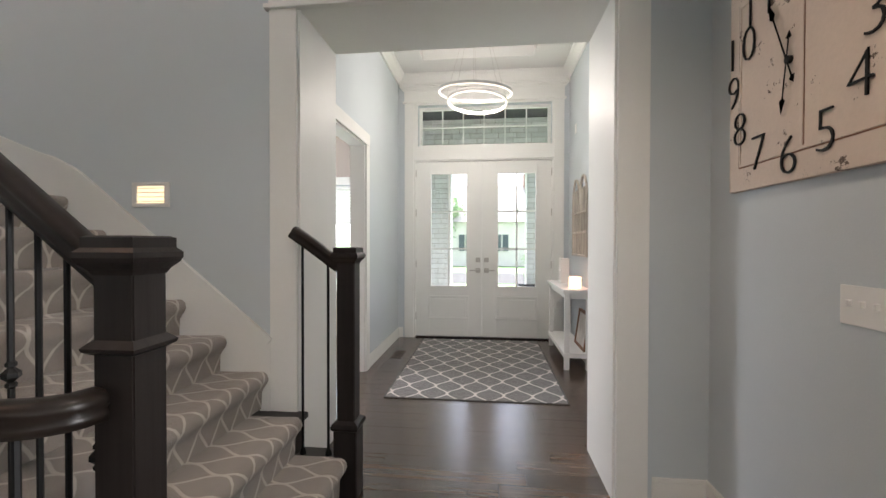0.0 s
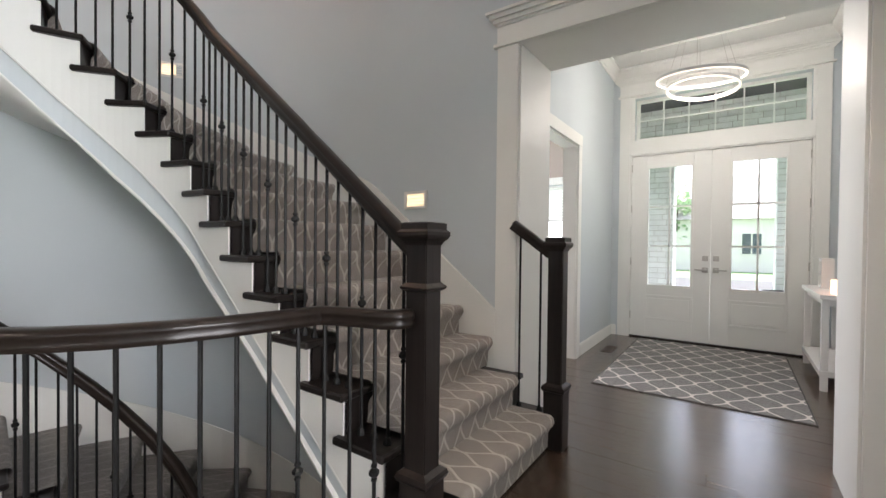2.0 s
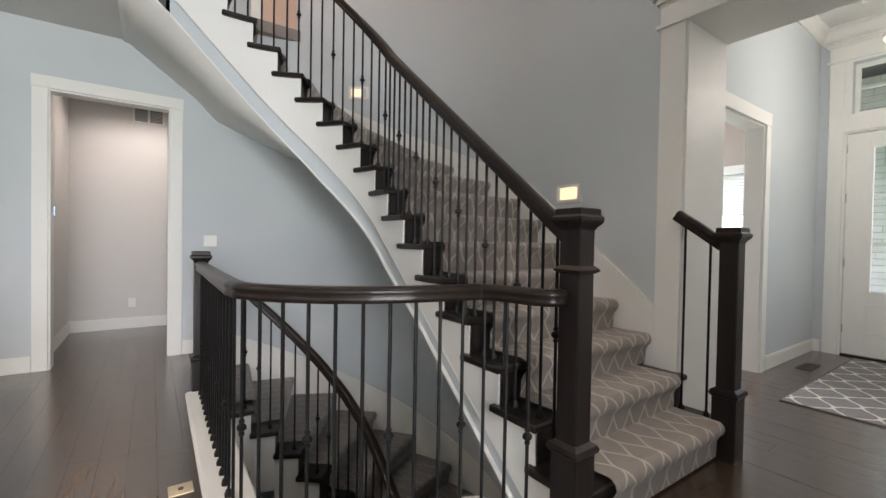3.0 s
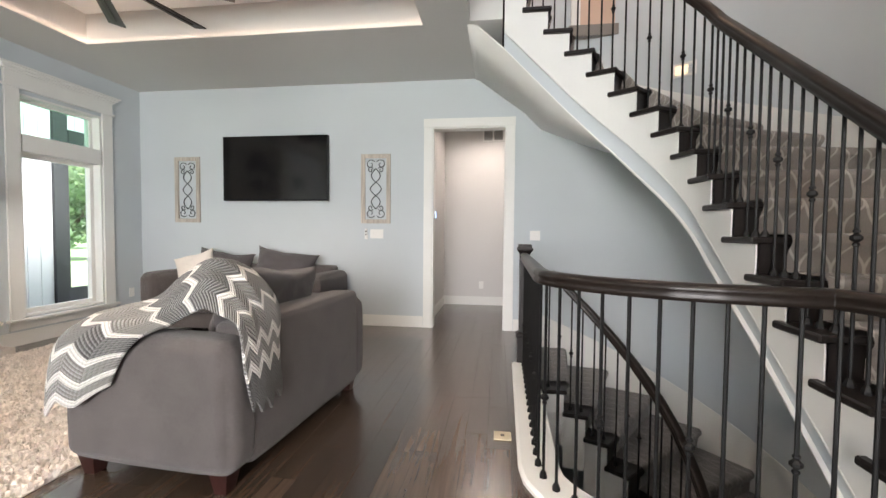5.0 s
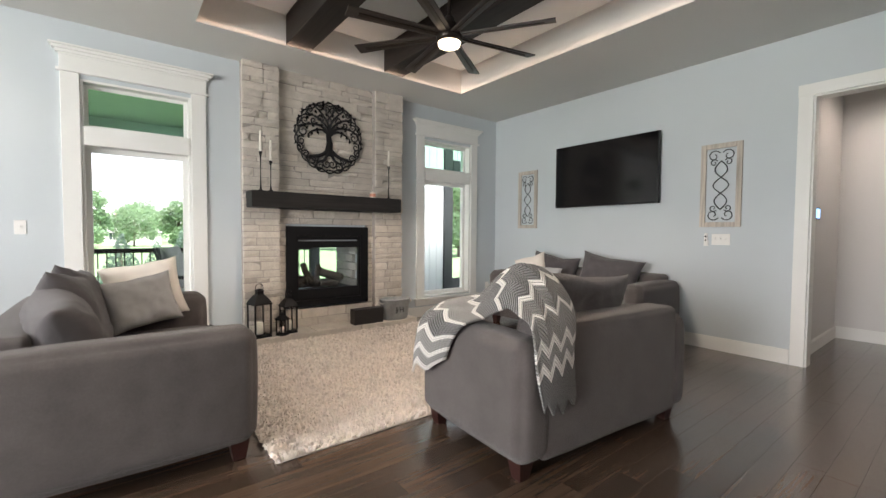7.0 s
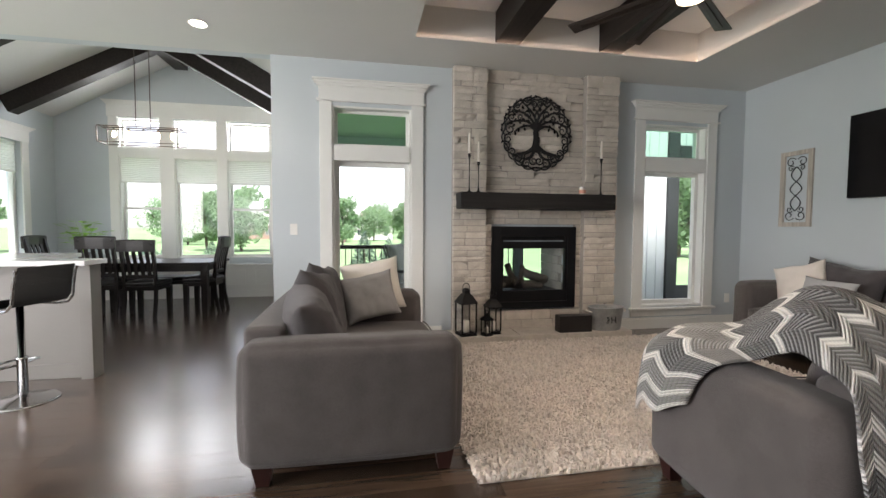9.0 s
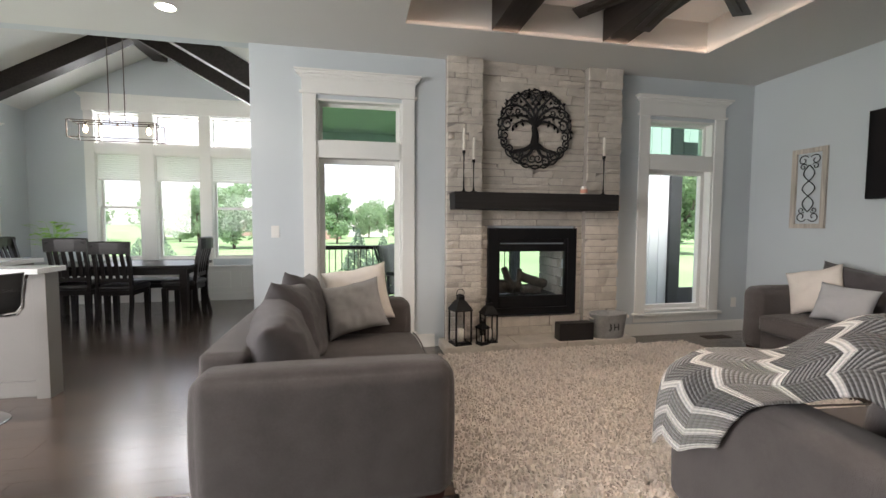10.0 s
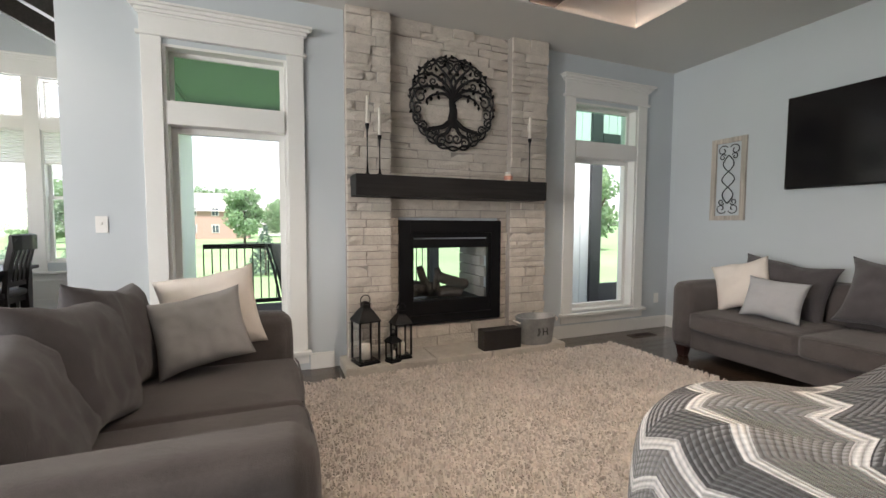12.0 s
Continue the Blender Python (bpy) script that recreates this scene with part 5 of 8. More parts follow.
def candlestick(x, y, h, c):
    th = thing("candlestick", (x, y, MT), "tall slim black candlestick holding an ivory taper", "candlestick", "candlesticks on the mantel")
    part("base", lathe(nb(), [(0.038, 0), (0.038, 0.006), (0.012, 0.02), (0.007, 0.05)], n=16), M_IRON, th, smooth=True)
    part("stem", lathe(nb(), [(0.007, 0.05), (0.0045, h * 0.45), (0.0055, h * 0.7), (0.008, h * 0.88), (0.017, h - 0.02), (0.017, h), (0.012, h)], n=12), M_IRON, th, smooth=True)
    part("candle", lathe(nb(), [(0.0125, h - 0.005), (0.0115, h + c - 0.02), (0.008, h + c), (0.001, h + c + 0.004)], n=12), M_WAX, th, "ivory taper candle", smooth=True)
    part("wick", lathe(nb(), [(0.0012, h + c), (0.001, h + c + 0.015)], n=5), M_BLACK, th)


candlestick(-0.45, YF + 0.24, 0.42, 0.22)
candlestick(-0.55, YF + 0.25, 0.33, 0.22)
candlestick(-2.01, YF + 0.24, 0.42, 0.2)
M_CREAM = mat("cream_glass_jar", (0.72, 0.66, 0.56), 0.25, var=0.04, bump=0)
M_LABEL = mat("printed_label", (0.62, 0.28, 0.2), 0.6, var=0.15, scale=40, bump=0)
th = thing("jar_candle", (-1.78, YF + 0.24, MT), "small cream jar candle with a red label", "candle")
part("jar", lathe(nb(), [(0.034, 0), (0.038, 0.004), (0.038, 0.068), (0.035, 0.074)], n=20), M_CREAM, th, smooth=True)
part("lid", lathe(nb(), [(0.039, 0.074), (0.039, 0.086), (0.03, 0.09)], n=20), M_NICKEL, th)
part("label", lathe(nb(), [(0.0386, 0.018), (0.0386, 0.056)], n=20), M_LABEL, th)


def lantern(x, y, s, h, label, turn=12):
    th = thing("lantern", (x, y, 0.09), label, "lantern", "hearth lanterns", turn=turn)
    b = h * 0.62
    bar = 0.007 if s > 0.06 else 0.005
    part("base", boxes(((-s, -s, 0), (s, s, 0.018)), ((-s * 0.9, -s * 0.9, 0.018), (s * 0.9, s * 0.9, 0.03)), bevel=0.003), M_BLACK, th)
    for sx in (-1, 1):
        for sy in (-1, 1):
            part("post", boxes(((sx * (s - 0.008) - bar, sy * (s - 0.008) - bar, 0.03), (sx * (s - 0.008) + bar, sy * (s - 0.008) + bar, b))), M_BLACK, th)
    part("top_frame", boxes(((-s - 0.006, -s - 0.006, b), (s + 0.006, s + 0.006, b + 0.014)), bevel=0.003), M_BLACK, th)
    part("roof", lathe(nb(), [(s + 0.004, b + 0.014), (s * 0.55, b + (h - b) * 0.42), (s * 0.34, b + (h - b) * 0.52), (s * 0.34, b + (h - b) * 0.66), (s * 0.42, b + (h - b) * 0.68), (s * 0.1, b + (h - b) * 0.78)], square=True), M_BLACK, th)
    r = (h - b) * 0.2
    part("handle", tube(nb(), [(r * math.cos(q * 0.3927), 0, h - r * 0.9 + r * math.sin(q * 0.3927)) for q in range(16)], 0.004, 6, True, (0, 1, 0)), M_BLACK, th)
    for ax in (0, 1):
        for sg in (-1, 1):
            d = s - 0.008
            p = part("pane", boxes(((-d, sg * d - 0.001, 0.03), (d, sg * d + 0.001, b)) if ax == 0 else ((sg * d - 0.001, -d, 0.03), (sg * d + 0.001, d, b))), M_GLASS, th)
            p.visible_shadow = False
    part("candle", lathe(nb(), [(s * 0.42, 0.03), (s * 0.42, 0.03 + b * 0.35), (s * 0.3, 0.035 + b * 0.35)], n=16), M_WAX, th, smooth=True)


lantern(-0.42, YF + 0.26, 0.092, 0.56, "large black metal lantern with glass sides on the hearth")
lantern(-0.73, YF + 0.24, 0.075, 0.47, "black metal lantern with glass sides on the hearth", 5)
lantern(-0.635, YF + 0.33, 0.05, 0.27, "small black metal lantern on the hearth", 20)
ob = part("black_box", boxes(((-1.86, YF + 0.245, 0.09), (-1.47, YF + 0.375, 0.275)), bevel=0.006), mat("black_lacquer", (0.018, 0.016, 0.016), 0.35, var=0.1, bump=0.05))
tagged(ob, "plain black box lying on the hearth", "box")
M_GALV = mat("galvanised_steel", (0.36, 0.37, 0.37), 0.5, metal=0.6, var=0.2, scale=14, bump=0.08)
bk = thing("metal_bucket", (-2.09, YF + 0.27, 0.09), "oval galvanised metal tub with rope handles and a dark letter", "bucket")
bm = lathe(nb(), [(0.15, 0), (0.155, 0.01), (0.178, 0.24), (0.184, 0.25), (0.186, 0.258), (0.18, 0.265), (0.172, 0.258), (0.15, 0.03), (0.02, 0.028)], n=36)
bm.transform(Matrix.Diagonal((1.18, 0.72, 1, 1)))
part("tub", bm, M_GALV, bk, smooth=True)
for sx in (-1, 1):
    part("handle", tube(nb(), [(sx * (0.205 + 0.035 * math.sin(q / 9 * math.pi)), 0.05 * math.cos(q / 9 * math.pi), 0.21 + 0.015 * math.sin(q / 9 * math.pi)) for q in range(10)], 0.008, 6), M_WAX, bk, "rope handle")
M_INK = mat("dark_ink", (0.02, 0.02, 0.022), 0.7, bump=0)


def letters(name, text, size, m, parent, material=None, extrude=0.001, thin=0.0):
    c = bpy.data.curves.new(name, "FONT")
    c.body, c.size, c.align_x, c.align_y, c.extrude, c.resolution_u = text, size, "CENTER", "CENTER", extrude, 3
    c.offset = -thin
    tmp = new(name + "_text", c)
    me = bpy.data.meshes.new_from_object(tmp.evaluated_get(bpy.context.evaluated_depsgraph_get()))
    bpy.data.objects.remove(tmp)
    me.materials.clear()
    me.materials.append(material or M_INK)
    ob = new(name, me)
    ob.parent = parent
    ob.matrix_parent_inverse = Matrix()
    ob.matrix_basis = m
    return ob


letters("letter", "H", 0.10, pose(-0.025, 0.1265, 0.125, 85, 0, 180), bk)
part("sprig", tube(nb(), [(0.052 - 0.012 * math.sin(q / 6 * 3.14), 0.1215 + 0.008 * q / 6, 0.082 + 0.085 * q / 6) for q in range(7)], 0.0014, 5), M_INK, bk)
for k in range(6):
    for sx in (-1, 1):
        z = 0.092 + 0.013 * k
        c, d = Vector((0.05 - 0.01 * math.sin(k / 5 * 3.14), 0.1225 + 0.0013 * k, z)), Vector((sx * 0.8, 0, 0.6))
        s_ = Vector((-d.z, 0, d.x))
        bm = nb()
        bm.faces.new([bm.verts.new(p) for p in (c, c + d * 0.009 + s_ * 0.005, c + d * 0.02, c + d * 0.009 - s_ * 0.005)])
        bmesh.ops.solidify(bm, geom=bm.faces[:], thickness=0.001)
        part("sprig_leaf", bm, M_INK, bk)

# ---- television wall ----
tv = thing("television", (XW, -4.41, 1.57), "large flat black television mounted on the wall, switched off", "television")
M_SCREEN = mat("black_screen", (0.006, 0.006, 0.007), 0.12, var=0.05, bump=0)
under(tv, part("case", boxes(((XW + 0.03, -5.115, 1.57), (XW + 0.085, -3.705, 2.39)), bevel=0.006), M_BLACK))
under(tv, part("screen", boxes(((XW + 0.085, -5.106, 1.585), (XW + 0.088, -3.714, 2.382))), M_SCREEN, None, "glossy black screen"))
under(tv, part("wall_mount", boxes(((XW, -4.75, 1.8), (XW + 0.03, -4.05, 2.15))), M_BLACK))
M_WHITEWASH = wood("whitewashed_wood", (0.50, 0.45, 0.39), 0.8, rand=0.05, along="z", grain=0.25)
M_DKIRON = mat("dark_scroll_iron", (0.05, 0.055, 0.055), 0.55, metal=0.5, var=0.2, bump=0.05)


def scroll_art(y0, y1, z0, z1):
    th = thing("scroll_wall_art", (XW, (y0 + y1) / 2, z0), "whitewashed wooden frame with dark iron scrollwork on the wall", "wall art", "scroll wall art pair")
    f, h, w = 0.05, z1 - z0, (y1 - y0) / 2
    for a, b in (((0, -w, 0), (0.025, -w + f, h)), ((0, w - f, 0), (0.025, w, h)), ((0, -w + f, 0), (0.025, w - f, f)), ((0, -w + f, h - f), (0.025, w - f, h))):
        part("frame_rail", boxes((a, b), bevel=0.003), M_WHITEWASH, th)
    iw, ih, mz = w - f, h - 2 * f, h / 2
    for s in (-1, 1):
        pts = []
        for k in range(41):
            t = -1 + k / 20
            pts.append((0.014 + 0.004 * s, s * iw * 0.62 * math.cos(t * 1.5 * math.pi) * (0.55 + 0.3 * (1 - abs(t))), mz + t * ih * 0.33))
        part("scroll", tube(nb(), pts, 0.0055, 6, False, (1, 0, 0)), M_DKIRON, th)
        for e in (-1, 1):
            for big, sc in ((0.5, 1.0), (0.28, 0.62)):
                cz = mz + e * ih * (0.5 - 0.10 * sc - (0.0 if sc == 1.0 else 0.13))
                cy = s * iw * 0.48
                r = iw * 0.44 * sc
                sp = [(0.014, cy + s * r * (1 - k / 26) * math.cos(2.6 - k * 0.36), cz + e * r * (1 - k / 26) * math.sin(2.6 - k * 0.36)) for k in range(20)]
                part("scroll", tube(nb(), sp, 0.005, 6, False, (1, 0, 0)), M_DKIRON, th)


scroll_art(-3.29, -2.915, 1.29, 2.15)
scroll_art(-5.86, -5.50, 1.29, 2.15)
M_PLATE = mat("white_plastic", (0.80, 0.79, 0.76), 0.35, var=0.02, bump=0)


def plate(name, at, turn, w, h, rockers, label, cat="switch"):
    th = thing(name, at, label, cat, turn=turn)
    part("face_plate", boxes(((-w / 2, -0.007, -h / 2), (w / 2, 0, h / 2)), bevel=0.003), M_PLATE, th)
    for i in range(rockers):
        u = (i - (rockers - 1) / 2) * 0.046
        if cat == "outlet":
            for e in (-1, 1):
                part("socket", boxes(((u - 0.016, -0.009, e * 0.02 - 0.013), (u + 0.016, -0.006, e * 0.02 + 0.013)), bevel=0.003), M_PLATE, th)
        else:
            part("toggle", boxes(((u - 0.005, -0.02, -0.004), (u + 0.005, -0.006, 0.016)), bevel=0.002), M_PLATE, th)
    return th


plate("light_switch", (XW, -3.09, 1.16), 90, 0.17, 0.115, 3, "white triple light switch plate on the pale blue wall")
plate("light_switch", (XW, -1.145, 1.155), 90, 0.12, 0.115, 2, "white double light switch plate beside the hall door")
plate("light_switch", (1.40, YF, 1.23), 180, 0.075, 0.118, 1, "white single light switch plate by the window")
plate("light_switch", (1.63, 0.10, 1.13), -90, 0.40, 0.12, 8, "wide white switch plate with a row of toggles")
plate("wall_outlet", (-5.95, -1.85, 0.33), 90, 0.075, 0.118, 1, "white wall outlet above the baseboard", "outlet")
plate("wall_outlet", (-4.0, YF, 0.36), 180, 0.075, 0.118, 1, "white wall outlet beside the window", "outlet")
th = thing("remote_holder", (XW, -3.225, 1.09), "slim white fan remote in a wall cradle", "remote control")
part("cradle", boxes(((0, -0.022, 0), (0.012, 0.022, 0.06)), bevel=0.003), M_PLATE, th)
part("remote", boxes(((0.008, -0.017, 0.02), (0.022, 0.017, 0.135)), bevel=0.005), M_PLATE, th)
part("button", boxes(((0.022, -0.008, 0.09), (0.024, 0.008, 0.11)), ((0.022, -0.006, 0.05), (0.024, 0.006, 0.07))), M_INK, th)
th = thing("wall_thermostat", (-4.82, -2.47, 1.37), "small black wall tablet with a blue display", "thermostat")
part("body", boxes(((-0.09, 0, 0), (0.09, 0.02, 0.12)), bevel=0.005), M_BLACK, th)
part("display", boxes(((-0.078, 0.02, 0.012), (0.078, 0.022, 0.108))), mat("blue_display", (0.05, 0.1, 0.2), 0.2, bump=0, emit=(0.25, 0.5, 0.9), strength=0.8), th)


def grille(name, at, w, h, turn, label, n=8, vertical=True):
    th = thing(name, at, label, "air vent", turn=turn)
    # black sheet in place of the shaded duct behind the slats
    part("backing", boxes(((-w / 2, -0.004, 0), (w / 2, 0, h))), M_INK, th)
    part("frame", boxes(((-w / 2, -0.014, 0), (-w / 2 + 0.02, -0.004, h)), ((w / 2 - 0.02, -0.014, 0), (w / 2, -0.004, h)), ((-w / 2 + 0.02, -0.014, 0), (w / 2 - 0.02, -0.004, 0.02)), ((-w / 2 + 0.02, -0.014, h - 0.02), (w / 2 - 0.02, -0.004, h)), ((-0.012, -0.014, 0.02), (0.012, -0.004, h - 0.02)), bevel=0.002), M_TRIM, th)
    for i in range(n):
        z = 0.028 + (h - 0.05) * i / n
        part("slat", boxes(((-w / 2 + 0.02, -0.011, z), (w / 2 - 0.02, -0.005, z + 0.006))), M_TRIM, th)


grille("return_vent", (-5.95, -1.68, 2.66), 0.34, 0.2, 90, "white return air vent high on the hall wall")


def floor_vent(x, y, turn, mt, label):
    th = thing("floor_register", (x, y, 0.001), label, "floor vent", turn=turn)
    part("frame", boxes(((-0.16, -0.06, 0), (0.16, -0.045, 0.005)), ((-0.16, 0.045, 0), (0.16, 0.06, 0.005)), ((-0.16, -0.045, 0), (-0.145, 0.045, 0.005)), ((0.145, -0.045, 0), (0.16, 0.045, 0.005))), mt, th)
    # flat black sheet that stands for the shade down in the duct
    part("well", boxes(((-0.145, -0.045, -0.0004), (0.145, 0.045, 0.001))), M_INK, th)
    for i in range(12):
        part("slat", boxes(((-0.14 + i * 0.0245, -0.045, 0.001), (-0.13 + i * 0.0245, 0.045, 0.0045))), mt, th)


M_BROWNMETAL = mat("brown_register", (0.10, 0.08, 0.07), 0.5, metal=0.4, bump=0.02)
floor_vent(-3.55, YF + 0.22, 0, M_BROWNMETAL, "brown metal floor register under the window")
floor_vent(-0.52, 3.75, 90, M_BROWNMETAL, "brown metal floor register in the foyer")
th = thing("floor_outlet", (-1.49, -1.535, 0.001), "square brass floor outlet cover", "outlet")
part("cover", boxes(((-0.05, -0.05, 0), (0.05, 0.05, 0.006)), bevel=0.003), mat("pale_brass", (0.55, 0.47, 0.33), 0.4, metal=0.6, var=0.1, bump=0.02), th)
part("screw", lathe(nb(), [(0.012, 0.006), (0.012, 0.009), (0.004, 0.009)], n=12), M_BROWNMETAL, th)
plate("thermo_sensor", (XFR, 4.25, 2.75), -90, 0.09, 0.11, 0, "small white sensor box high on the foyer wall", "sensor")

# ---- sconces on the stair wall ----
M_GLOW = mat("sconce_glow", (1, 0.9, 0.7), 0.5, bump=0, emit=(1, 0.74, 0.42), strength=0.3)


def step_light(at, turn, label="louvred step light glowing warm in the stair wall", lit=True):
    th = thing("step_light", at, label, "wall light", "step lights", turn=turn)
    w, h = 0.115, 0.07
    part("frame", boxes(((-w, -0.012, -h), (w, 0, -h + 0.022)), ((-w, -0.012, h - 0.022), (w, 0, h)), ((-w, -0.012, -h + 0.022), (-w + 0.03, 0, h - 0.022)), ((w - 0.03, -0.012, -h + 0.022), (w, 0, h - 0.022)), bevel=0.003), M_PLATE, th)
    part("lens", boxes(((-w + 0.03, -0.003, -h + 0.022), (w - 0.03, -0.001, h - 0.022))), M_GLOW if lit else M_PLATE, th)
    for i in range(4):
        z = -h + 0.03 + i * 0.025
        part("louvre", boxes(((-w + 0.03, -0.012, z), (w - 0.03, -0.004, z + 0.004))), M_PLATE, th)


step_light((-1.375, YE, 1.59), 0)
a2 = radians(141)
step_light((CX + RO * math.cos(a2), CY + RO * math.sin(a2), 2.86), 55)
a3 = radians(112)
step_light((CX + RO * math.cos(a3), CY + RO * math.sin(a3), -0.12), 22, "unlit louvred step light beside the basement stair", False)

# ---- upholstery ----
M_FABRIC = mat("grey_brown_upholstery", (0.091, 0.079, 0.076), 0.95, var=0.20, scale=7, fine=90, bump=0.5, bump_scale=330, sheen=0.2)
M_FOOT = wood("mahogany_foot", (0.035, 0.012, 0.010), 0.35, rand=0.1, along="z")
M_PIL_CREAM = mat("cream_linen", (0.74, 0.69, 0.63), 0.95, var=0.06, scale=6, fine=200, bump=0.35, bump_scale=400)
M_PIL_GREY = mat("pale_grey_linen", (0.40, 0.41, 0.42), 0.95, var=0.08, scale=6, fine=200, bump=0.35, bump_scale=400)
M_PIL_TAUPE = mat("grey_linen", (0.33, 0.325, 0.32), 0.95, var=0.08, scale=6, fine=200, bump=0.35, bump_scale=400)
M_PIL_DARK = mat("charcoal_brown_cushion", (0.078, 0.071, 0.074), 0.95, var=0.18, scale=8, fine=90, bump=0.5, bump_scale=330, sheen=0.2)


def soft(bm, a, b, r, seg=4, puff=0.0, seed=0):
    """A padded block: evenly rounded edges and corners, faces a little swollen and uneven."""
    c = (Vector(a) + Vector(b)) / 2
    h = [abs(b[i] - a[i]) / 2 for i in range(3)]
    r = min(r, 0.95 * min(h))

    def steps(k):
        m = h[k] - r
        turn = [r * math.tan(math.pi / 4 * i / seg) for i in range(1, seg + 1)]
        return [-m - q for q in reversed(turn)] + [-m + 2 * m * i / 6 for i in range(7)] + [m + q for q in turn]

    for ax in range(3):
        u, v = [k for k in range(3) if k != ax]
        for sg in (-1, 1):
            grid = []
            for p in steps(u):
                row = []
                for q in steps(v):
                    d = [0.0, 0.0, 0.0]
                    d[ax], d[u], d[v] = sg * h[ax], p, q
                    core = Vector([min(max(d[k], r - h[k]), h[k] - r) for k in range(3)])
                    out = (Vector(d) - core).normalized()
                    swell = puff * max(1 - (p / h[u]) ** 4, 0) * max(1 - (q / h[v]) ** 4, 0)
                    pos = core + out * (r + swell)
                    row.append(bm.verts.new(c + pos + out * 0.006 * noise.noise((c + pos) * 3.1 + Vector((seed, seed * 2, 0)))))
                grid.append(row)
            for g0, g1 in zip(grid, grid[1:]):
                for k in range(len(g0) - 1):
                    bm.faces.new((g0[k], g0[k + 1], g1[k + 1], g1[k]))
    bmesh.ops.remove_doubles(bm, verts=bm.verts, dist=1e-5)
    bmesh.ops.recalc_face_normals(bm, faces=bm.faces)
    return bm


def cushion_bm(w, h, t, seed=0, pinch=0.06, n=26, crease=1.0):
    """A stuffed cushion standing in the xz plane: thick middle, thin seams, corners drawn to points."""
    bm = nb()
    grids = []
    for s in (-1, 1):
        g = []
        for j in range(n + 1):
            row = []
            for i in range(n + 1):
                u, v = -1 + 2 * i / n, -1 + 2 * j / n
                k = max(0.0, (1 - u ** 4) * (1 - v ** 4)) ** 0.55
                x = u * w / 2 * (1 - pinch * (1 - v * v) * abs(u) ** 3)
                z = v * h / 2 * (1 - pinch * (1 - u * u) * abs(v) ** 3)
                y = s * t / 2 * k
                y += k * 0.012 * crease * noise.noise(Vector((u * 2.2 + seed, v * 2.2, s * 3 + seed)))
                # creases that run in from the corners
                near = (abs(u) * abs(v)) ** 1.5
                y += s * k * near * 0.022 * crease * noise.noise(Vector((math.atan2(1 - abs(v) + 0.05, 1 - abs(u) + 0.05) * 5 + seed, u + s, v)))
                y += k * 0.007 * crease * noise.noise(Vector((u * 6 + seed, v * 5, s)))
                z += 0.012 * crease * noise.noise(Vector((u * 1.7, v * 1.7 + seed, 5)))
                row.append(bm.verts.new((x, y, z)))
            g.append(row)
        grids.append(g)
    for s, g in zip((0, 1), grids):
        for j in range(n):
            for i in range(n):
                q = (g[j][i], g[j][i + 1], g[j + 1][i + 1], g[j + 1][i])
                f = bm.faces.new(q if s == 0 else q[::-1])
                f.smooth = True
    bmesh.ops.remove_doubles(bm, verts=bm.verts, dist=1e-4)
    return bm


def sofa(name, at, turn, L, D, label, seats=2, back_cushions=(), arm_h=0.70, back_h=0.76, seed=0):
    th = thing(name, at, label, "sofa", turn=turn)
    aw = 0.2
    for x0, x1 in ((0, aw), (L - aw, L)):
        part("arm", soft(nb(), (x0, 0.02, 0.10), (x1, D - 0.004, arm_h), 0.07, 5, 0.014, seed + x0), M_FABRIC, th, smooth=True)
    part("base", soft(nb(), (aw - 0.01, 0.05, 0.10), (L - aw + 0.01, D - 0.1, 0.29), 0.02, 3, 0.003, seed), M_FABRIC, th, smooth=True)
    bm = soft(nb(), (aw - 0.06, D - 0.2, 0.10), (L - aw + 0.06, D + 0.006, back_h), 0.035, 5, 0.010, seed + 3)
    part("backrest", bm, M_FABRIC, th, smooth=True)
    w = (L - 2 * aw) / seats
    for i in range(seats):
        sc = part("seat_cushion", soft(nb(), (aw + i * w + 0.004, 0.0, 0.285), (aw + (i + 1) * w - 0.004, D - 0.22, 0.445), 0.035, 4, 0.022, seed + i * 5), M_FABRIC, th, smooth=True)
        a, b = aw + i * w + 0.02, aw + (i + 1) * w - 0.02
        part("piping", tube(nb(), [(a, 0.0, 0.435), (a + 0.1, -0.012, 0.44), ((a + b) / 2, -0.016, 0.445), (b - 0.1, -0.012, 0.44), (b, 0.0, 0.435)], 0.005, 6), M_FABRIC, sc)
    for (cx, cw, ch, ct, lean, yaw, lift) in back_cushions:
        bm = cushion_bm(cw, ch, ct, seed + cx * 7, 0.14, 28, 1.5)
        bm.transform(pose(cx, D - 0.31, 0.445 + ch / 2 + lift, -lean, (7, -6, 8)[int(cx * 10) % 3], yaw))
        part("back_cushion", bm, M_PIL_DARK, th, smooth=True)
    for x in (0.09, L - 0.09):
        for y in (0.10, D - 0.10):
            bm = lathe(nb(), [(0.030, 0), (0.048, 0.11)], (x, y, 0), square=True)
            part("foot", bm, M_FOOT, th, "tapered mahogany foot")
    return th


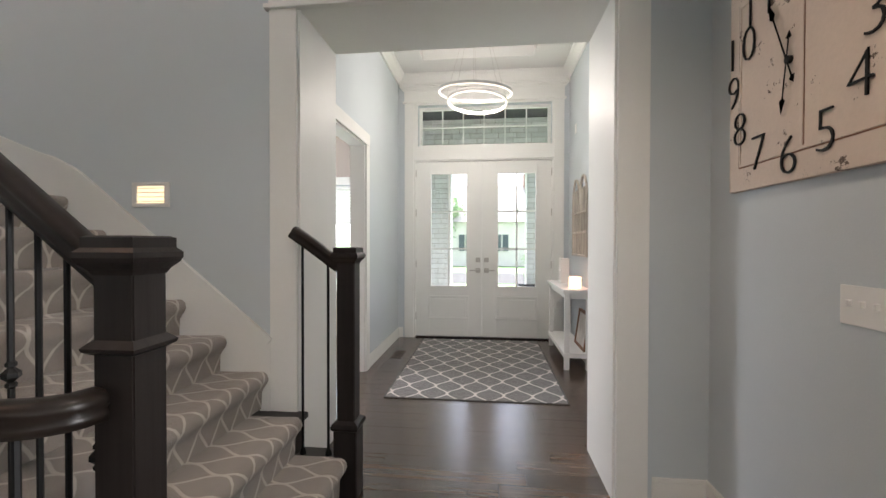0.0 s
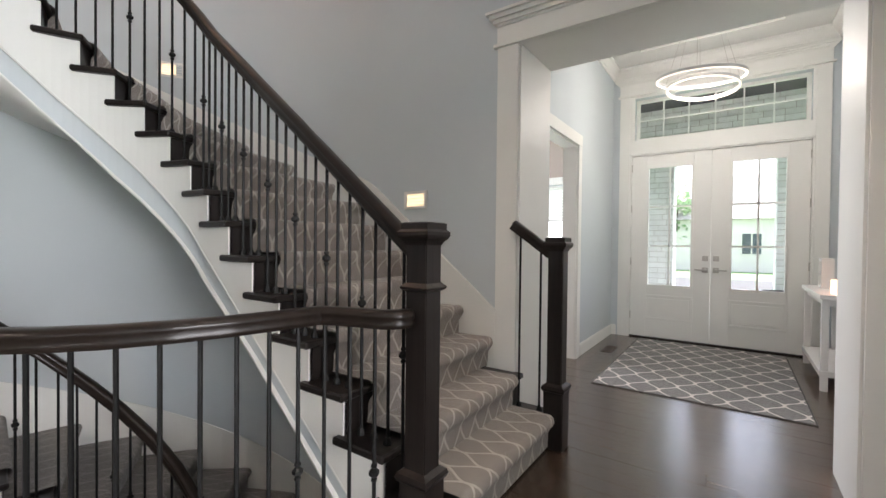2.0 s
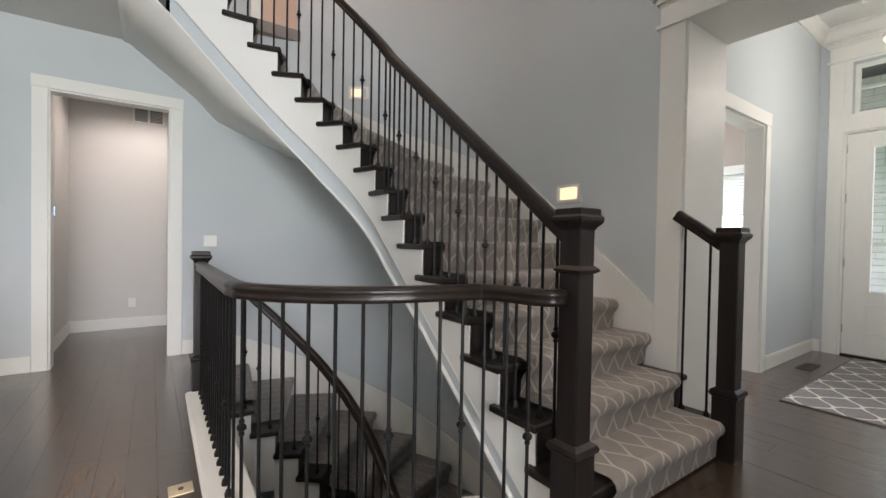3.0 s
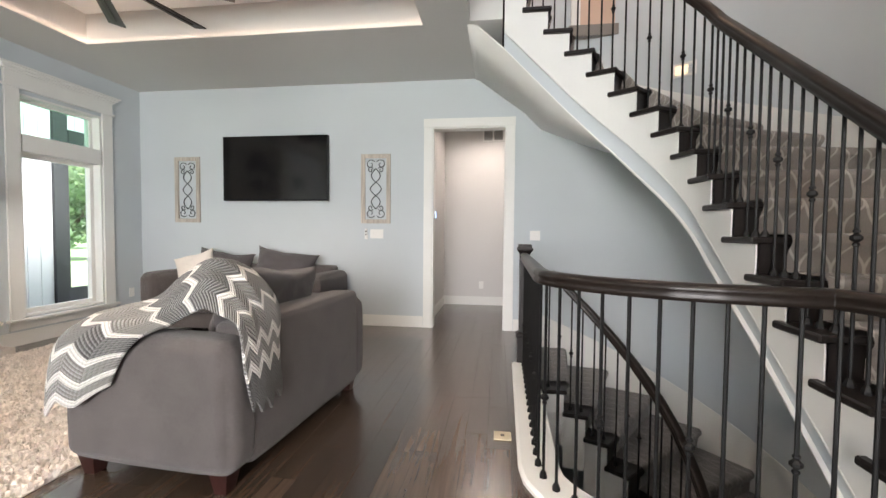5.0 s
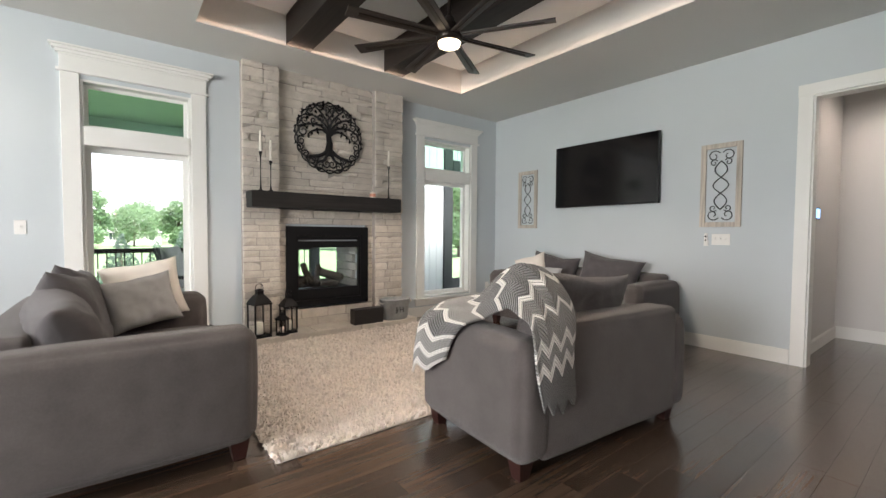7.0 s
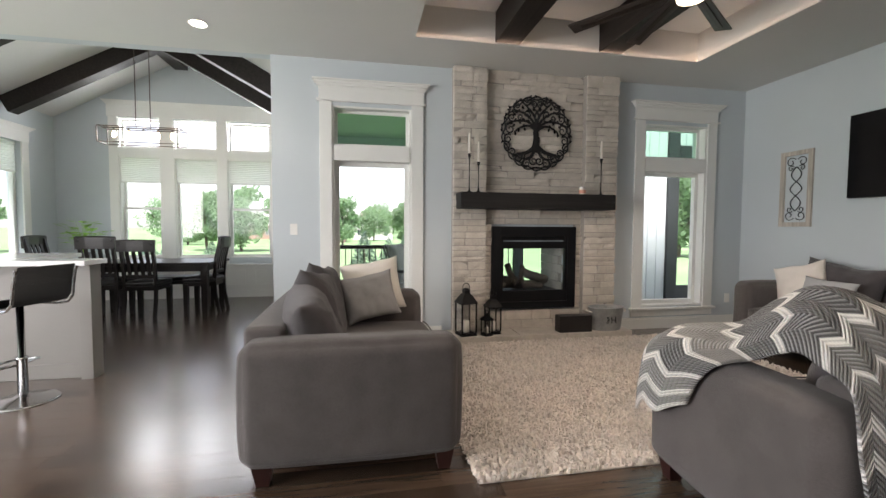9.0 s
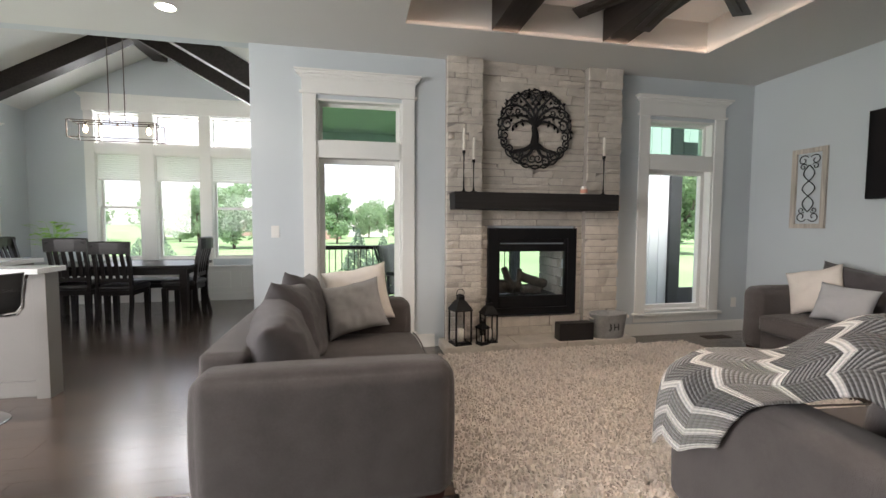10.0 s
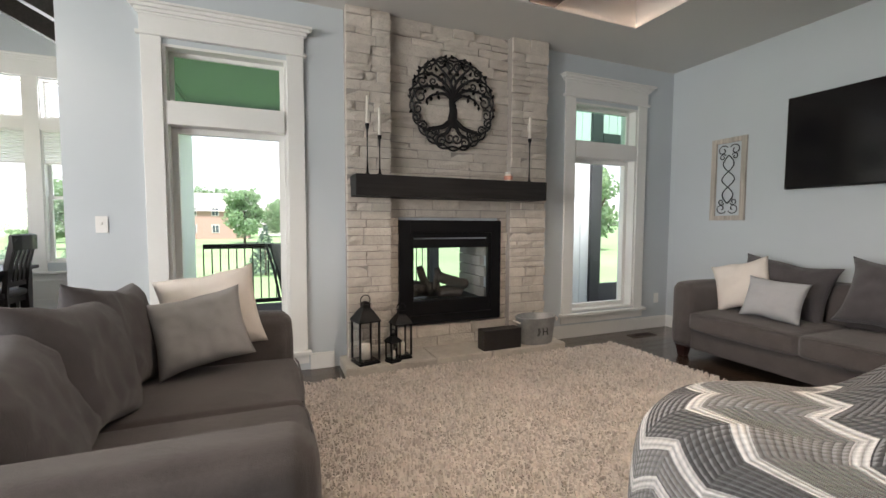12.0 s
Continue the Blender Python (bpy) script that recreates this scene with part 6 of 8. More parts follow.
sofa("sofa", (0.17, -3.74, 0), -90, 1.80, 1.09, "grey-brown fabric loveseat with loose back cushions beside the rug", 2,
     ((0.42, 0.60, 0.50, 0.26, 22, 10, -0.03), (0.86, 0.62, 0.54, 0.24, 18, -4, -0.01), (1.28, 0.60, 0.54, 0.2, 14, -8, -0.01)), seed=1)
sofa("armchair", (-2.216, -3.507, 0), -4.5, 1.46, 0.93, "wide grey-brown fabric armchair with a blanket over its arm", 1,
     ((0.74, 0.98, 0.52, 0.2, 10, 2, 0.02),), back_h=0.755, arm_h=0.70, seed=9)
sofa("sofa", (-3.22, -5.56, 0), 90, 2.12, 0.92, "long grey-brown fabric sofa against the television wall", 2,
     ((0.62, 0.74, 0.50, 0.22, 14, 0, 0.0), (1.42, 0.78, 0.52, 0.24, 14, 2, 0.0)), seed=5)


def pillow(at, turn, tilt, roll, w, h, t, material, label, seed, pinch=0.10):
    th = part("throw_pillow", cushion_bm(w, h, t, seed, pinch), material, smooth=True)
    th.matrix_basis = pose(*at, 0, 0, turn) @ pose(0, 0, 0, -tilt, roll, 0)
    return tagged(th, label, "pillow")


pillow((0.60, -5.30, 0.755), 4, -16, 9, 0.50, 0.46, 0.14, M_PIL_CREAM, "large cream throw pillow on the loveseat", 3)
pillow((0.63, -5.12, 0.70), 8, -20, 11, 0.44, 0.38, 0.14, M_PIL_TAUPE, "pale grey-taupe throw pillow leaning on a cream one", 8)
pillow((-3.66, -5.17, 0.70), 104, 16, -16, 0.47, 0.44, 0.14, M_PIL_CREAM, "cream throw pillow on the long sofa", 12)
pillow((-3.50, -4.82, 0.635), 97, 20, 4, 0.43, 0.35, 0.13, M_PIL_GREY, "light grey lumbar pillow on the long sofa", 15)

# ---- crocheted blanket ----
M_KNIT = bpy.data.materials.new("chevron_crochet")
M_KNIT.use_nodes = True
t = M_KNIT.node_tree
pb = t.nodes["Principled BSDF"]
pb.inputs["Roughness"].default_value = 1.0
pb.inputs["Sheen Weight"].default_value = 0.4


def mth(kind, a, b=None, c=None):
    n = t.nodes.new("ShaderNodeMath")
    n.operation = kind
    for k, s in enumerate((a, b, c)):
        if s is None:
            continue
        if isinstance(s, (int, float)):
            n.inputs[k].default_value = s
        else:
            t.links.new(s, n.inputs[k])
    return n.outputs[0]


uvn = t.nodes.new("ShaderNodeUVMap")
spx = t.nodes.new("ShaderNodeSeparateXYZ")
t.links.new(uvn.outputs[0], spx.inputs[0])
zig = mth("PINGPONG", spx.outputs[0], 0.08)
vv = mth("MULTIPLY_ADD", zig, 0.85, spx.outputs[1])
band = mth("DIVIDE", vv, 1.95)
ramp = t.nodes.new("ShaderNodeValToRGB")
ramp.color_ramp.interpolation = "CONSTANT"
WHT, LGT, MID, DRK = (0.86, 0.83, 0.79), (0.24, 0.23, 0.215), (0.15, 0.146, 0.135), (0.085, 0.084, 0.082)
# widths of the crocheted bands from one hem to the other, metres
bands, at_ = ((0.075, DRK), (0.04, WHT), (0.07, LGT), (0.045, WHT), (0.10, LGT), (0.044, WHT), (0.155, DRK), (0.044, WHT), (0.23, LGT), (0.044, WHT), (0.21, DRK), (0.044, WHT), (0.20, DRK), (0.044, WHT), (0.12, MID), (0.03, WHT), (0.12, LGT), (0.05, WHT), (0.06, LGT), (0.05, WHT), (0.3, DRK)), 0.0
ramp.color_ramp.elements.remove(ramp.color_ramp.elements[1])
for k, (w_, c) in enumerate(bands):
    e = ramp.color_ramp.elements.new(at_ / 1.95) if k else ramp.color_ramp.elements[0]
    e.color = (*c, 1)
    at_ += w_
t.links.new(band, ramp.inputs[0])
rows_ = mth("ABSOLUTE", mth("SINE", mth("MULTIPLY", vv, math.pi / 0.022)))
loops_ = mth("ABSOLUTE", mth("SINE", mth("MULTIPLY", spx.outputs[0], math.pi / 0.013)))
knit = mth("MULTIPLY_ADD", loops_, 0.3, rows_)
# shade in the grooves between rows and loops, put into the yarn colour
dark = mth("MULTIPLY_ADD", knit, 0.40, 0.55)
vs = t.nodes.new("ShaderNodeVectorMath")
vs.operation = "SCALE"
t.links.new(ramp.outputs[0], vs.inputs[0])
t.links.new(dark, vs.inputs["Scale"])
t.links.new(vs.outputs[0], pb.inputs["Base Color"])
bpn = t.nodes.new("ShaderNodeBump")
bpn.inputs["Strength"].default_value, bpn.inputs["Distance"].default_value = 0.9, 0.012
t.links.new(knit, bpn.inputs["Height"])
t.links.new(bpn.outputs[0], pb.inputs["Normal"])

# a folded length over the arm's front, along the arm, up over the back cushion and down behind, in the armchair's own
# measures: outer edge, middle and inner edge of the cloth at each fold
FOLDS = [
    ((1.465, 0.34, 0.45), (1.465, -0.01, 0.30), (1.24, -0.04, 0.40)),
    ((1.455, 0.42, 0.60), (1.43, 0.01, 0.61), (1.22, -0.02, 0.65)),
    ((1.44, 0.49, 0.695), (1.36, 0.14, 0.745), (1.19, 0.08, 0.755)),
    ((1.38, 0.57, 0.745), (1.29, 0.40, 0.81), (1.17, 0.31, 0.83)),
    ((1.35, 0.65, 0.79), (1.26, 0.56, 0.93), (1.15, 0.46, 0.95)),
    ((1.345, 0.74, 0.825), (1.24, 0.70, 1.0), (1.10, 0.63, 1.02)),
    ((1.37, 0.85, 0.80), (1.23, 0.82, 0.94), (1.06, 0.79, 0.97)),
    ((1.39, 0.955, 0.755), (1.26, 0.955, 0.80), (1.10, 0.95, 0.82)),
    ((1.375, 0.975, 0.56), (1.26, 0.985, 0.58), (1.13, 0.975, 0.62)),
    ((1.325, 0.975, 0.37), (1.24, 0.99, 0.35), (1.105, 0.975, 0.38)),
]


def fold_point(f, k):
    """Edge or middle k of the cloth at place f (in folds), on a smooth curve through the folds."""
    i = min(max(int(f), 0), len(FOLDS) - 2)
    u = f - i
    a, b, c, d = [Vector(FOLDS[min(max(i + o, 0), len(FOLDS) - 1)][k]) for o in (-1, 0, 1, 2)]
    return 0.5 * (2 * b + (c - a) * u + (2 * a - 5 * b + 4 * c - d) * u * u + (3 * b - a - 3 * c + d) * u ** 3)


mids = [fold_point(q / 20, 1) for q in range(20 * (len(FOLDS) - 1) + 1)]
runs = [0.0]
for a, b in zip(mids, mids[1:]):
    runs.append(runs[-1] + (b - a).length)


def at_run(s):
    k = max(min(int(np.searchsorted(runs, s)) - 1, len(runs) - 2), 0)
    return (k + (s - runs[k]) / (runs[k + 1] - runs[k])) / 20


bm = nb()
uvk = bm.loops.layers.uv.new("UVMap")
LAT, LON = 44, 150
rows2 = []
for i in range(LON + 1):
    row = []
    for j in range(LAT + 1):
        w = j / LAT
        l = 0.52 * w
        zg = l % 0.16
        zg = 0.85 * (zg if zg < 0.08 else 0.16 - zg)
        run = 0.08 + (runs[-1] - 0.08) * i / LON - zg
        o, m, n = [fold_point(at_run(run), k) for k in range(3)]
        c = 2 * m - (o + n) / 2
        pos = o * (1 - w) ** 2 + c * 2 * w * (1 - w) + n * w * w
        pos += Vector((0.4, 0.3, 1)) * (0.012 * noise.noise(Vector((l * 7, run * 5, 2.0))) + 0.004 * math.sin(l * 42 + run * 5) + 0.006)
        row.append((bm.verts.new(pos), l, run))
    rows2.append(row)
for r0, r1 in zip(rows2, rows2[1:]):
    for j in range(LAT):
        q = (r0[j], r0[j + 1], r1[j + 1], r1[j])
        f = bm.faces.new([v[0] for v in q])
        f.smooth = True
        for loop, v in zip(f.loops, q):
            loop[uvk].uv = (v[1], v[2])
bmesh.ops.recalc_face_normals(bm, faces=bm.faces)
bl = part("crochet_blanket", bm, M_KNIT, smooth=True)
sol = bl.modifiers.new("thickness", "SOLIDIFY")
sol.thickness, sol.offset = 0.012, 0.0
bl.matrix_basis = pose(-2.176, -3.51, 0, 0, 0, -4.5)
tagged(bl, "grey and white chevron crocheted blanket draped over the armchair", "blanket")

# ---- shag rug ----
M_SHAG = mat("cream_shag_pile", (0.80, 0.73, 0.665), 1.0, var=0.12, scale=4, fine=80, bump=0, sheen=0.3)
tsh = M_SHAG.node_tree
geo = tsh.nodes.new("ShaderNodeNewGeometry")
mrr = tsh.nodes.new("ShaderNodeMapRange")
mrr.inputs[3].default_value, mrr.inputs[4].default_value = 0.84, 1.12
tsh.links.new(geo.outputs["Random Per Island"], mrr.inputs[0])
sv = tsh.nodes.new("ShaderNodeVectorMath")
sv.operation = "SCALE"
bsd = tsh.nodes["Principled BSDF"]
tsh.links.new(bsd.inputs["Base Color"].links[0].from_socket, sv.inputs[0])
tsh.links.new(mrr.outputs[0], sv.inputs["Scale"])
tsh.links.new(sv.outputs[0], bsd.inputs["Base Color"])
RX0, RX1, RY0, RY1 = -2.97, 0.13, -5.98, -3.63
rug = thing("shag_rug", ((RX0 + RX1) / 2, (RY0 + RY1) / 2, 0), "thick cream shag rug on the hardwood floor", "rug")
bm = boxes(((RX0, RY0, 0.001), (RX1, RY1, 0.012)), bevel=0.004)
under(rug, part("backing", bm, M_SHAG))
rs = np.random.RandomState(3)
N = 42000
px = rs.uniform(RX0 - 0.01, RX1 + 0.01, N)
py = rs.uniform(RY0 - 0.01, RY1 + 0.01, N)
ln = rs.uniform(0.022, 0.045, N)
cell = np.sin(px * 31 + 3 * np.sin(py * 23)) + np.sin(py * 37 + 2 * np.sin(px * 29))
an = cell * 1.9 + rs.uniform(-0.9, 0.9, N)
le = rs.uniform(0.2, 1.0, N) * 0.030
wd = rs.uniform(0.004, 0.008, N)
ca, sa = np.cos(an), np.sin(an)
P = np.zeros((N, 5, 3))
for k, (fx, s, fz) in enumerate(((0, -1, 0), (0, 1, 0), (0.45, 1.1, 0.75), (0.45, -1.1, 0.75), (1.0, 0.0, 1.0))):
    P[:, k, 0] = px + ca * le * fx - sa * wd * s
    P[:, k, 1] = py + sa * le * fx + ca * wd * s
    P[:, k, 2] = 0.010 + ln * fz * (1 - 0.35 * (fx == 1.0) * (le / 0.03))
V = P.reshape(-1, 3)
idx = np.arange(N) * 5
quads = np.stack([idx, idx + 1, idx + 2, idx + 3], 1)
tris = np.stack([idx + 3, idx + 2, idx + 4], 1)
me = bpy.data.meshes.new("shag")
me.from_pydata(V.tolist(), [], quads.tolist() + tris.tolist())
me.materials.append(M_SHAG)
tagged(under(rug, new("shag", me)), kind="stuff")

# ---- foyer things ----
er = thing("entry_rug", (0.42, 3.48, 0), "dark grey entry rug with an ivory trellis pattern", "rug")
bm = nb()
uvl = bm.loops.layers.uv.new("UVMap")
ex0, ex1, ey0, ey1 = -0.335, 1.19, 2.37, 4.58
for ax, ay, bx, by, zz in ((ex0, ey0, ex1, ey1, 0.009),):
    f = bm.faces.new([bm.verts.new(p) for p in ((ax, ay, zz), (bx, ay, zz), (bx, by, zz), (ax, by, zz))])
    for loop in f.loops:
        loop[uvl].uv = (loop.vert.co.x, loop.vert.co.y)
under(er, part("rug_surface", bm, M_ENTRYRUG))
under(er, part("binding", boxes(((ex0 - 0.012, ey0 - 0.012, 0.0005), (ex1 + 0.012, ey1 + 0.012, 0.0078)), bevel=0.002), mat("rug_binding", (0.09, 0.085, 0.08), 0.95, bump=0.2)))

M_WHITEFURN = mat("white_furniture_paint", (0.82, 0.81, 0.79), 0.4, var=0.03, scale=5, bump=0.03)
cn = thing("console_table", (1.46, 3.95, 0), "narrow white console table with a lower shelf against the foyer wall", "console table")
c0, c1, d0, d1 = 1.33, 1.60, 3.33, 4.45
under(cn, part("tabletop", boxes(((c0 - 0.02, d0 - 0.03, 0.80), (c1, d1 + 0.03, 0.84)), bevel=0.004), M_WHITEFURN))
under(cn, part("apron", boxes(((c0 + 0.02, d0 + 0.02, 0.74), (c1 - 0.01, d1 - 0.02, 0.80))), M_WHITEFURN))
under(cn, part("shelf", boxes(((c0 - 0.01, d0 - 0.01, 0.13), (c1 - 0.002, d1 + 0.01, 0.18)), bevel=0.004), M_WHITEFURN))
for x in (c0, c1 - 0.05):
    for y in (d0, d1 - 0.05):
        under(cn, part("leg", boxes(((x, y, 0), (x + 0.05, y + 0.05, 0.80)), bevel=0.003), M_WHITEFURN))
fr_ = thing("picture_frame", (1.53, 3.62, 0.18), "wooden framed picture leaning on the console shelf", "picture frame")
M_OAK = wood("rustic_oak", (0.22, 0.11, 0.06), 0.6, rand=0.1, along="y")
bm = boxes(((0, -0.24, 0), (0.03, 0.24, 0.03)), ((0, -0.24, 0.37), (0.03, 0.24, 0.40)), ((0, -0.24, 0.03), (0.03, -0.21, 0.37)), ((0, 0.21, 0.03), (0.03, 0.24, 0.37)), bevel=0.003)
bm.transform(Matrix.Rotation(radians(8), 4, "Y"))
part("frame", bm, M_OAK, fr_)
bm = boxes(((0.012, -0.21, 0.03), (0.02, 0.21, 0.37)))
bm.transform(Matrix.Rotation(radians(8), 4, "Y"))
part("print", bm, mat("pale_print", (0.6, 0.55, 0.5), 0.6, var=0.3, scale=7, bump=0), fr_)
th = thing("glass_candle_holder", (1.47, 3.52, 0.84), "square mosaic glass candle holder glowing pink and warm", "candle holder")
part("glass_box", boxes(((-0.055, -0.055, 0), (0.055, 0.055, 0.012)), ((-0.055, -0.055, 0.012), (-0.047, 0.055, 0.12)), ((0.047, -0.055, 0.012), (0.055, 0.055, 0.12)), ((-0.047, -0.055, 0.012), (0.047, -0.047, 0.12)), ((-0.047, 0.047, 0.012), (0.047, 0.055, 0.12)), bevel=0.002), mat("mosaic_glass", (0.8, 0.5, 0.45), 0.2, var=0.3, scale=30, bump=0.2, emit=(1.0, 0.45, 0.25), strength=0.9), th)
part("candle", lathe(nb(), [(0.035, 0.012), (0.035, 0.07), (0.03, 0.075)], n=16), M_LAMP, th, "glowing candle")
th = thing("white_block_ornament", (1.46, 4.12, 0.84), "white openwork block ornament on the console", "ornament")
bm = nb()
for a, b in (((-0.05, -0.07, 0), (0.05, -0.045, 0.30)), ((-0.05, 0.045, 0), (0.05, 0.07, 0.30)), ((-0.05, -0.045, 0), (0.05, 0.045, 0.025)), ((-0.05, -0.045, 0.14), (0.05, 0.045, 0.165)), ((-0.05, -0.045, 0.275), (0.05, 0.045, 0.30))):
    box(bm, a, b, 0.003)
part("body", bm, M_WHITEFURN, th)
mr = thing("arched_window_decor", (XFR, 3.95, 1.17), "pair of whitewashed arched window frames on the foyer wall", "wall decor")
for c in (-0.19, 0.19):
    w, h = 0.175, 0.62
    hw = 0.6
    for y in (-w, -w / 3, w / 3, w):
        z1 = h + (0.0 if abs(y) == w else 0.17)
        part("mullion", boxes(((-0.03, c + y - 0.011, 0), (-0.004, c + y + 0.011, z1)), bevel=0.003), M_WHITEWASH, mr)
    for z in (0.0, 0.27, 0.5):
        part("rail", boxes(((-0.028, c - w, z), (-0.006, c + w, z + 0.024)), bevel=0.003), M_WHITEWASH, mr)
    for s in (-1, 1):
        part("arch", tube(nb(), [(-0.017, c + s * w * math.cos(q / 10 * 1.5708), h + 0.30 * math.sin(q / 10 * 1.5708)) for q in range(11)], 0.014, 6, False, (1, 0, 0)), M_WHITEWASH, mr)

# chandelier: two tilted rings of light
M_RING = mat("lit_ring", (1, 0.95, 0.9), 0.4, bump=0, emit=(1, 0.82, 0.62), strength=0.24)
ch = thing("ring_chandelier", (0.40, 3.2, FC + 0.22), "chandelier of two glowing rings hung on thin wires", "chandelier")
for r, z, tx, ox in ((0.37, -1.02, 5, 0.0), (0.30, -1.12, -4, 0.02)):
    m = pose(ox, 0, z, tx, 3, 0)
    pts = [m @ Vector((r * math.cos(q / 48 * 2 * math.pi), r * math.sin(q / 48 * 2 * math.pi), 0)) for q in range(48)]
    rg = part("ring", sweep(nb(), pts, [(-0.009, -0.002), (0.009, -0.002), (0.009, 0.022), (-0.009, 0.022)], True), mat("silver_ring", (0.55, 0.55, 0.54), 0.3, metal=0.9, bump=0), ch)
    part("light_strip", sweep(nb(), pts, [(-0.008, -0.010), (0.008, -0.010), (0.008, -0.003), (-0.008, -0.003)], True), M_RING, rg, "glowing light strip")
    for q in range(3):
        p = pts[q * 16 + 4]
        part("wire", tube(nb(), [tuple(p), (0.04 * math.cos(q * 2.1), 0.04 * math.sin(q * 2.1), -0.05)], 0.0016, 5, False, (0, 1, 0.1)), M_NICKEL, ch)
part("canopy", lathe(nb(), [(0.09, -0.05), (0.095, -0.045), (0.095, 0)], n=24), M_NICKEL, ch)
point("chandelier_light", (0.40, 3.2, 2.78), 12, (1, 0.9, 0.78), 0.25)

# ---- clock ----
M_CHIP = mat("chipped_white_paint", (0.66, 0.55, 0.46), 0.7, var=0.06, scale=3, bump=0.2)
tcp = M_CHIP.node_tree
nz = tcp.nodes.new("ShaderNodeTexNoise")
nz.inputs["Scale"].default_value, nz.inputs["Detail"].default_value, nz.inputs["Roughness"].default_value = 9, 8, 0.75
tcc = tcp.nodes.new("ShaderNodeTexCoord")
tcp.links.new(tcc.outputs["Object"], nz.inputs["Vector"])
thr = tcp.nodes.new("ShaderNodeMapRange")
thr.inputs[1].default_value, thr.inputs[2].default_value = 0.615, 0.63
tcp.links.new(nz.outputs[0], thr.inputs[0])
mxx = tcp.nodes.new("ShaderNodeMix")
mxx.data_type = "RGBA"
bcp = tcp.nodes["Principled BSDF"]
tcp.links.new(thr.outputs[0], mxx.inputs[0])
tcp.links.new(bcp.inputs["Base Color"].links[0].from_socket, mxx.inputs[6])
mxx.inputs[7].default_value = (0.12, 0.08, 0.06, 1)
tcp.links.new(mxx.outputs[2], bcp.inputs["Base Color"])
ck = thing("wall_clock", (1.63, 0.43, 1.55), "large square clock on a distressed white board with black iron numerals", "clock")
# own measures: x along the wall (towards the stair hall's far end is minus), z up, y out of the wall is minus
ck.matrix_basis = pose(1.63, 0.435, 1.538, 0, 0, -90)
part("board", boxes(((-0.43, -0.03, 0), (0.43, -0.001, 0.86)), bevel=0.004), M_CHIP, ck)
fr = [((-0.355, -0.034, 0.10), (-0.345, -0.03, 0.78)), ((0.345, -0.034, 0.10), (0.355, -0.03, 0.78)), ((-0.345, -0.034, 0.10), (0.345, -0.03, 0.112)), ((-0.345, -0.034, 0.768), (0.345, -0.03, 0.78)), ((-0.008, -0.034, 0.112), (0.008, -0.03, 0.768))]
for a, b in fr:
    part("moulding", boxes((a, b), bevel=0.001), M_CHIP, ck)
for a, b in (((-0.361, -0.0315, 0.10), (-0.356, -0.03, 0.78)), ((0.356, -0.0315, 0.10), (0.361, -0.03, 0.78)), ((-0.355, -0.0315, 0.094), (0.355, -0.03, 0.099)), ((0.0085, -0.0315, 0.112), (0.0125, -0.03, 0.768))):
    part("groove", boxes((a, b)), M_OAK, ck, "dark worn groove")
for n in range(1, 13):
    a = radians(90 - 30 * n)
    for k, digit in enumerate(str(n)):
        off = (k - 0.5) * 0.115 if n > 9 else 0.0
        letters("numeral", digit, 0.21, pose(-0.056 + 0.335 * math.cos(a) + off, -0.036, 0.42 + 0.335 * math.sin(a), 90, 0, 0), ck, M_IRON, 0.003, 0.006)
for a, L, nm in ((112, 0.27, "minute_hand"), (262, 0.19, "hour_hand")):
    bm = nb()
    d = Vector((math.cos(radians(a)), 0, math.sin(radians(a))))
    s = Vector((d.z, 0, -d.x))
    c = Vector((-0.056, -0.045, 0.43))
    for sg, ln_ in ((1, L), (-1, 0.10)):
        q = [c + s * 0.004, c + d * sg * ln_ * 0.7 + s * 0.004, c + d * sg * ln_ * 0.75 + s * 0.016, c + d * sg * ln_, c + d * sg * ln_ * 0.75 - s * 0.016, c + d * sg * ln_ * 0.7 - s * 0.004, c - s * 0.004]
        bm.faces.new([bm.verts.new(v) for v in q])
    bmesh.ops.solidify(bm, geom=bm.faces[:], thickness=0.003)
    part(nm, bm, M_IRON, ck)
bm = lathe(nb(), [(0.014, 0), (0.014, 0.014), (0.006, 0.016)], n=14)
bm.transform(pose(-0.056, -0.03, 0.43, 90, 0, 0))
part("hub", bm, M_IRON, ck)

# ---- dining nook ----
def rafter(y, side):
    xe = NXE if side > 0 else NXW
    bm = nb()
    dx, dz = RX - xe, RIDGE - EAVE
    L = math.hypot(dx, dz)
    box(bm, (0.02, -0.09, -0.24), (L - 0.08, 0.09, -0.004), 0.005)
    a = math.atan2(dz, abs(dx))
    m = Matrix.Translation((xe, y, EAVE)) @ (Matrix.Rotation(math.pi, 4, "Z") if side > 0 else Matrix()) @ Matrix.Rotation(-a, 4, "Y")
    bm.transform(m)
    tagged(part("rafter_beam", bm, M_BEAM), "dark-stained sloping beam under the vaulted ceiling", "beam", "nook beams")


for y in (-8.75, -7.35):
    rafter(y, 1)
    rafter(y, -1)
tagged(part("ridge_beam", boxes(((RX - 0.1, NY + 0.25, RIDGE - 0.30), (RX + 0.1, -6.53, RIDGE - 0.09)), bevel=0.006), M_BEAM), "dark-stained ridge beam of the vaulted ceiling", "beam")

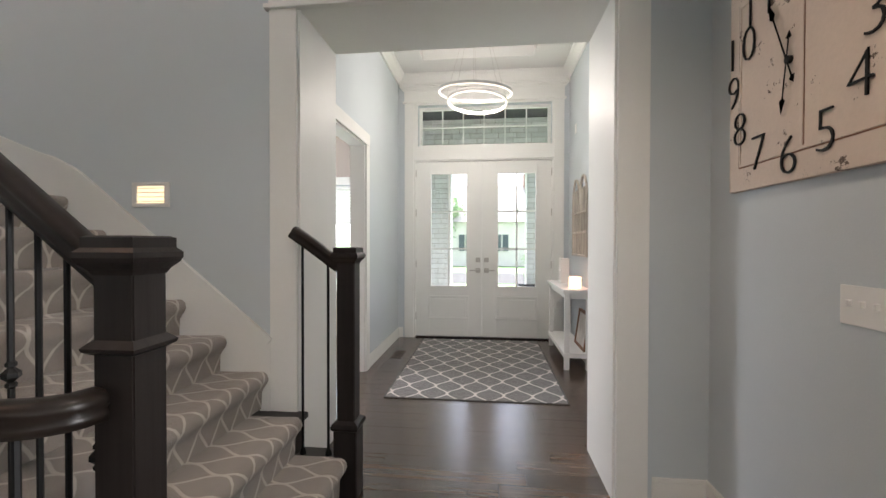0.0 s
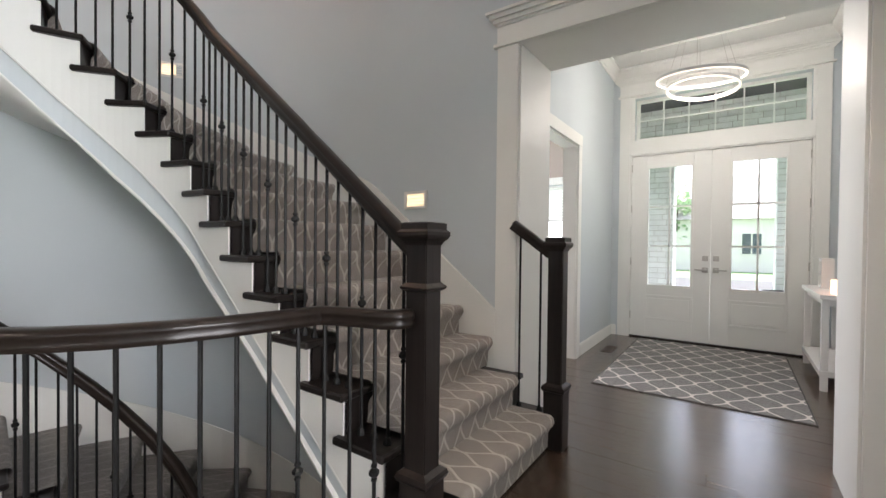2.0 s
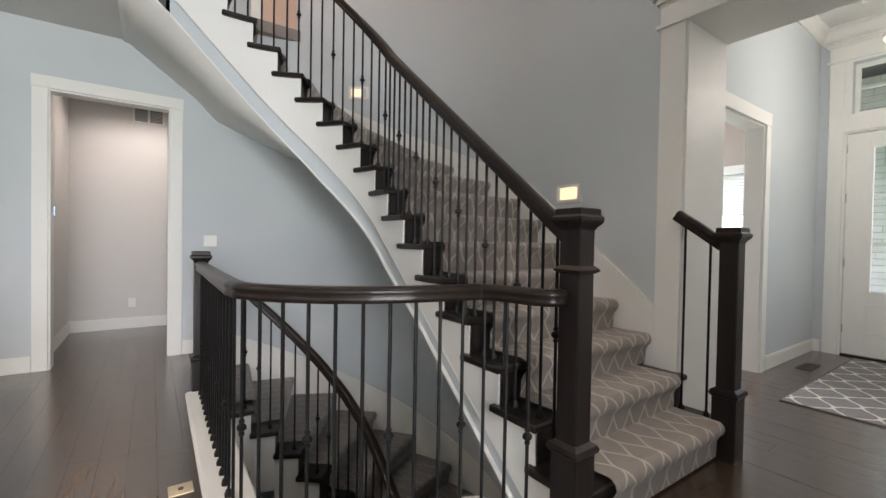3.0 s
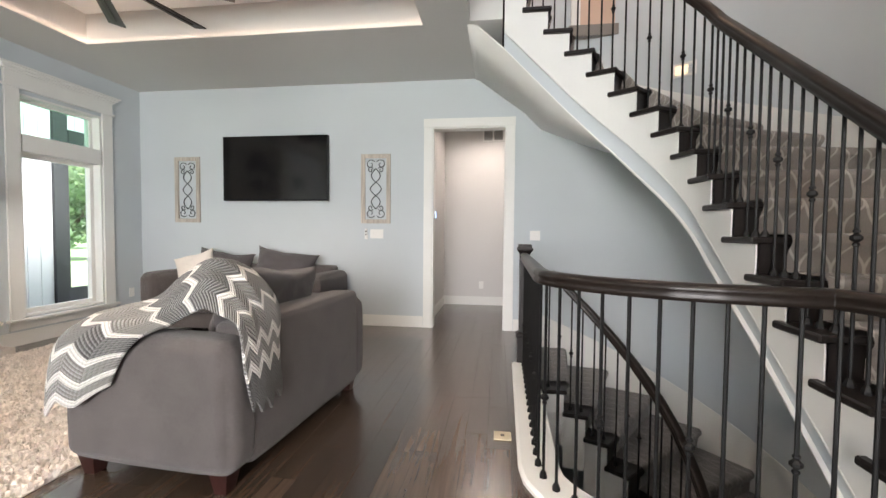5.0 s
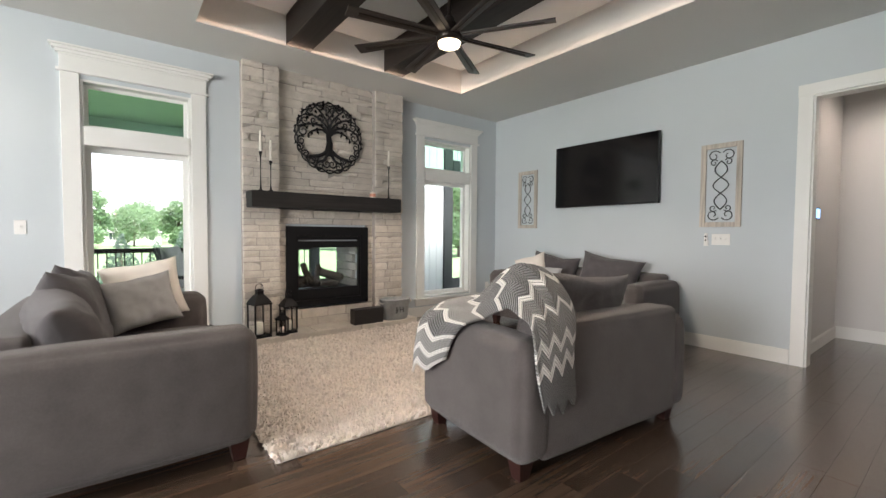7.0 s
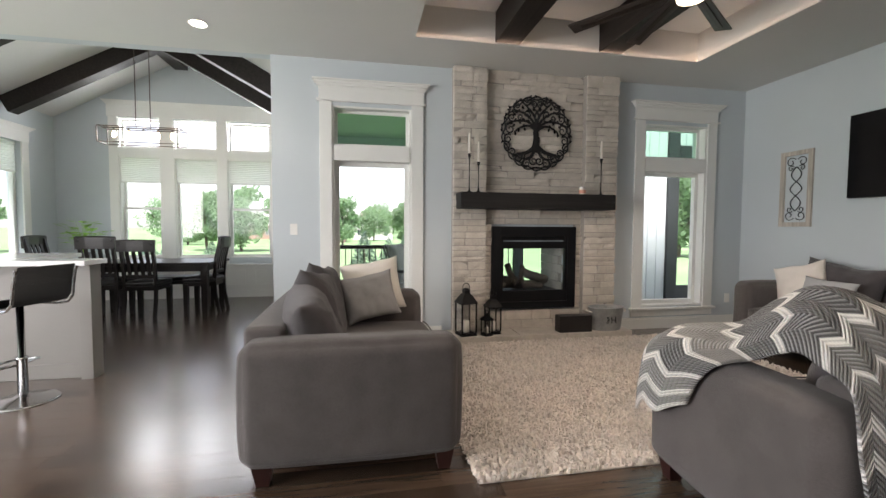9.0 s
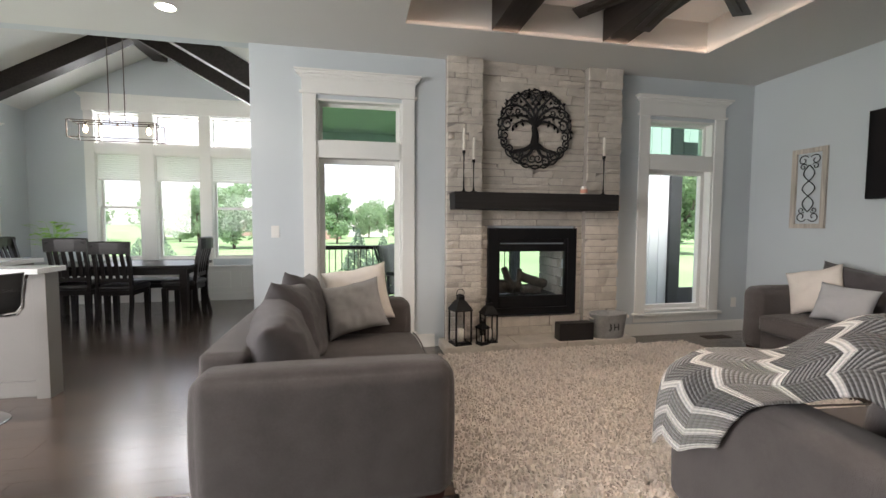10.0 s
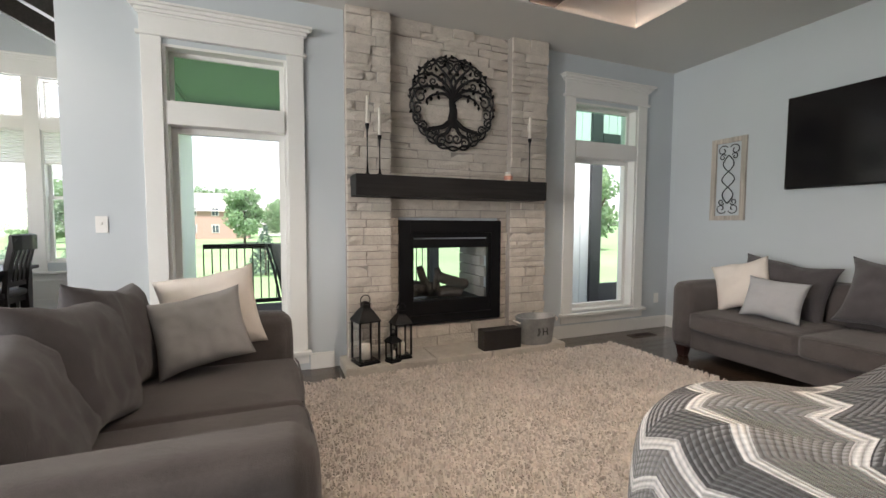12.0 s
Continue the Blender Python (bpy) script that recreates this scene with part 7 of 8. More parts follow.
M_TABLE = wood("black_brown_table", (0.016, 0.013, 0.012), 0.33, rand=0.05, along="x", grain=0.3)
tx0, tx1, ty0, ty1 = 2.78, 4.78, -8.93, -8.03
tb = thing("dining_table", ((tx0 + tx1) / 2, (ty0 + ty1) / 2, 0), "dark brown wooden dining table with square legs", "table")
under(tb, part("tabletop", boxes(((tx0, ty0, 0.72), (tx1, ty1, 0.76)), bevel=0.006), M_TABLE))
under(tb, part("apron", boxes(((tx0 + 0.1, ty0 + 0.08, 0.63), (tx1 - 0.1, ty0 + 0.11, 0.72)), ((tx0 + 0.1, ty1 - 0.11, 0.63), (tx1 - 0.1, ty1 - 0.08, 0.72)), ((tx0 + 0.08, ty0 + 0.08, 0.63), (tx0 + 0.11, ty1 - 0.08, 0.72)), ((tx1 - 0.11, ty0 + 0.08, 0.63), (tx1 - 0.08, ty1 - 0.08, 0.72))), M_TABLE))
for x in (tx0 + 0.09, tx1 - 0.09):
    for y in (ty0 + 0.09, ty1 - 0.09):
        under(tb, part("leg", lathe(nb(), [(0.035, 0), (0.045, 0.63), (0.045, 0.72)], (x, y, 0), square=True), M_TABLE))
M_TABLE.node_tree.nodes["Principled BSDF"].inputs["Specular IOR Level"].default_value = 0.3
M_SEAT = mat("black_leather_seat", (0.02, 0.018, 0.017), 0.4, var=0.1, bump=0.1)


def dining_chair():
    th = thing("dining_chair", (0, 0, 0), "dark wooden slat-back dining chair with a black padded seat", "chair", "chairs round the dining table")
    part("seat", soft(nb(), (-0.22, -0.21, 0.43), (0.22, 0.22, 0.49), 0.02, 3, 0.01), M_SEAT, th, smooth=True)
    part("seat_frame", boxes(((-0.21, -0.20, 0.37), (0.21, 0.20, 0.43)), bevel=0.004), M_TABLE, th)
    for x in (-0.19, 0.19):
        part("leg", lathe(nb(), [(0.026, 0), (0.032, 0.40)], (x, 0.18, 0), square=True), M_TABLE, th)
        part("back_post", sweep(nb(), [(x, -0.26, 0), (x, -0.21, 0.25), (x, -0.20, 0.47), (x, -0.23, 0.75), (x, -0.29, 1.0)], [(-0.018, -0.022), (0.018, -0.022), (0.018, 0.022), (-0.018, 0.022)], False, (0, 1, 0)), M_TABLE, th)
    part("top_rail", sweep(nb(), [(-0.23, -0.285, 0.95), (-0.1, -0.30, 0.955), (0.1, -0.30, 0.955), (0.23, -0.285, 0.95)], [(-0.014, -0.07), (0.014, -0.07), (0.016, 0.07), (0.0, 0.085), (-0.016, 0.07)]), M_TABLE, th)
    part("lower_rail", boxes(((-0.17, -0.215, 0.53), (0.17, -0.195, 0.58)), bevel=0.004), M_TABLE, th)
    for i in range(4):
        x = -0.120 + i * 0.080
        part("slat", sweep(nb(), [(x, -0.205, 0.57), (x, -0.235, 0.75), (x, -0.285, 0.92)], [(-0.022, -0.007), (0.022, -0.007), (0.022, 0.007), (-0.022, 0.007)], False, (0, 1, 0)), M_TABLE, th)
    return th


c0_ = dining_chair()
c0_.matrix_basis = pose(3.63, -8.21, 0, 0, 0, 179) @ Matrix.Diagonal((1, 1, 1.04, 1))
for x, y, a in ((4.11, -8.21, 181), (2.99, -8.46, -91)):
    copy_thing(c0_, pose(x, y, 0, 0, 0, a) @ Matrix.Diagonal((1, 1, 1.04, 1)))
c5 = copy_thing(c0_, pose(4.86, -8.48, 0, 0, 0, 93) @ Matrix.Diagonal((1, 1, 1.04, 1)))

bn = thing("dining_bench", (3.75, -8.98, 0), "dark wooden dining bench with a black padded seat", "bench", "seats round the dining table")
part("seat", soft(nb(), (-0.72, -0.17, 0.42), (0.72, 0.17, 0.48), 0.02, 3, 0.006), M_SEAT, bn, smooth=True)
part("seat_frame", boxes(((-0.70, -0.15, 0.36), (0.70, 0.15, 0.42)), bevel=0.004), M_TABLE, bn)
for x in (-0.66, 0.66):
    for y in (-0.11, 0.11):
        part("leg", lathe(nb(), [(0.03, 0), (0.036, 0.36)], (x, y, 0), square=True), M_TABLE, bn)

pl = thing("potted_plant", (4.50, -8.38, 0.76), "small leafy green plant in a grey pot on the dining table", "plant")
part("pot", lathe(nb(), [(0.045, 0), (0.06, 0.01), (0.075, 0.12), (0.078, 0.13), (0.068, 0.13), (0.06, 0.11), (0.01, 0.11)], n=20), mat("grey_ceramic", (0.25, 0.26, 0.26), 0.5, bump=0.05), pl, smooth=True)
M_LEAF = mat("bright_leaf", (0.26, 0.50, 0.07), 0.5, var=0.3, scale=20, bump=0.05)
prng = random.Random(8)
for i in range(60):
    a, e = prng.uniform(0, 6.28), prng.uniform(0.55, 1.4)
    r = prng.uniform(0.16, 0.36)
    tip = Vector((math.cos(a) * math.cos(e) * r, math.sin(a) * math.cos(e) * r, 0.13 + math.sin(e) * r * 1.3))
    part("stem", tube(nb(), [(0, 0, 0.11), tuple(tip * 0.5 + Vector((0, 0, 0.09))), tuple(tip)], 0.0015, 4, False, (0.3, 0.2, 0.1)), M_LEAF, pl)
    bm = nb()
    d = Vector((math.cos(a), math.sin(a), prng.uniform(-0.4, 0.5))).normalized()
    s = d.cross(Vector((0, 0, 1))).normalized()
    L = prng.uniform(0.09, 0.14)
    q = [tip, tip + d * L * 0.35 + s * L * 0.34 + Vector((0, 0, 0.008)), tip + d * L, tip + d * L * 0.35 - s * L * 0.34 + Vector((0, 0, 0.008))]
    v = [bm.verts.new(p) for p in q]
    bm.faces.new((v[0], v[1], v[2]))
    bm.faces.new((v[0], v[2], v[3]))
    part("leaf", bm, M_LEAF, pl)

M_CHROME = mat("polished_chrome", (0.55, 0.55, 0.55), 0.15, metal=1.0, var=0.02, bump=0)
M_PENDANT = mat("brushed_dark_nickel", (0.10, 0.085, 0.075), 0.4, metal=0.8, var=0.08, bump=0.02)
pn = thing("linear_pendant", (3.63, -8.2, RIDGE - 0.3), "rectangular open-frame linear pendant with lit bulbs over the table", "pendant light")
z0, z1, hx, hy = 2.38 - (RIDGE - 0.3), 2.59 - (RIDGE - 0.3), 0.50, 0.12
for z in (z0, z1):
    for sy in (-1, 1):
        part("frame_bar", boxes(((-hx, sy * hy - 0.0055, z - 0.0055), (hx, sy * hy + 0.0055, z + 0.0055))), M_PENDANT, pn)
    for sx in (-1, 1):
        part("frame_bar", boxes(((sx * hx - 0.0055, -hy, z - 0.0055), (sx * hx + 0.0055, hy, z + 0.0055))), M_PENDANT, pn)
for sx in (-1, 1):
    for sy in (-1, 1):
        part("frame_bar", boxes(((sx * hx - 0.0055, sy * hy - 0.0055, z0), (sx * hx + 0.0055, sy * hy + 0.0055, z1))), M_PENDANT, pn)
    part("rod", lathe(nb(), [(0.006, z1), (0.006, 0.02)], (sx * 0.09, 0, 0), 8), M_PENDANT, pn)
part("cross_bar", boxes(((-hx, -0.012, z1 - 0.006), (hx, 0.012, z1 + 0.008))), M_PENDANT, pn)
for i in range(5):
    x = -0.36 + i * 0.18
    part("socket", lathe(nb(), [(0.012, -0.04), (0.012, 0.0)], (x, 0, z1), 10), M_PENDANT, pn)
    part("bulb", lathe(nb(), [(0.004, -0.135), (0.02, -0.12), (0.026, -0.09), (0.012, -0.045)], (x, 0, z1), 12), mat("lit_bulb", (1, 0.9, 0.75), 0.3, bump=0, emit=(1, 0.7, 0.4), strength=14), pn, smooth=True)

# ---- island and stool ----
M_PANEL = mat("pale_island_panel", (0.22, 0.205, 0.19), 0.5, var=0.03, scale=4, bump=0.04)
M_QUARTZ = mat("white_quartz", (0.78, 0.78, 0.77), 0.12, var=0.05, scale=3, fine=30, bump=0)
isl = thing("kitchen_island", (3.9, -6.1, 0), "kitchen island with pale panels", "island")
under(isl, part("body", boxes(((3.55, -6.55, 0.0), (5.3, -5.72, 0.94))), M_PANEL))
under(isl, part("front_panel", boxes(((2.94, -5.71, 0.0), (5.3, -5.64, 0.94)), bevel=0.003), M_PANEL))
under(isl, part("corner_post", boxes(((2.85, -5.71, 0.0), (2.94, -5.57, 0.94)), bevel=0.003), M_PANEL))
under(isl, part("plinth", boxes(((2.94, -5.64, 0.0), (5.3, -5.625, 0.12)), bevel=0.003), M_PANEL))
tagged(part("island_worktop", boxes(((2.82, -5.75, 0.941), (3.5, -5.45, 0.98)), ((3.5, -6.6, 0.941), (5.35, -5.45, 0.98)), bevel=0.002), M_QUARTZ), "white quartz worktop with an overhang on the island", "worktop")
M_BLKLEATHER = mat("black_leather", (0.02, 0.02, 0.021), 0.38, var=0.1, scale=20, bump=0.12)
st = thing("bar_stool", (3.07, -5.17, 0), "chrome bar stool with a low-backed black leather seat", "bar stool", turn=72)
part("base", lathe(nb(), [(0.205, 0), (0.205, 0.006), (0.19, 0.012), (0.06, 0.03), (0.035, 0.05)], n=32), M_CHROME, st, smooth=True)
part("column", lathe(nb(), [(0.03, 0.04), (0.03, 0.30), (0.034, 0.30), (0.034, 0.32), (0.022, 0.32), (0.022, 0.69)], n=16), M_CHROME, st, smooth=True)
part("footrest", tube(nb(), [(0.0, -0.03, 0.26)] + [(0.16 * math.cos(radians(q)), -0.06 - 0.12 * math.sin(radians(q)), 0.26) for q in range(0, 181, 20)] + [(0.0, -0.03, 0.26)], 0.010, 8), M_CHROME, st)
shell = [(-0.2, 0.71), (-0.16, 0.695), (-0.05, 0.69), (0.08, 0.69), (0.16, 0.705), (0.2, 0.75), (0.215, 0.85), (0.235, 0.95), (0.245, 0.975)]
bm = nb()
rows3 = [[bm.verts.new((sx, y, z)) for sx in (-0.19, 0.19)] for y, z in shell]
for p, q in zip(rows3, rows3[1:]):
    bm.faces.new((p[0], p[1], q[1], q[0]))
bmesh.ops.solidify(bm, geom=bm.faces[:], thickness=0.035)
bmesh.ops.bevel(bm, geom=[e for e in bm.edges if e.calc_face_angle(0) > 1.2], offset=0.01, segments=2, affect="EDGES")
part("seat", bm, M_BLKLEATHER, st, "black leather seat shell", smooth=True)
for sx in (-1, 1):
    part("side_rail", tube(nb(), [(sx * 0.2, y, z - 0.018) for y, z in shell], 0.010, 8, False, (1, 0, 0)), M_CHROME, st)

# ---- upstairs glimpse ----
# orange lamplight put into the paint of the landing wall and door leaf
M_UPWALL_LIT = mat("upstairs_paint_with_lamplight", (0.62, 0.45, 0.35), 0.7, var=0.02, bump=0.03)
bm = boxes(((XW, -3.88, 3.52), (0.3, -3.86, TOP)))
tagged(part("wall_landing", bm, M_UPWALL_LIT), "landing wall upstairs with warm light put into its colour", "wall", kind="structure")
lr = thing("landing_railing", (-1.2, -1.7, 3.5), "dark rail on black balusters along the upper landing", "railing")
under(lr, part("handrail", sweep(nb(), [(-2.80, -1.70, 4.46), (0.3, -1.70, 4.46)], RAILP), M_RAIL, None, smooth=True))
for i in range(28):
    baluster(lr, -2.72 + i * 0.107, -1.70, 3.50, 4.43, 0.5 if i % 3 == 0 else None)
ud = thing("door_upstairs", (XW + 0.11, -0.42, 3.52), "wooden door upstairs with white casing, warm light put into its colour", "door", kind="structure")
part("door_leaf", boxes(((0, -0.28, 0), (0.035, 0.28, 2.05)), bevel=0.003), M_UPWALL_LIT, ud)
part("casing_board", boxes(((0, -0.38, 0), (0.045, -0.28, 2.15)), ((0, 0.28, 0), (0.045, 0.38, 2.15)), ((0, -0.28, 2.05), (0.045, 0.28, 2.15)), bevel=0.003), M_TRIM, ud)
part("threshold", boxes(((-0.05, -0.40, -0.12), (0.05, 0.40, 0.0))), M_CARPET_SHADED, ud)
point("upstairs_hall_lamp", (XW + 0.7, -0.5, 5.3), 7, (1, 0.62, 0.4), 0.1)

# ---- porch behind the house ----
M_DECK = wood("deck_boards", (0.30, 0.27, 0.24), 0.7, rand=0.15, along="x")
M_SIDING = mat("white_board_siding", (0.72, 0.76, 0.77), 0.6, var=0.03, bump=0.04)
M_PORCHCEIL = mat("porch_ceiling", (0.72, 0.72, 0.70), 0.7, var=0.06, scale=2, bump=0.1)
M_CHAR = mat("charcoal_frame_paint", (0.035, 0.037, 0.04), 0.5, bump=0.03)
M_BRICKW = mat("pale_painted_brick", (0.62, 0.62, 0.61), 0.85, var=0.08, scale=10, bump=0.4, bump_scale=60, rand=0.08)
PYE = -9.72
dk = thing("porch_deck", (-1.4, -8.1, -0.15), "grey deck boards of the covered porch", "deck", kind="structure")
for i in range(22):
    y = YF - 0.22 - i * 0.145
    under(dk, part("deck_board", boxes(((-5.2, y - 0.14, -0.10), (1.40, y, -0.06)), bevel=0.003), M_DECK))
tagged(part("porch_roof", boxes(((-2.5, PYE - 0.4, 2.92), (1.40, YF - 0.2, 3.0))), M_PORCHCEIL), "flat porch ceiling", "ceiling", kind="structure")
tagged(part("porch_header", boxes(((-2.5, PYE - 0.12, 2.53), (1.40, PYE + 0.06, 2.92)), bevel=0.01), M_SIDING), "pale painted porch beam", "beam", kind="structure")
for x in (-2.4,):
    tagged(part("porch_post", boxes(((x - 0.09, PYE - 0.1, -0.06), (x + 0.09, PYE + 0.04, 2.53)), bevel=0.006), M_CHAR), "square charcoal porch post", "post", "porch posts")
rl = thing("porch_railing", (-1.8, PYE, -0.06), "porch railing with a brown top rail and thin black balusters", "railing")
under(rl, part("top_rail", boxes(((-2.4, PYE - 0.06, 0.86), (1.22, PYE + 0.05, 0.93)), bevel=0.006), M_BEAM))
under(rl, part("bottom_rail", boxes(((-2.4, PYE - 0.03, 0.02), (1.22, PYE + 0.02, 0.08)), bevel=0.004), M_BEAM))
for i in range(33):
    x = -2.30 + i * 0.11
    under(rl, part("baluster", lathe(nb(), [(0.009, 0.08), (0.009, 0.86)], (x, PYE - 0.005, 0), 6), M_IRON))
chs = thing("chimney_chase", (-1.3, -7.0, -0.06), "white board-sided chimney on the porch", "chimney")
for i in range(14):
    x = -2.40 + i * 0.165
    for (zz0, zz1) in (((-0.06, 0.40), (1.15, 2.92)) if -1.75 < x + 0.08 < -0.85 else ((-0.06, 2.92),)):
        under(chs, part("siding_board", boxes(((x, YF - 0.70, zz0), (x + 0.158, YF - 0.64, zz1)), bevel=0.004), M_SIDING))
for x in (-2.43, -0.10):
    for i in range(3):
        under(chs, part("siding_board", boxes(((x - 0.02, YF - 0.22 - i * 0.15 - 0.145, -0.06), (x + 0.02, YF - 0.22 - i * 0.15, 2.92)), bevel=0.004), M_SIDING))
tagged(part("house_wall_outside", boxes(((-5.2, YF - 0.26, -1.4), (WR[0] - 0.02, YF - 0.205, 3.0)), ((WR[1] + 0.02, YF - 0.26, -1.4), (-2.46, YF - 0.205, 3.0)), ((-0.06, YF - 0.26, -1.4), (WL[0] - 0.02, YF - 0.205, 3.0)), ((WL[1] + 0.02, YF - 0.26, -1.4), (1.405, YF - 0.205, 3.0)), ((1.35, NY - 0.2, -1.4), (1.405, YF - 0.26, 3.4))), M_SIDING), "white board-sided outside wall", "wall", kind="structure")


pw = thing("porch_partition", (-3.6, -7.7, -0.06), "white board-sided porch wall ending in a dark post", "wall")
for i in range(6):
    x = -4.12 + i * 0.165
    under(pw, part("siding_board", boxes(((x, -7.76, -0.06), (x + 0.158, -7.70, 3.5)), bevel=0.004), M_SIDING))
for i in range(7):
    x = -5.28 + i * 0.165
    under(pw, part("siding_board", boxes(((x, -7.76, 2.6), (x + 0.158, -7.70, 3.5)), bevel=0.004), M_SIDING))
under(pw, part("beam", boxes(((-5.3, -7.80, 2.38), (-4.33, -7.66, 2.6)), bevel=0.006), M_CHAR, None, "charcoal beam"))
under(pw, part("post", boxes(((-4.32, -7.80, -0.06), (-4.125, -7.66, 2.92)), bevel=0.006), M_CHAR, None, "charcoal post"))
under(pw, part("screen_rail", boxes(((-5.1, -7.76, -0.06), (-4.33, -7.70, 0.34)), bevel=0.006), M_CHAR, None, "charcoal kick panel"))


def patio_chair(at, turn):
    th = thing("patio_chair", at, "dark wicker patio chair with a grey cushion", "chair", turn=turn)
    for x in (-0.27, 0.27):
        part("arm", sweep(nb(), [(x, 0.28, 0.55), (x, 0.0, 0.6), (x, -0.3, 0.62)], circle_prof(0.025, 8)), M_CHAR, th)
        for y in (-0.28, 0.28):
            part("leg", lathe(nb(), [(0.02, 0), (0.024, 0.58)], (x, y, 0), 8), M_CHAR, th)
    part("seat", soft(nb(), (-0.27, -0.26, 0.30), (0.27, 0.28, 0.44), 0.04, 3, 0.01), M_PIL_GREY, th, smooth=True)
    bm = cushion_bm(0.54, 0.66, 0.16, 4)
    bm.transform(pose(0, -0.33, 0.74, 18, 0, 0))
    part("back_cushion", bm, M_PIL_TAUPE, th, smooth=True)
    for i in range(6):
        x = -0.25 + i * 0.1
        part("back_slat", sweep(nb(), [(x, -0.34, 0.3), (x, -0.42, 0.7), (x, -0.52, 1.03)], circle_prof(0.016, 6), False, (0, 1, 0)), M_CHAR, th)


patio_chair((-0.22, -8.55, -0.06), 62)

# ---- front porch ----
M_CONC = mat("porch_concrete", (0.42, 0.41, 0.39), 0.9, var=0.08, scale=2, bump=0.1)
tagged(part("front_porch_slab", boxes(((-2.6, YD + 0.18, -0.25), (3.4, YD + 2.2, -0.04))), M_CONC), "grey concrete porch slab", "pavement", kind="structure")


def brick_pier(name, x0, x1, y0, y1, z0, z1, label):
    th = thing(name, ((x0 + x1) / 2, (y0 + y1) / 2, z0), label, "wall" if x1 - x0 > 1 else "column")
    under(th, part("core", boxes(((x0 + 0.012, y0 + 0.012, z0), (x1 - 0.012, y1 - 0.012, z1))), M_MORTAR))
    z, r = z0, 0
    brg = random.Random(int(x0 * 100) + 7)
    while z < z1 - 0.01:
        h = min(0.085, z1 - z)
        for face in ("y", "x0", "x1"):
            u, ue = (x0, x1) if face == "y" else (y0 + 0.054, y1)
            u -= 0.12 if r % 2 else 0
            while u < ue:
                w = brg.choice((0.24, 0.3))
                a, b = max(u, x0 if face == "y" else y0 + 0.054), min(u + w - 0.008, ue)
                u += w
                if b - a < 0.02:
                    continue
                if face == "y":
                    q = ((a, y0, z + 0.004), (b, y0 + 0.05, z + h - 0.004))
                else:
                    xx = x0 if face == "x0" else x1 - 0.05
                    q = ((xx, a, z + 0.004), (xx + 0.05, b, z + h - 0.004))
                under(th, part("brick", boxes(q), M_BRICKW))
        z += h
        r += 1
    return th


brick_pier("brick_column", -0.85, -0.10, YD + 1.3, YD + 1.72, -0.04, 2.75, "pale painted brick porch column")
brick_pier("brick_column", 1.18, 1.95, YD + 1.3, YD + 1.72, -0.04, 2.75, "pale painted brick porch column")
brick_pier("brick_lintel_wall", -0.85, 1.95, YD + 1.3, YD + 1.5, 2.75, 3.42, "pale painted brick wall over the porch arch")
tagged(part("front_porch_ceiling", boxes(((-2.6, YD + 0.18, 3.42), (3.4, YD + 2.0, 3.5))), M_CHAR), "dark stained porch ceiling", "ceiling", kind="structure")
tagged(part("front_porch_side", boxes(((-1.0, YD + 0.18, 2.5), (-0.94, YD + 1.4, 3.42))), M_SIDING), "pale porch side wall", "wall", kind="structure")
# added strip that blocks daylight leaking between the two leaves
tagged(part("door_astragal", boxes(((0.44, YD + 0.15, 0.0), (0.48, YD + 0.17, 2.47)), bevel=0.003), M_TRIM), "white strip closing the joint of the front doors", "trim", kind="structure")
th = thing("planter", (1.18, YD + 1.15, -0.04), "dark square planter on the porch", "planter")
part("pot", lathe(nb(), [(0.13, 0), (0.17, 0.62), (0.19, 0.63), (0.19, 0.68), (0.15, 0.68), (0.14, 0.6)], square=True), M_CHAR, th)

# ---- ground, trees, houses ----
M_GRASS = mat("lawn_grass", (0.17, 0.27, 0.12), 0.95, var=0.25, scale=0.12, fine=3.0, bump=0.4, bump_scale=6)
tagged(part("ground", boxes(((-900, -1200, -1.6), (900, -9.0, -1.42)), ((-900, YD + 0.2, -0.6), (900, 900, -0.3)), ((-900, -9.0, -1.6), (-7.0, YD + 0.2, -1.42)), ((7.0, -9.0, -1.6), (900, YD + 0.2, -1.42))), M_GRASS), "mown green lawn reaching the horizon", "ground", kind="structure")
M_BARK = mat("bark", (0.10, 0.08, 0.06), 0.95, var=0.2, scale=6, bump=0.6)
M_FOL = mat("tree_foliage", (0.17, 0.27, 0.16), 0.8, var=0.35, scale=0.8, fine=6, bump=0, rand=0.25)
M_FOL2 = mat("blue_spruce_foliage", (0.15, 0.20, 0.17), 0.85, var=0.3, scale=1.2, fine=8, bump=0, rand=0.2)


for m_, c_ in ((M_FOL, (0.36, 0.50, 0.26, 1)), (M_FOL2, (0.2, 0.3, 0.22, 1))):
    nt = m_.node_tree
    tl_ = nt.nodes.new("ShaderNodeBsdfTranslucent")
    tl_.inputs[0].default_value = c_
    mx_ = nt.nodes.new("ShaderNodeMixShader")
    mx_.inputs[0].default_value = 0.45
    nt.links.new(nt.nodes["Principled BSDF"].outputs[0], mx_.inputs[1])
    nt.links.new(tl_.outputs[0], mx_.inputs[2])
    nt.links.new(mx_.outputs[0], nt.nodes["Material Output"].inputs[0])


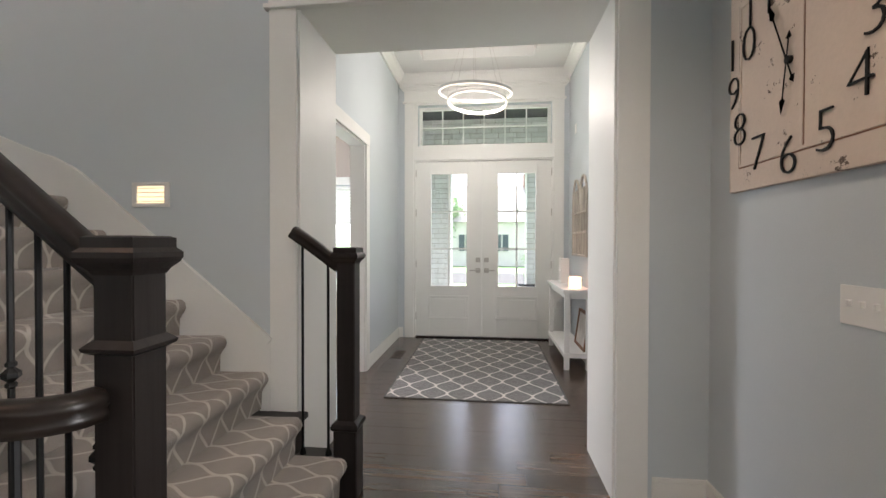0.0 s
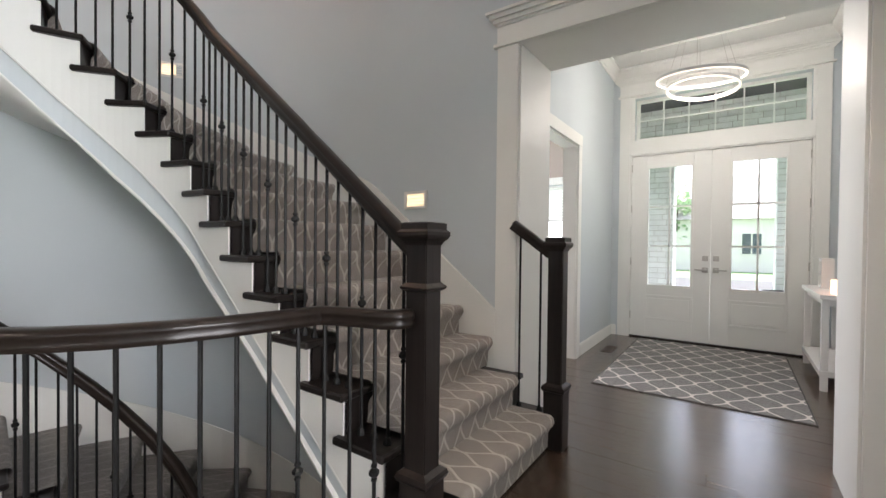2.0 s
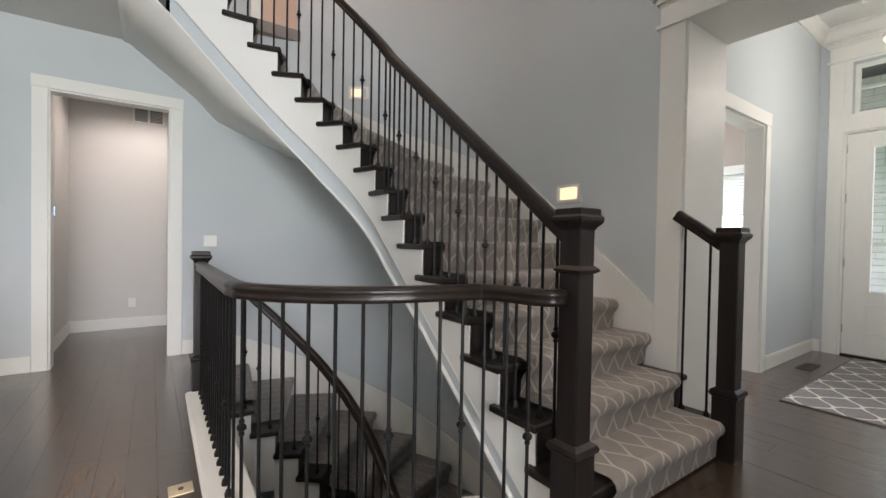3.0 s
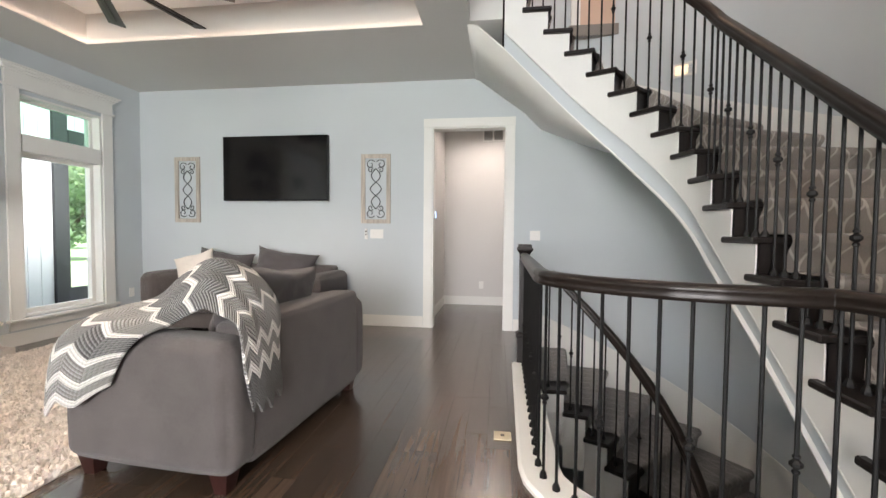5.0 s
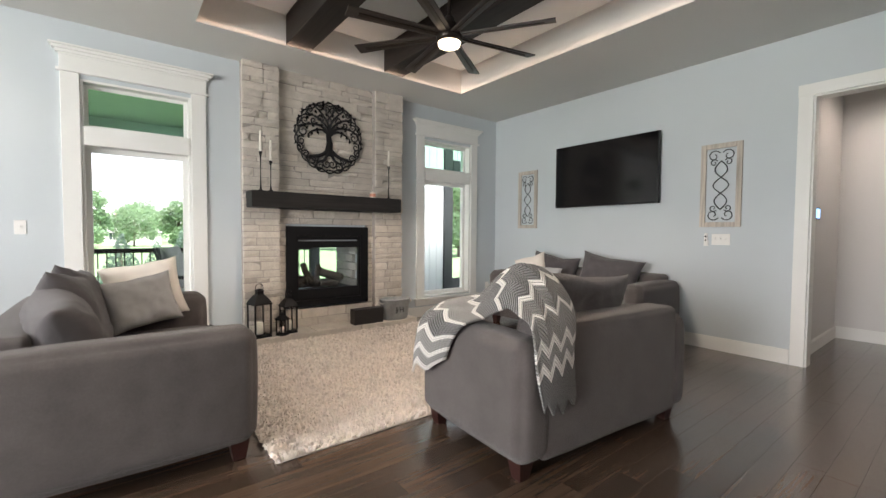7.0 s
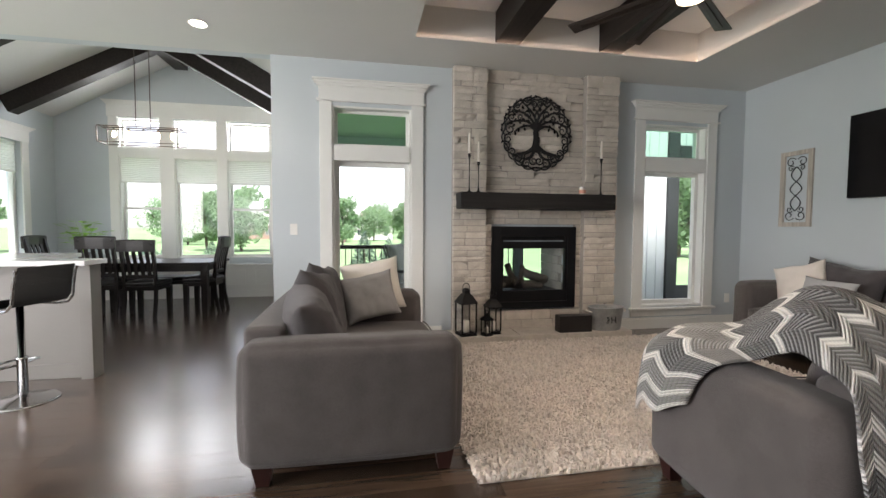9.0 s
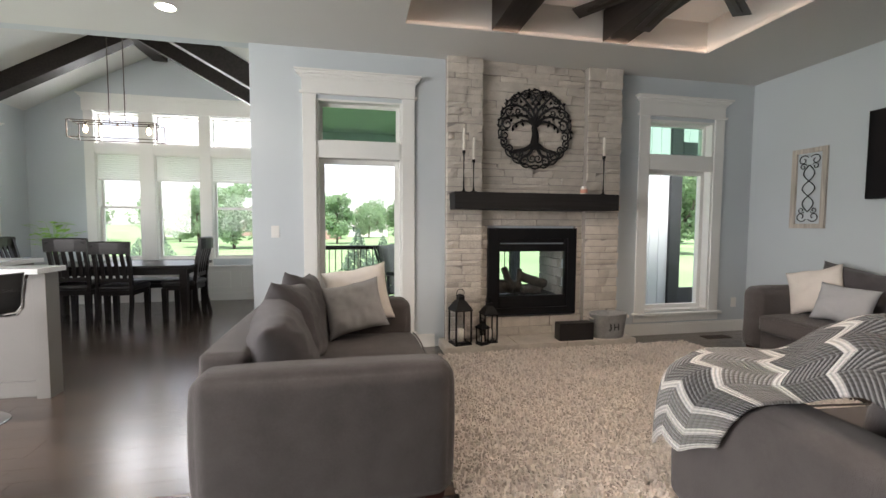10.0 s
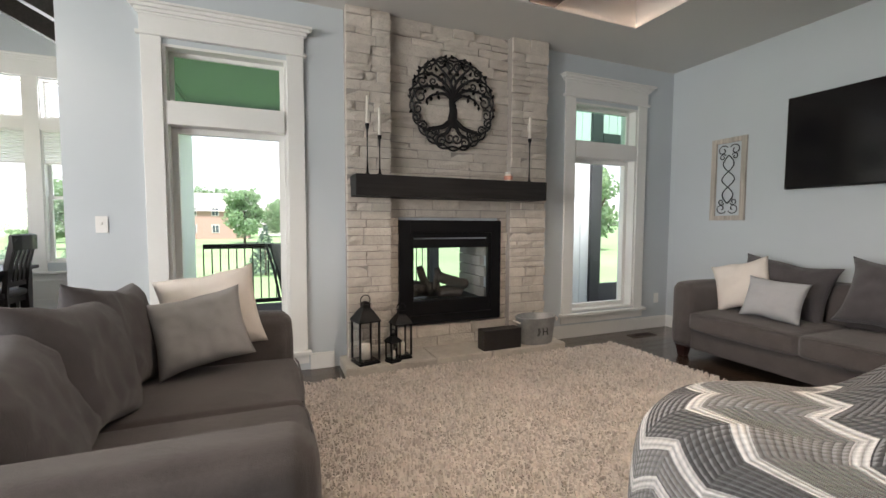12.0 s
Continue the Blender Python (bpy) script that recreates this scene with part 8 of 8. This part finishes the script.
def tree(name, x, y, z, h, w, seed, label, conifer=False, leaves=5200):
    th = thing(name, (x, y, z), label, "tree")
    r = random.Random(seed)
    part("trunk", tube(nb(), [(0, 0, 0), (0.02 * h * r.uniform(-1, 1), 0.01 * h, h * 0.3), (0.02 * h * r.uniform(-1, 1), 0, h * 0.62)], 0.022 * h, 8, False, (0, 1, 0)), M_BARK, th)
    q = np.random.RandomState(seed)
    if not conifer:
        for i in range(6):
            a, e = r.uniform(0, 6.28), r.uniform(0.5, 1.1)
            part("limb", tube(nb(), [(0, 0, h * 0.28), (w * 0.2 * math.cos(a), w * 0.2 * math.sin(a), h * 0.42), (w * 0.38 * math.cos(a) * math.cos(e), w * 0.38 * math.sin(a) * math.cos(e), h * (0.42 + 0.3 * math.sin(e)))], 0.008 * h, 6, False, (0.1, 0.2, 1)), M_BARK, th)
        k = 34
        ca = q.uniform(0, 6.28, k)
        cr = np.sqrt(q.uniform(0.02, 1, k)) * 0.36 * w
        cz = q.uniform(0.20, 0.88, k)
        cr *= np.sqrt(np.clip(1 - ((cz - 0.52) / 0.46) ** 2, 0.05, 1))
        cen = np.stack([cr * np.cos(ca), cr * np.sin(ca), cz * h], 1)
        size = q.uniform(0.10, 0.17, k) * w
        pick = q.randint(0, k, leaves)
        d = q.normal(size=(leaves, 3))
        d /= np.linalg.norm(d, axis=1)[:, None]
        p = cen[pick] + d * (size[pick] * q.uniform(0.6, 1.08, leaves))[:, None]
    else:
        t_ = np.sqrt(q.uniform(0.0, 1, leaves))
        a = q.uniform(0, 6.28, leaves)
        rad = t_ * w * 0.5 * (0.75 + 0.25 * np.sin(a * 7 + t_ * 40))
        p = np.stack([rad * np.cos(a), rad * np.sin(a), h * (1 - t_ * 0.96) + q.uniform(-0.02, 0.02, leaves) * h], 1)
    s = (0.027 if not conifer else 0.03) * h * q.uniform(0.6, 1.3, leaves)
    u = q.normal(size=(leaves, 3))
    u /= np.linalg.norm(u, axis=1)[:, None]
    v = np.cross(u, q.normal(size=(leaves, 3)))
    v /= np.linalg.norm(v, axis=1)[:, None]
    P = np.stack([p - u * s[:, None], p + v * s[:, None] * 0.6, p + u * s[:, None], p - v * s[:, None] * 0.6], 1).reshape(-1, 3)
    i = np.arange(leaves) * 4
    me = bpy.data.meshes.new("crown")
    me.from_pydata(P.tolist(), [], np.stack([i, i + 1, i + 2, i + 3], 1).tolist())
    me.materials.append(M_FOL2 if conifer else M_FOL)
    ob = new("crown", me)
    ob.parent = th
    ob["label"] = "uneven green crown"
    return th


GZB = -1.42
for i, (x, y, h, w) in enumerate(((3.6, -64, 7.4, 6.2), (-5.4, -62, 7.0, 6.5), (-12, -75, 9, 8), (-1.6, -92, 7.0, 9), (14.2, -52.5, 7.6, 6.6), (18.6, -55, 7.6, 5.5), (34, -84, 8, 11), (27, -72, 6.5, 7), (7, -120, 8, 14), (-4, -125, 8.5, 15), (44, -78, 9, 10), (40, -52, 8, 8), (52, -60, 9, 10), (60, -46, 9, 10), (56, -30, 9, 9), (70, -36, 10, 11), (-26, -62, 12, 11), (-36, -50, 12, 11), (-30, -38, 9, 8), (-48, -60, 13, 13), (12, -110, 11, 12), (22, -115, 11, 13), (-4, -120, 10, 13), (38, -105, 11, 14))):
    tree("tree", x, y, GZB, h, w, i + 1, "leafy green deciduous tree on the lawn")
for i, (x, y, h, w) in enumerate(((0.6, -26, 2.6, 2.2), (-0.9, -28, 2.2, 2.0), (15.5, -38, 2.0, 2.2), (17.5, -39, 1.7, 2.0), (-3.4, -40, 3.2, 2.2), (13.2, -40, 1.6, 1.9))):
    tree("spruce", x, y, GZB, h, w, 40 + i, "small blue-green spruce on the lawn", True, 1500)
for i, (x, y, h, w) in enumerate(((-3.2, 30, 6, 5), (5.5, 34, 6, 5), (2.6, 18, 1.2, 1.6), (-9, 40, 9, 8), (13, 42, 9, 8))):
    tree("tree", x, y, -0.3, h, w, 60 + i, "leafy green tree across the street", False, 1500)

M_ROOF = mat("grey_shingle_roof", (0.30, 0.29, 0.28), 0.9, var=0.12, scale=2, bump=0.3)
M_REDBRICK = mat("red_brown_brick", (0.36, 0.24, 0.20), 0.9, var=0.12, scale=2, fine=20, bump=0.2)
M_PALEWALL = mat("pale_house_wall", (0.66, 0.64, 0.6), 0.8, var=0.05, scale=1, bump=0.1)
M_DARKGLASS = mat("far_window_glass", (0.06, 0.08, 0.09), 0.1, bump=0)


def house(x, y, z, w, d, h, wallm, label, turn=0):
    th = thing("house", (x, y, z), label, "house", turn=turn)
    part("wall", boxes(((-w / 2, -d / 2, 0), (w / 2, d / 2, h))), wallm, th)
    bm = nb()
    o = 0.4
    a = [bm.verts.new(p) for p in ((-w / 2 - o, -d / 2 - o, h), (w / 2 + o, -d / 2 - o, h), (w / 2 + o, d / 2 + o, h), (-w / 2 - o, d / 2 + o, h), (-w / 2 + d * 0.3, 0, h + d * 0.36), (w / 2 - d * 0.3, 0, h + d * 0.36))]
    for f in ((0, 1, 5, 4), (2, 3, 4, 5), (1, 2, 5), (3, 0, 4), (3, 2, 1, 0)):
        bm.faces.new([a[k] for k in f])
    part("roof", bm, M_ROOF, th)
    n = int(w // 2.6)
    for s in (-1, 1):
        for i in range(n):
            u = -w / 2 + w * (i + 0.5) / n
            for zz in ([1.0] if h < 4 else [1.0, 3.8]):
                wd = part("window", boxes(((u - 0.55, s * d / 2 - 0.05, zz), (u + 0.55, s * d / 2 + 0.06, zz + 1.4)), bevel=0.02), M_PALEWALL, th)
                for k in (-1, 1):
                    part("pane", boxes(((u + k * 0.25 - 0.21, s * d / 2 - 0.07, zz + 0.1), (u + k * 0.25 + 0.21, s * d / 2 + 0.08, zz + 1.3))), M_DARKGLASS, wd)
    part("chimney", boxes(((w * 0.2, -0.4, h), (w * 0.2 + 0.8, 0.4, h + d * 0.36 + 0.9))), M_REDBRICK, th)
    return th


house(-1.6, -104, GZB, 9, 8, 2.4, M_PALEWALL, "low pale house with a grey shingle roof far off")
house(10.5, -86, GZB, 13, 9, 4.6, M_REDBRICK, "faded brick house with a grey roof far off")
house(27, -110, GZB, 12, 8, 3.2, M_REDBRICK, "brick house among trees far off")
house(0.2, 34, -0.3, 16, 9, 3.2, M_PALEWALL, "pale house across the street")
bm = boxes(((-60, 16, -0.32), (60, 22, -0.285)))
tagged(part("road", bm, mat("asphalt", (0.06, 0.06, 0.06), 0.9, var=0.1, scale=2, bump=0.3)), "grey asphalt street", "road", kind="structure")


# ---- hardwood floor, plank by plank ----
PW, PT = 0.127, 0.012


def spans(y):
    if y < -6.4:
        return [(1.61, 5.66)]
    if y < -1.36:
        s = [(XW, 6.6)]
        return [(-5.95, 6.6)] if -2.39 < y and y < -1.5 else ([(-5.95, XW - 0.15), *s] if -2.47 < y else s)
    if y < -1.2:
        return [(-5.95, XW - 0.15), (XW, -2.95), (-0.97 if y < -1.3 else -0.86, 6.6)]
    if y < -0.9:
        return [(-5.95, XW - 0.15), (-0.75 if y < -1.05 else -0.69, 6.6)]
    if y < YE:
        return [(-0.64 if y < -0.7 else (-0.60 if y < -0.42 else -0.47), 1.63)]
    if y < YE + 0.54:
        return [(-0.49, 1.17)]
    return [(-4.2, XFR)]


plank_rng = random.Random(5)
near_planks, far_planks = [], []
row = 0
y = NY
while y < YD:
    for a, b in spans(y + PW / 2):
        x = a - plank_rng.uniform(0, 1.0)
        while x < b:
            L = plank_rng.choice((0.55, 0.8, 1.05, 1.3, 1.5))
            x0, x1 = max(x, a), min(x + L, b)
            if x1 - x0 > 0.04:
                near = -1.3 < (x0 + x1) / 2 < 2.4 and -3.6 < y < 3.2
                (near_planks if near else far_planks).append((x0, x1, y))
            x += L
    y += PW


def plank_geo(x0, x1, y0, y1, base):
    c, d = 0.0008, 0.0010
    v = [(x0, y0, -PT), (x1, y0, -PT), (x1, y1, -PT), (x0, y1, -PT), (x0, y0, -c), (x1, y0, -c), (x1, y1, -c), (x0, y1, -c),
         (x0 + d, y0 + d, 0), (x1 - d, y0 + d, 0), (x1 - d, y1 - d, 0), (x0 + d, y1 - d, 0)]
    f = [(8, 9, 10, 11), (4, 5, 9, 8), (5, 6, 10, 9), (6, 7, 11, 10), (7, 4, 8, 11), (0, 1, 5, 4), (1, 2, 6, 5), (2, 3, 7, 6), (3, 0, 4, 7)]
    return v, [tuple(base + i for i in q) for q in f]


floor = thing("floor", (0, 0, 0), "dark brown hardwood plank floor with a satin sheen", "floor", kind="structure")
cache = {}
for x0, x1, y in near_planks:
    L = x1 - x0
    k = round(L, 2)
    if k not in cache:
        me = bpy.data.meshes.new("plank")
        v, f = plank_geo(-k / 2 + 0.0004, k / 2 - 0.0004, 0.0003, PW - 0.0003, 0)
        me.from_pydata(v, [], f)
        me.materials.append(M_FLOOR)
        cache[k] = me
    ob = new("plank", cache[k])
    ob.location = ((x0 + x1) / 2, y, plank_rng.uniform(-0.0006, 0.0006))
    ob.parent = floor
V, Fc = [], []
for x0, x1, y in far_planks:
    v, f = plank_geo(x0 + 0.0004, x1 - 0.0004, y + 0.0003, y + PW - 0.0003, len(V))
    V += v
    Fc += f
me = bpy.data.meshes.new("far_planks")
me.from_pydata(V, [], Fc)
me.materials.append(M_FLOOR_FAR)
ob = new("far_planks", me)
ob.parent = floor
tagged(ob, kind="stuff")
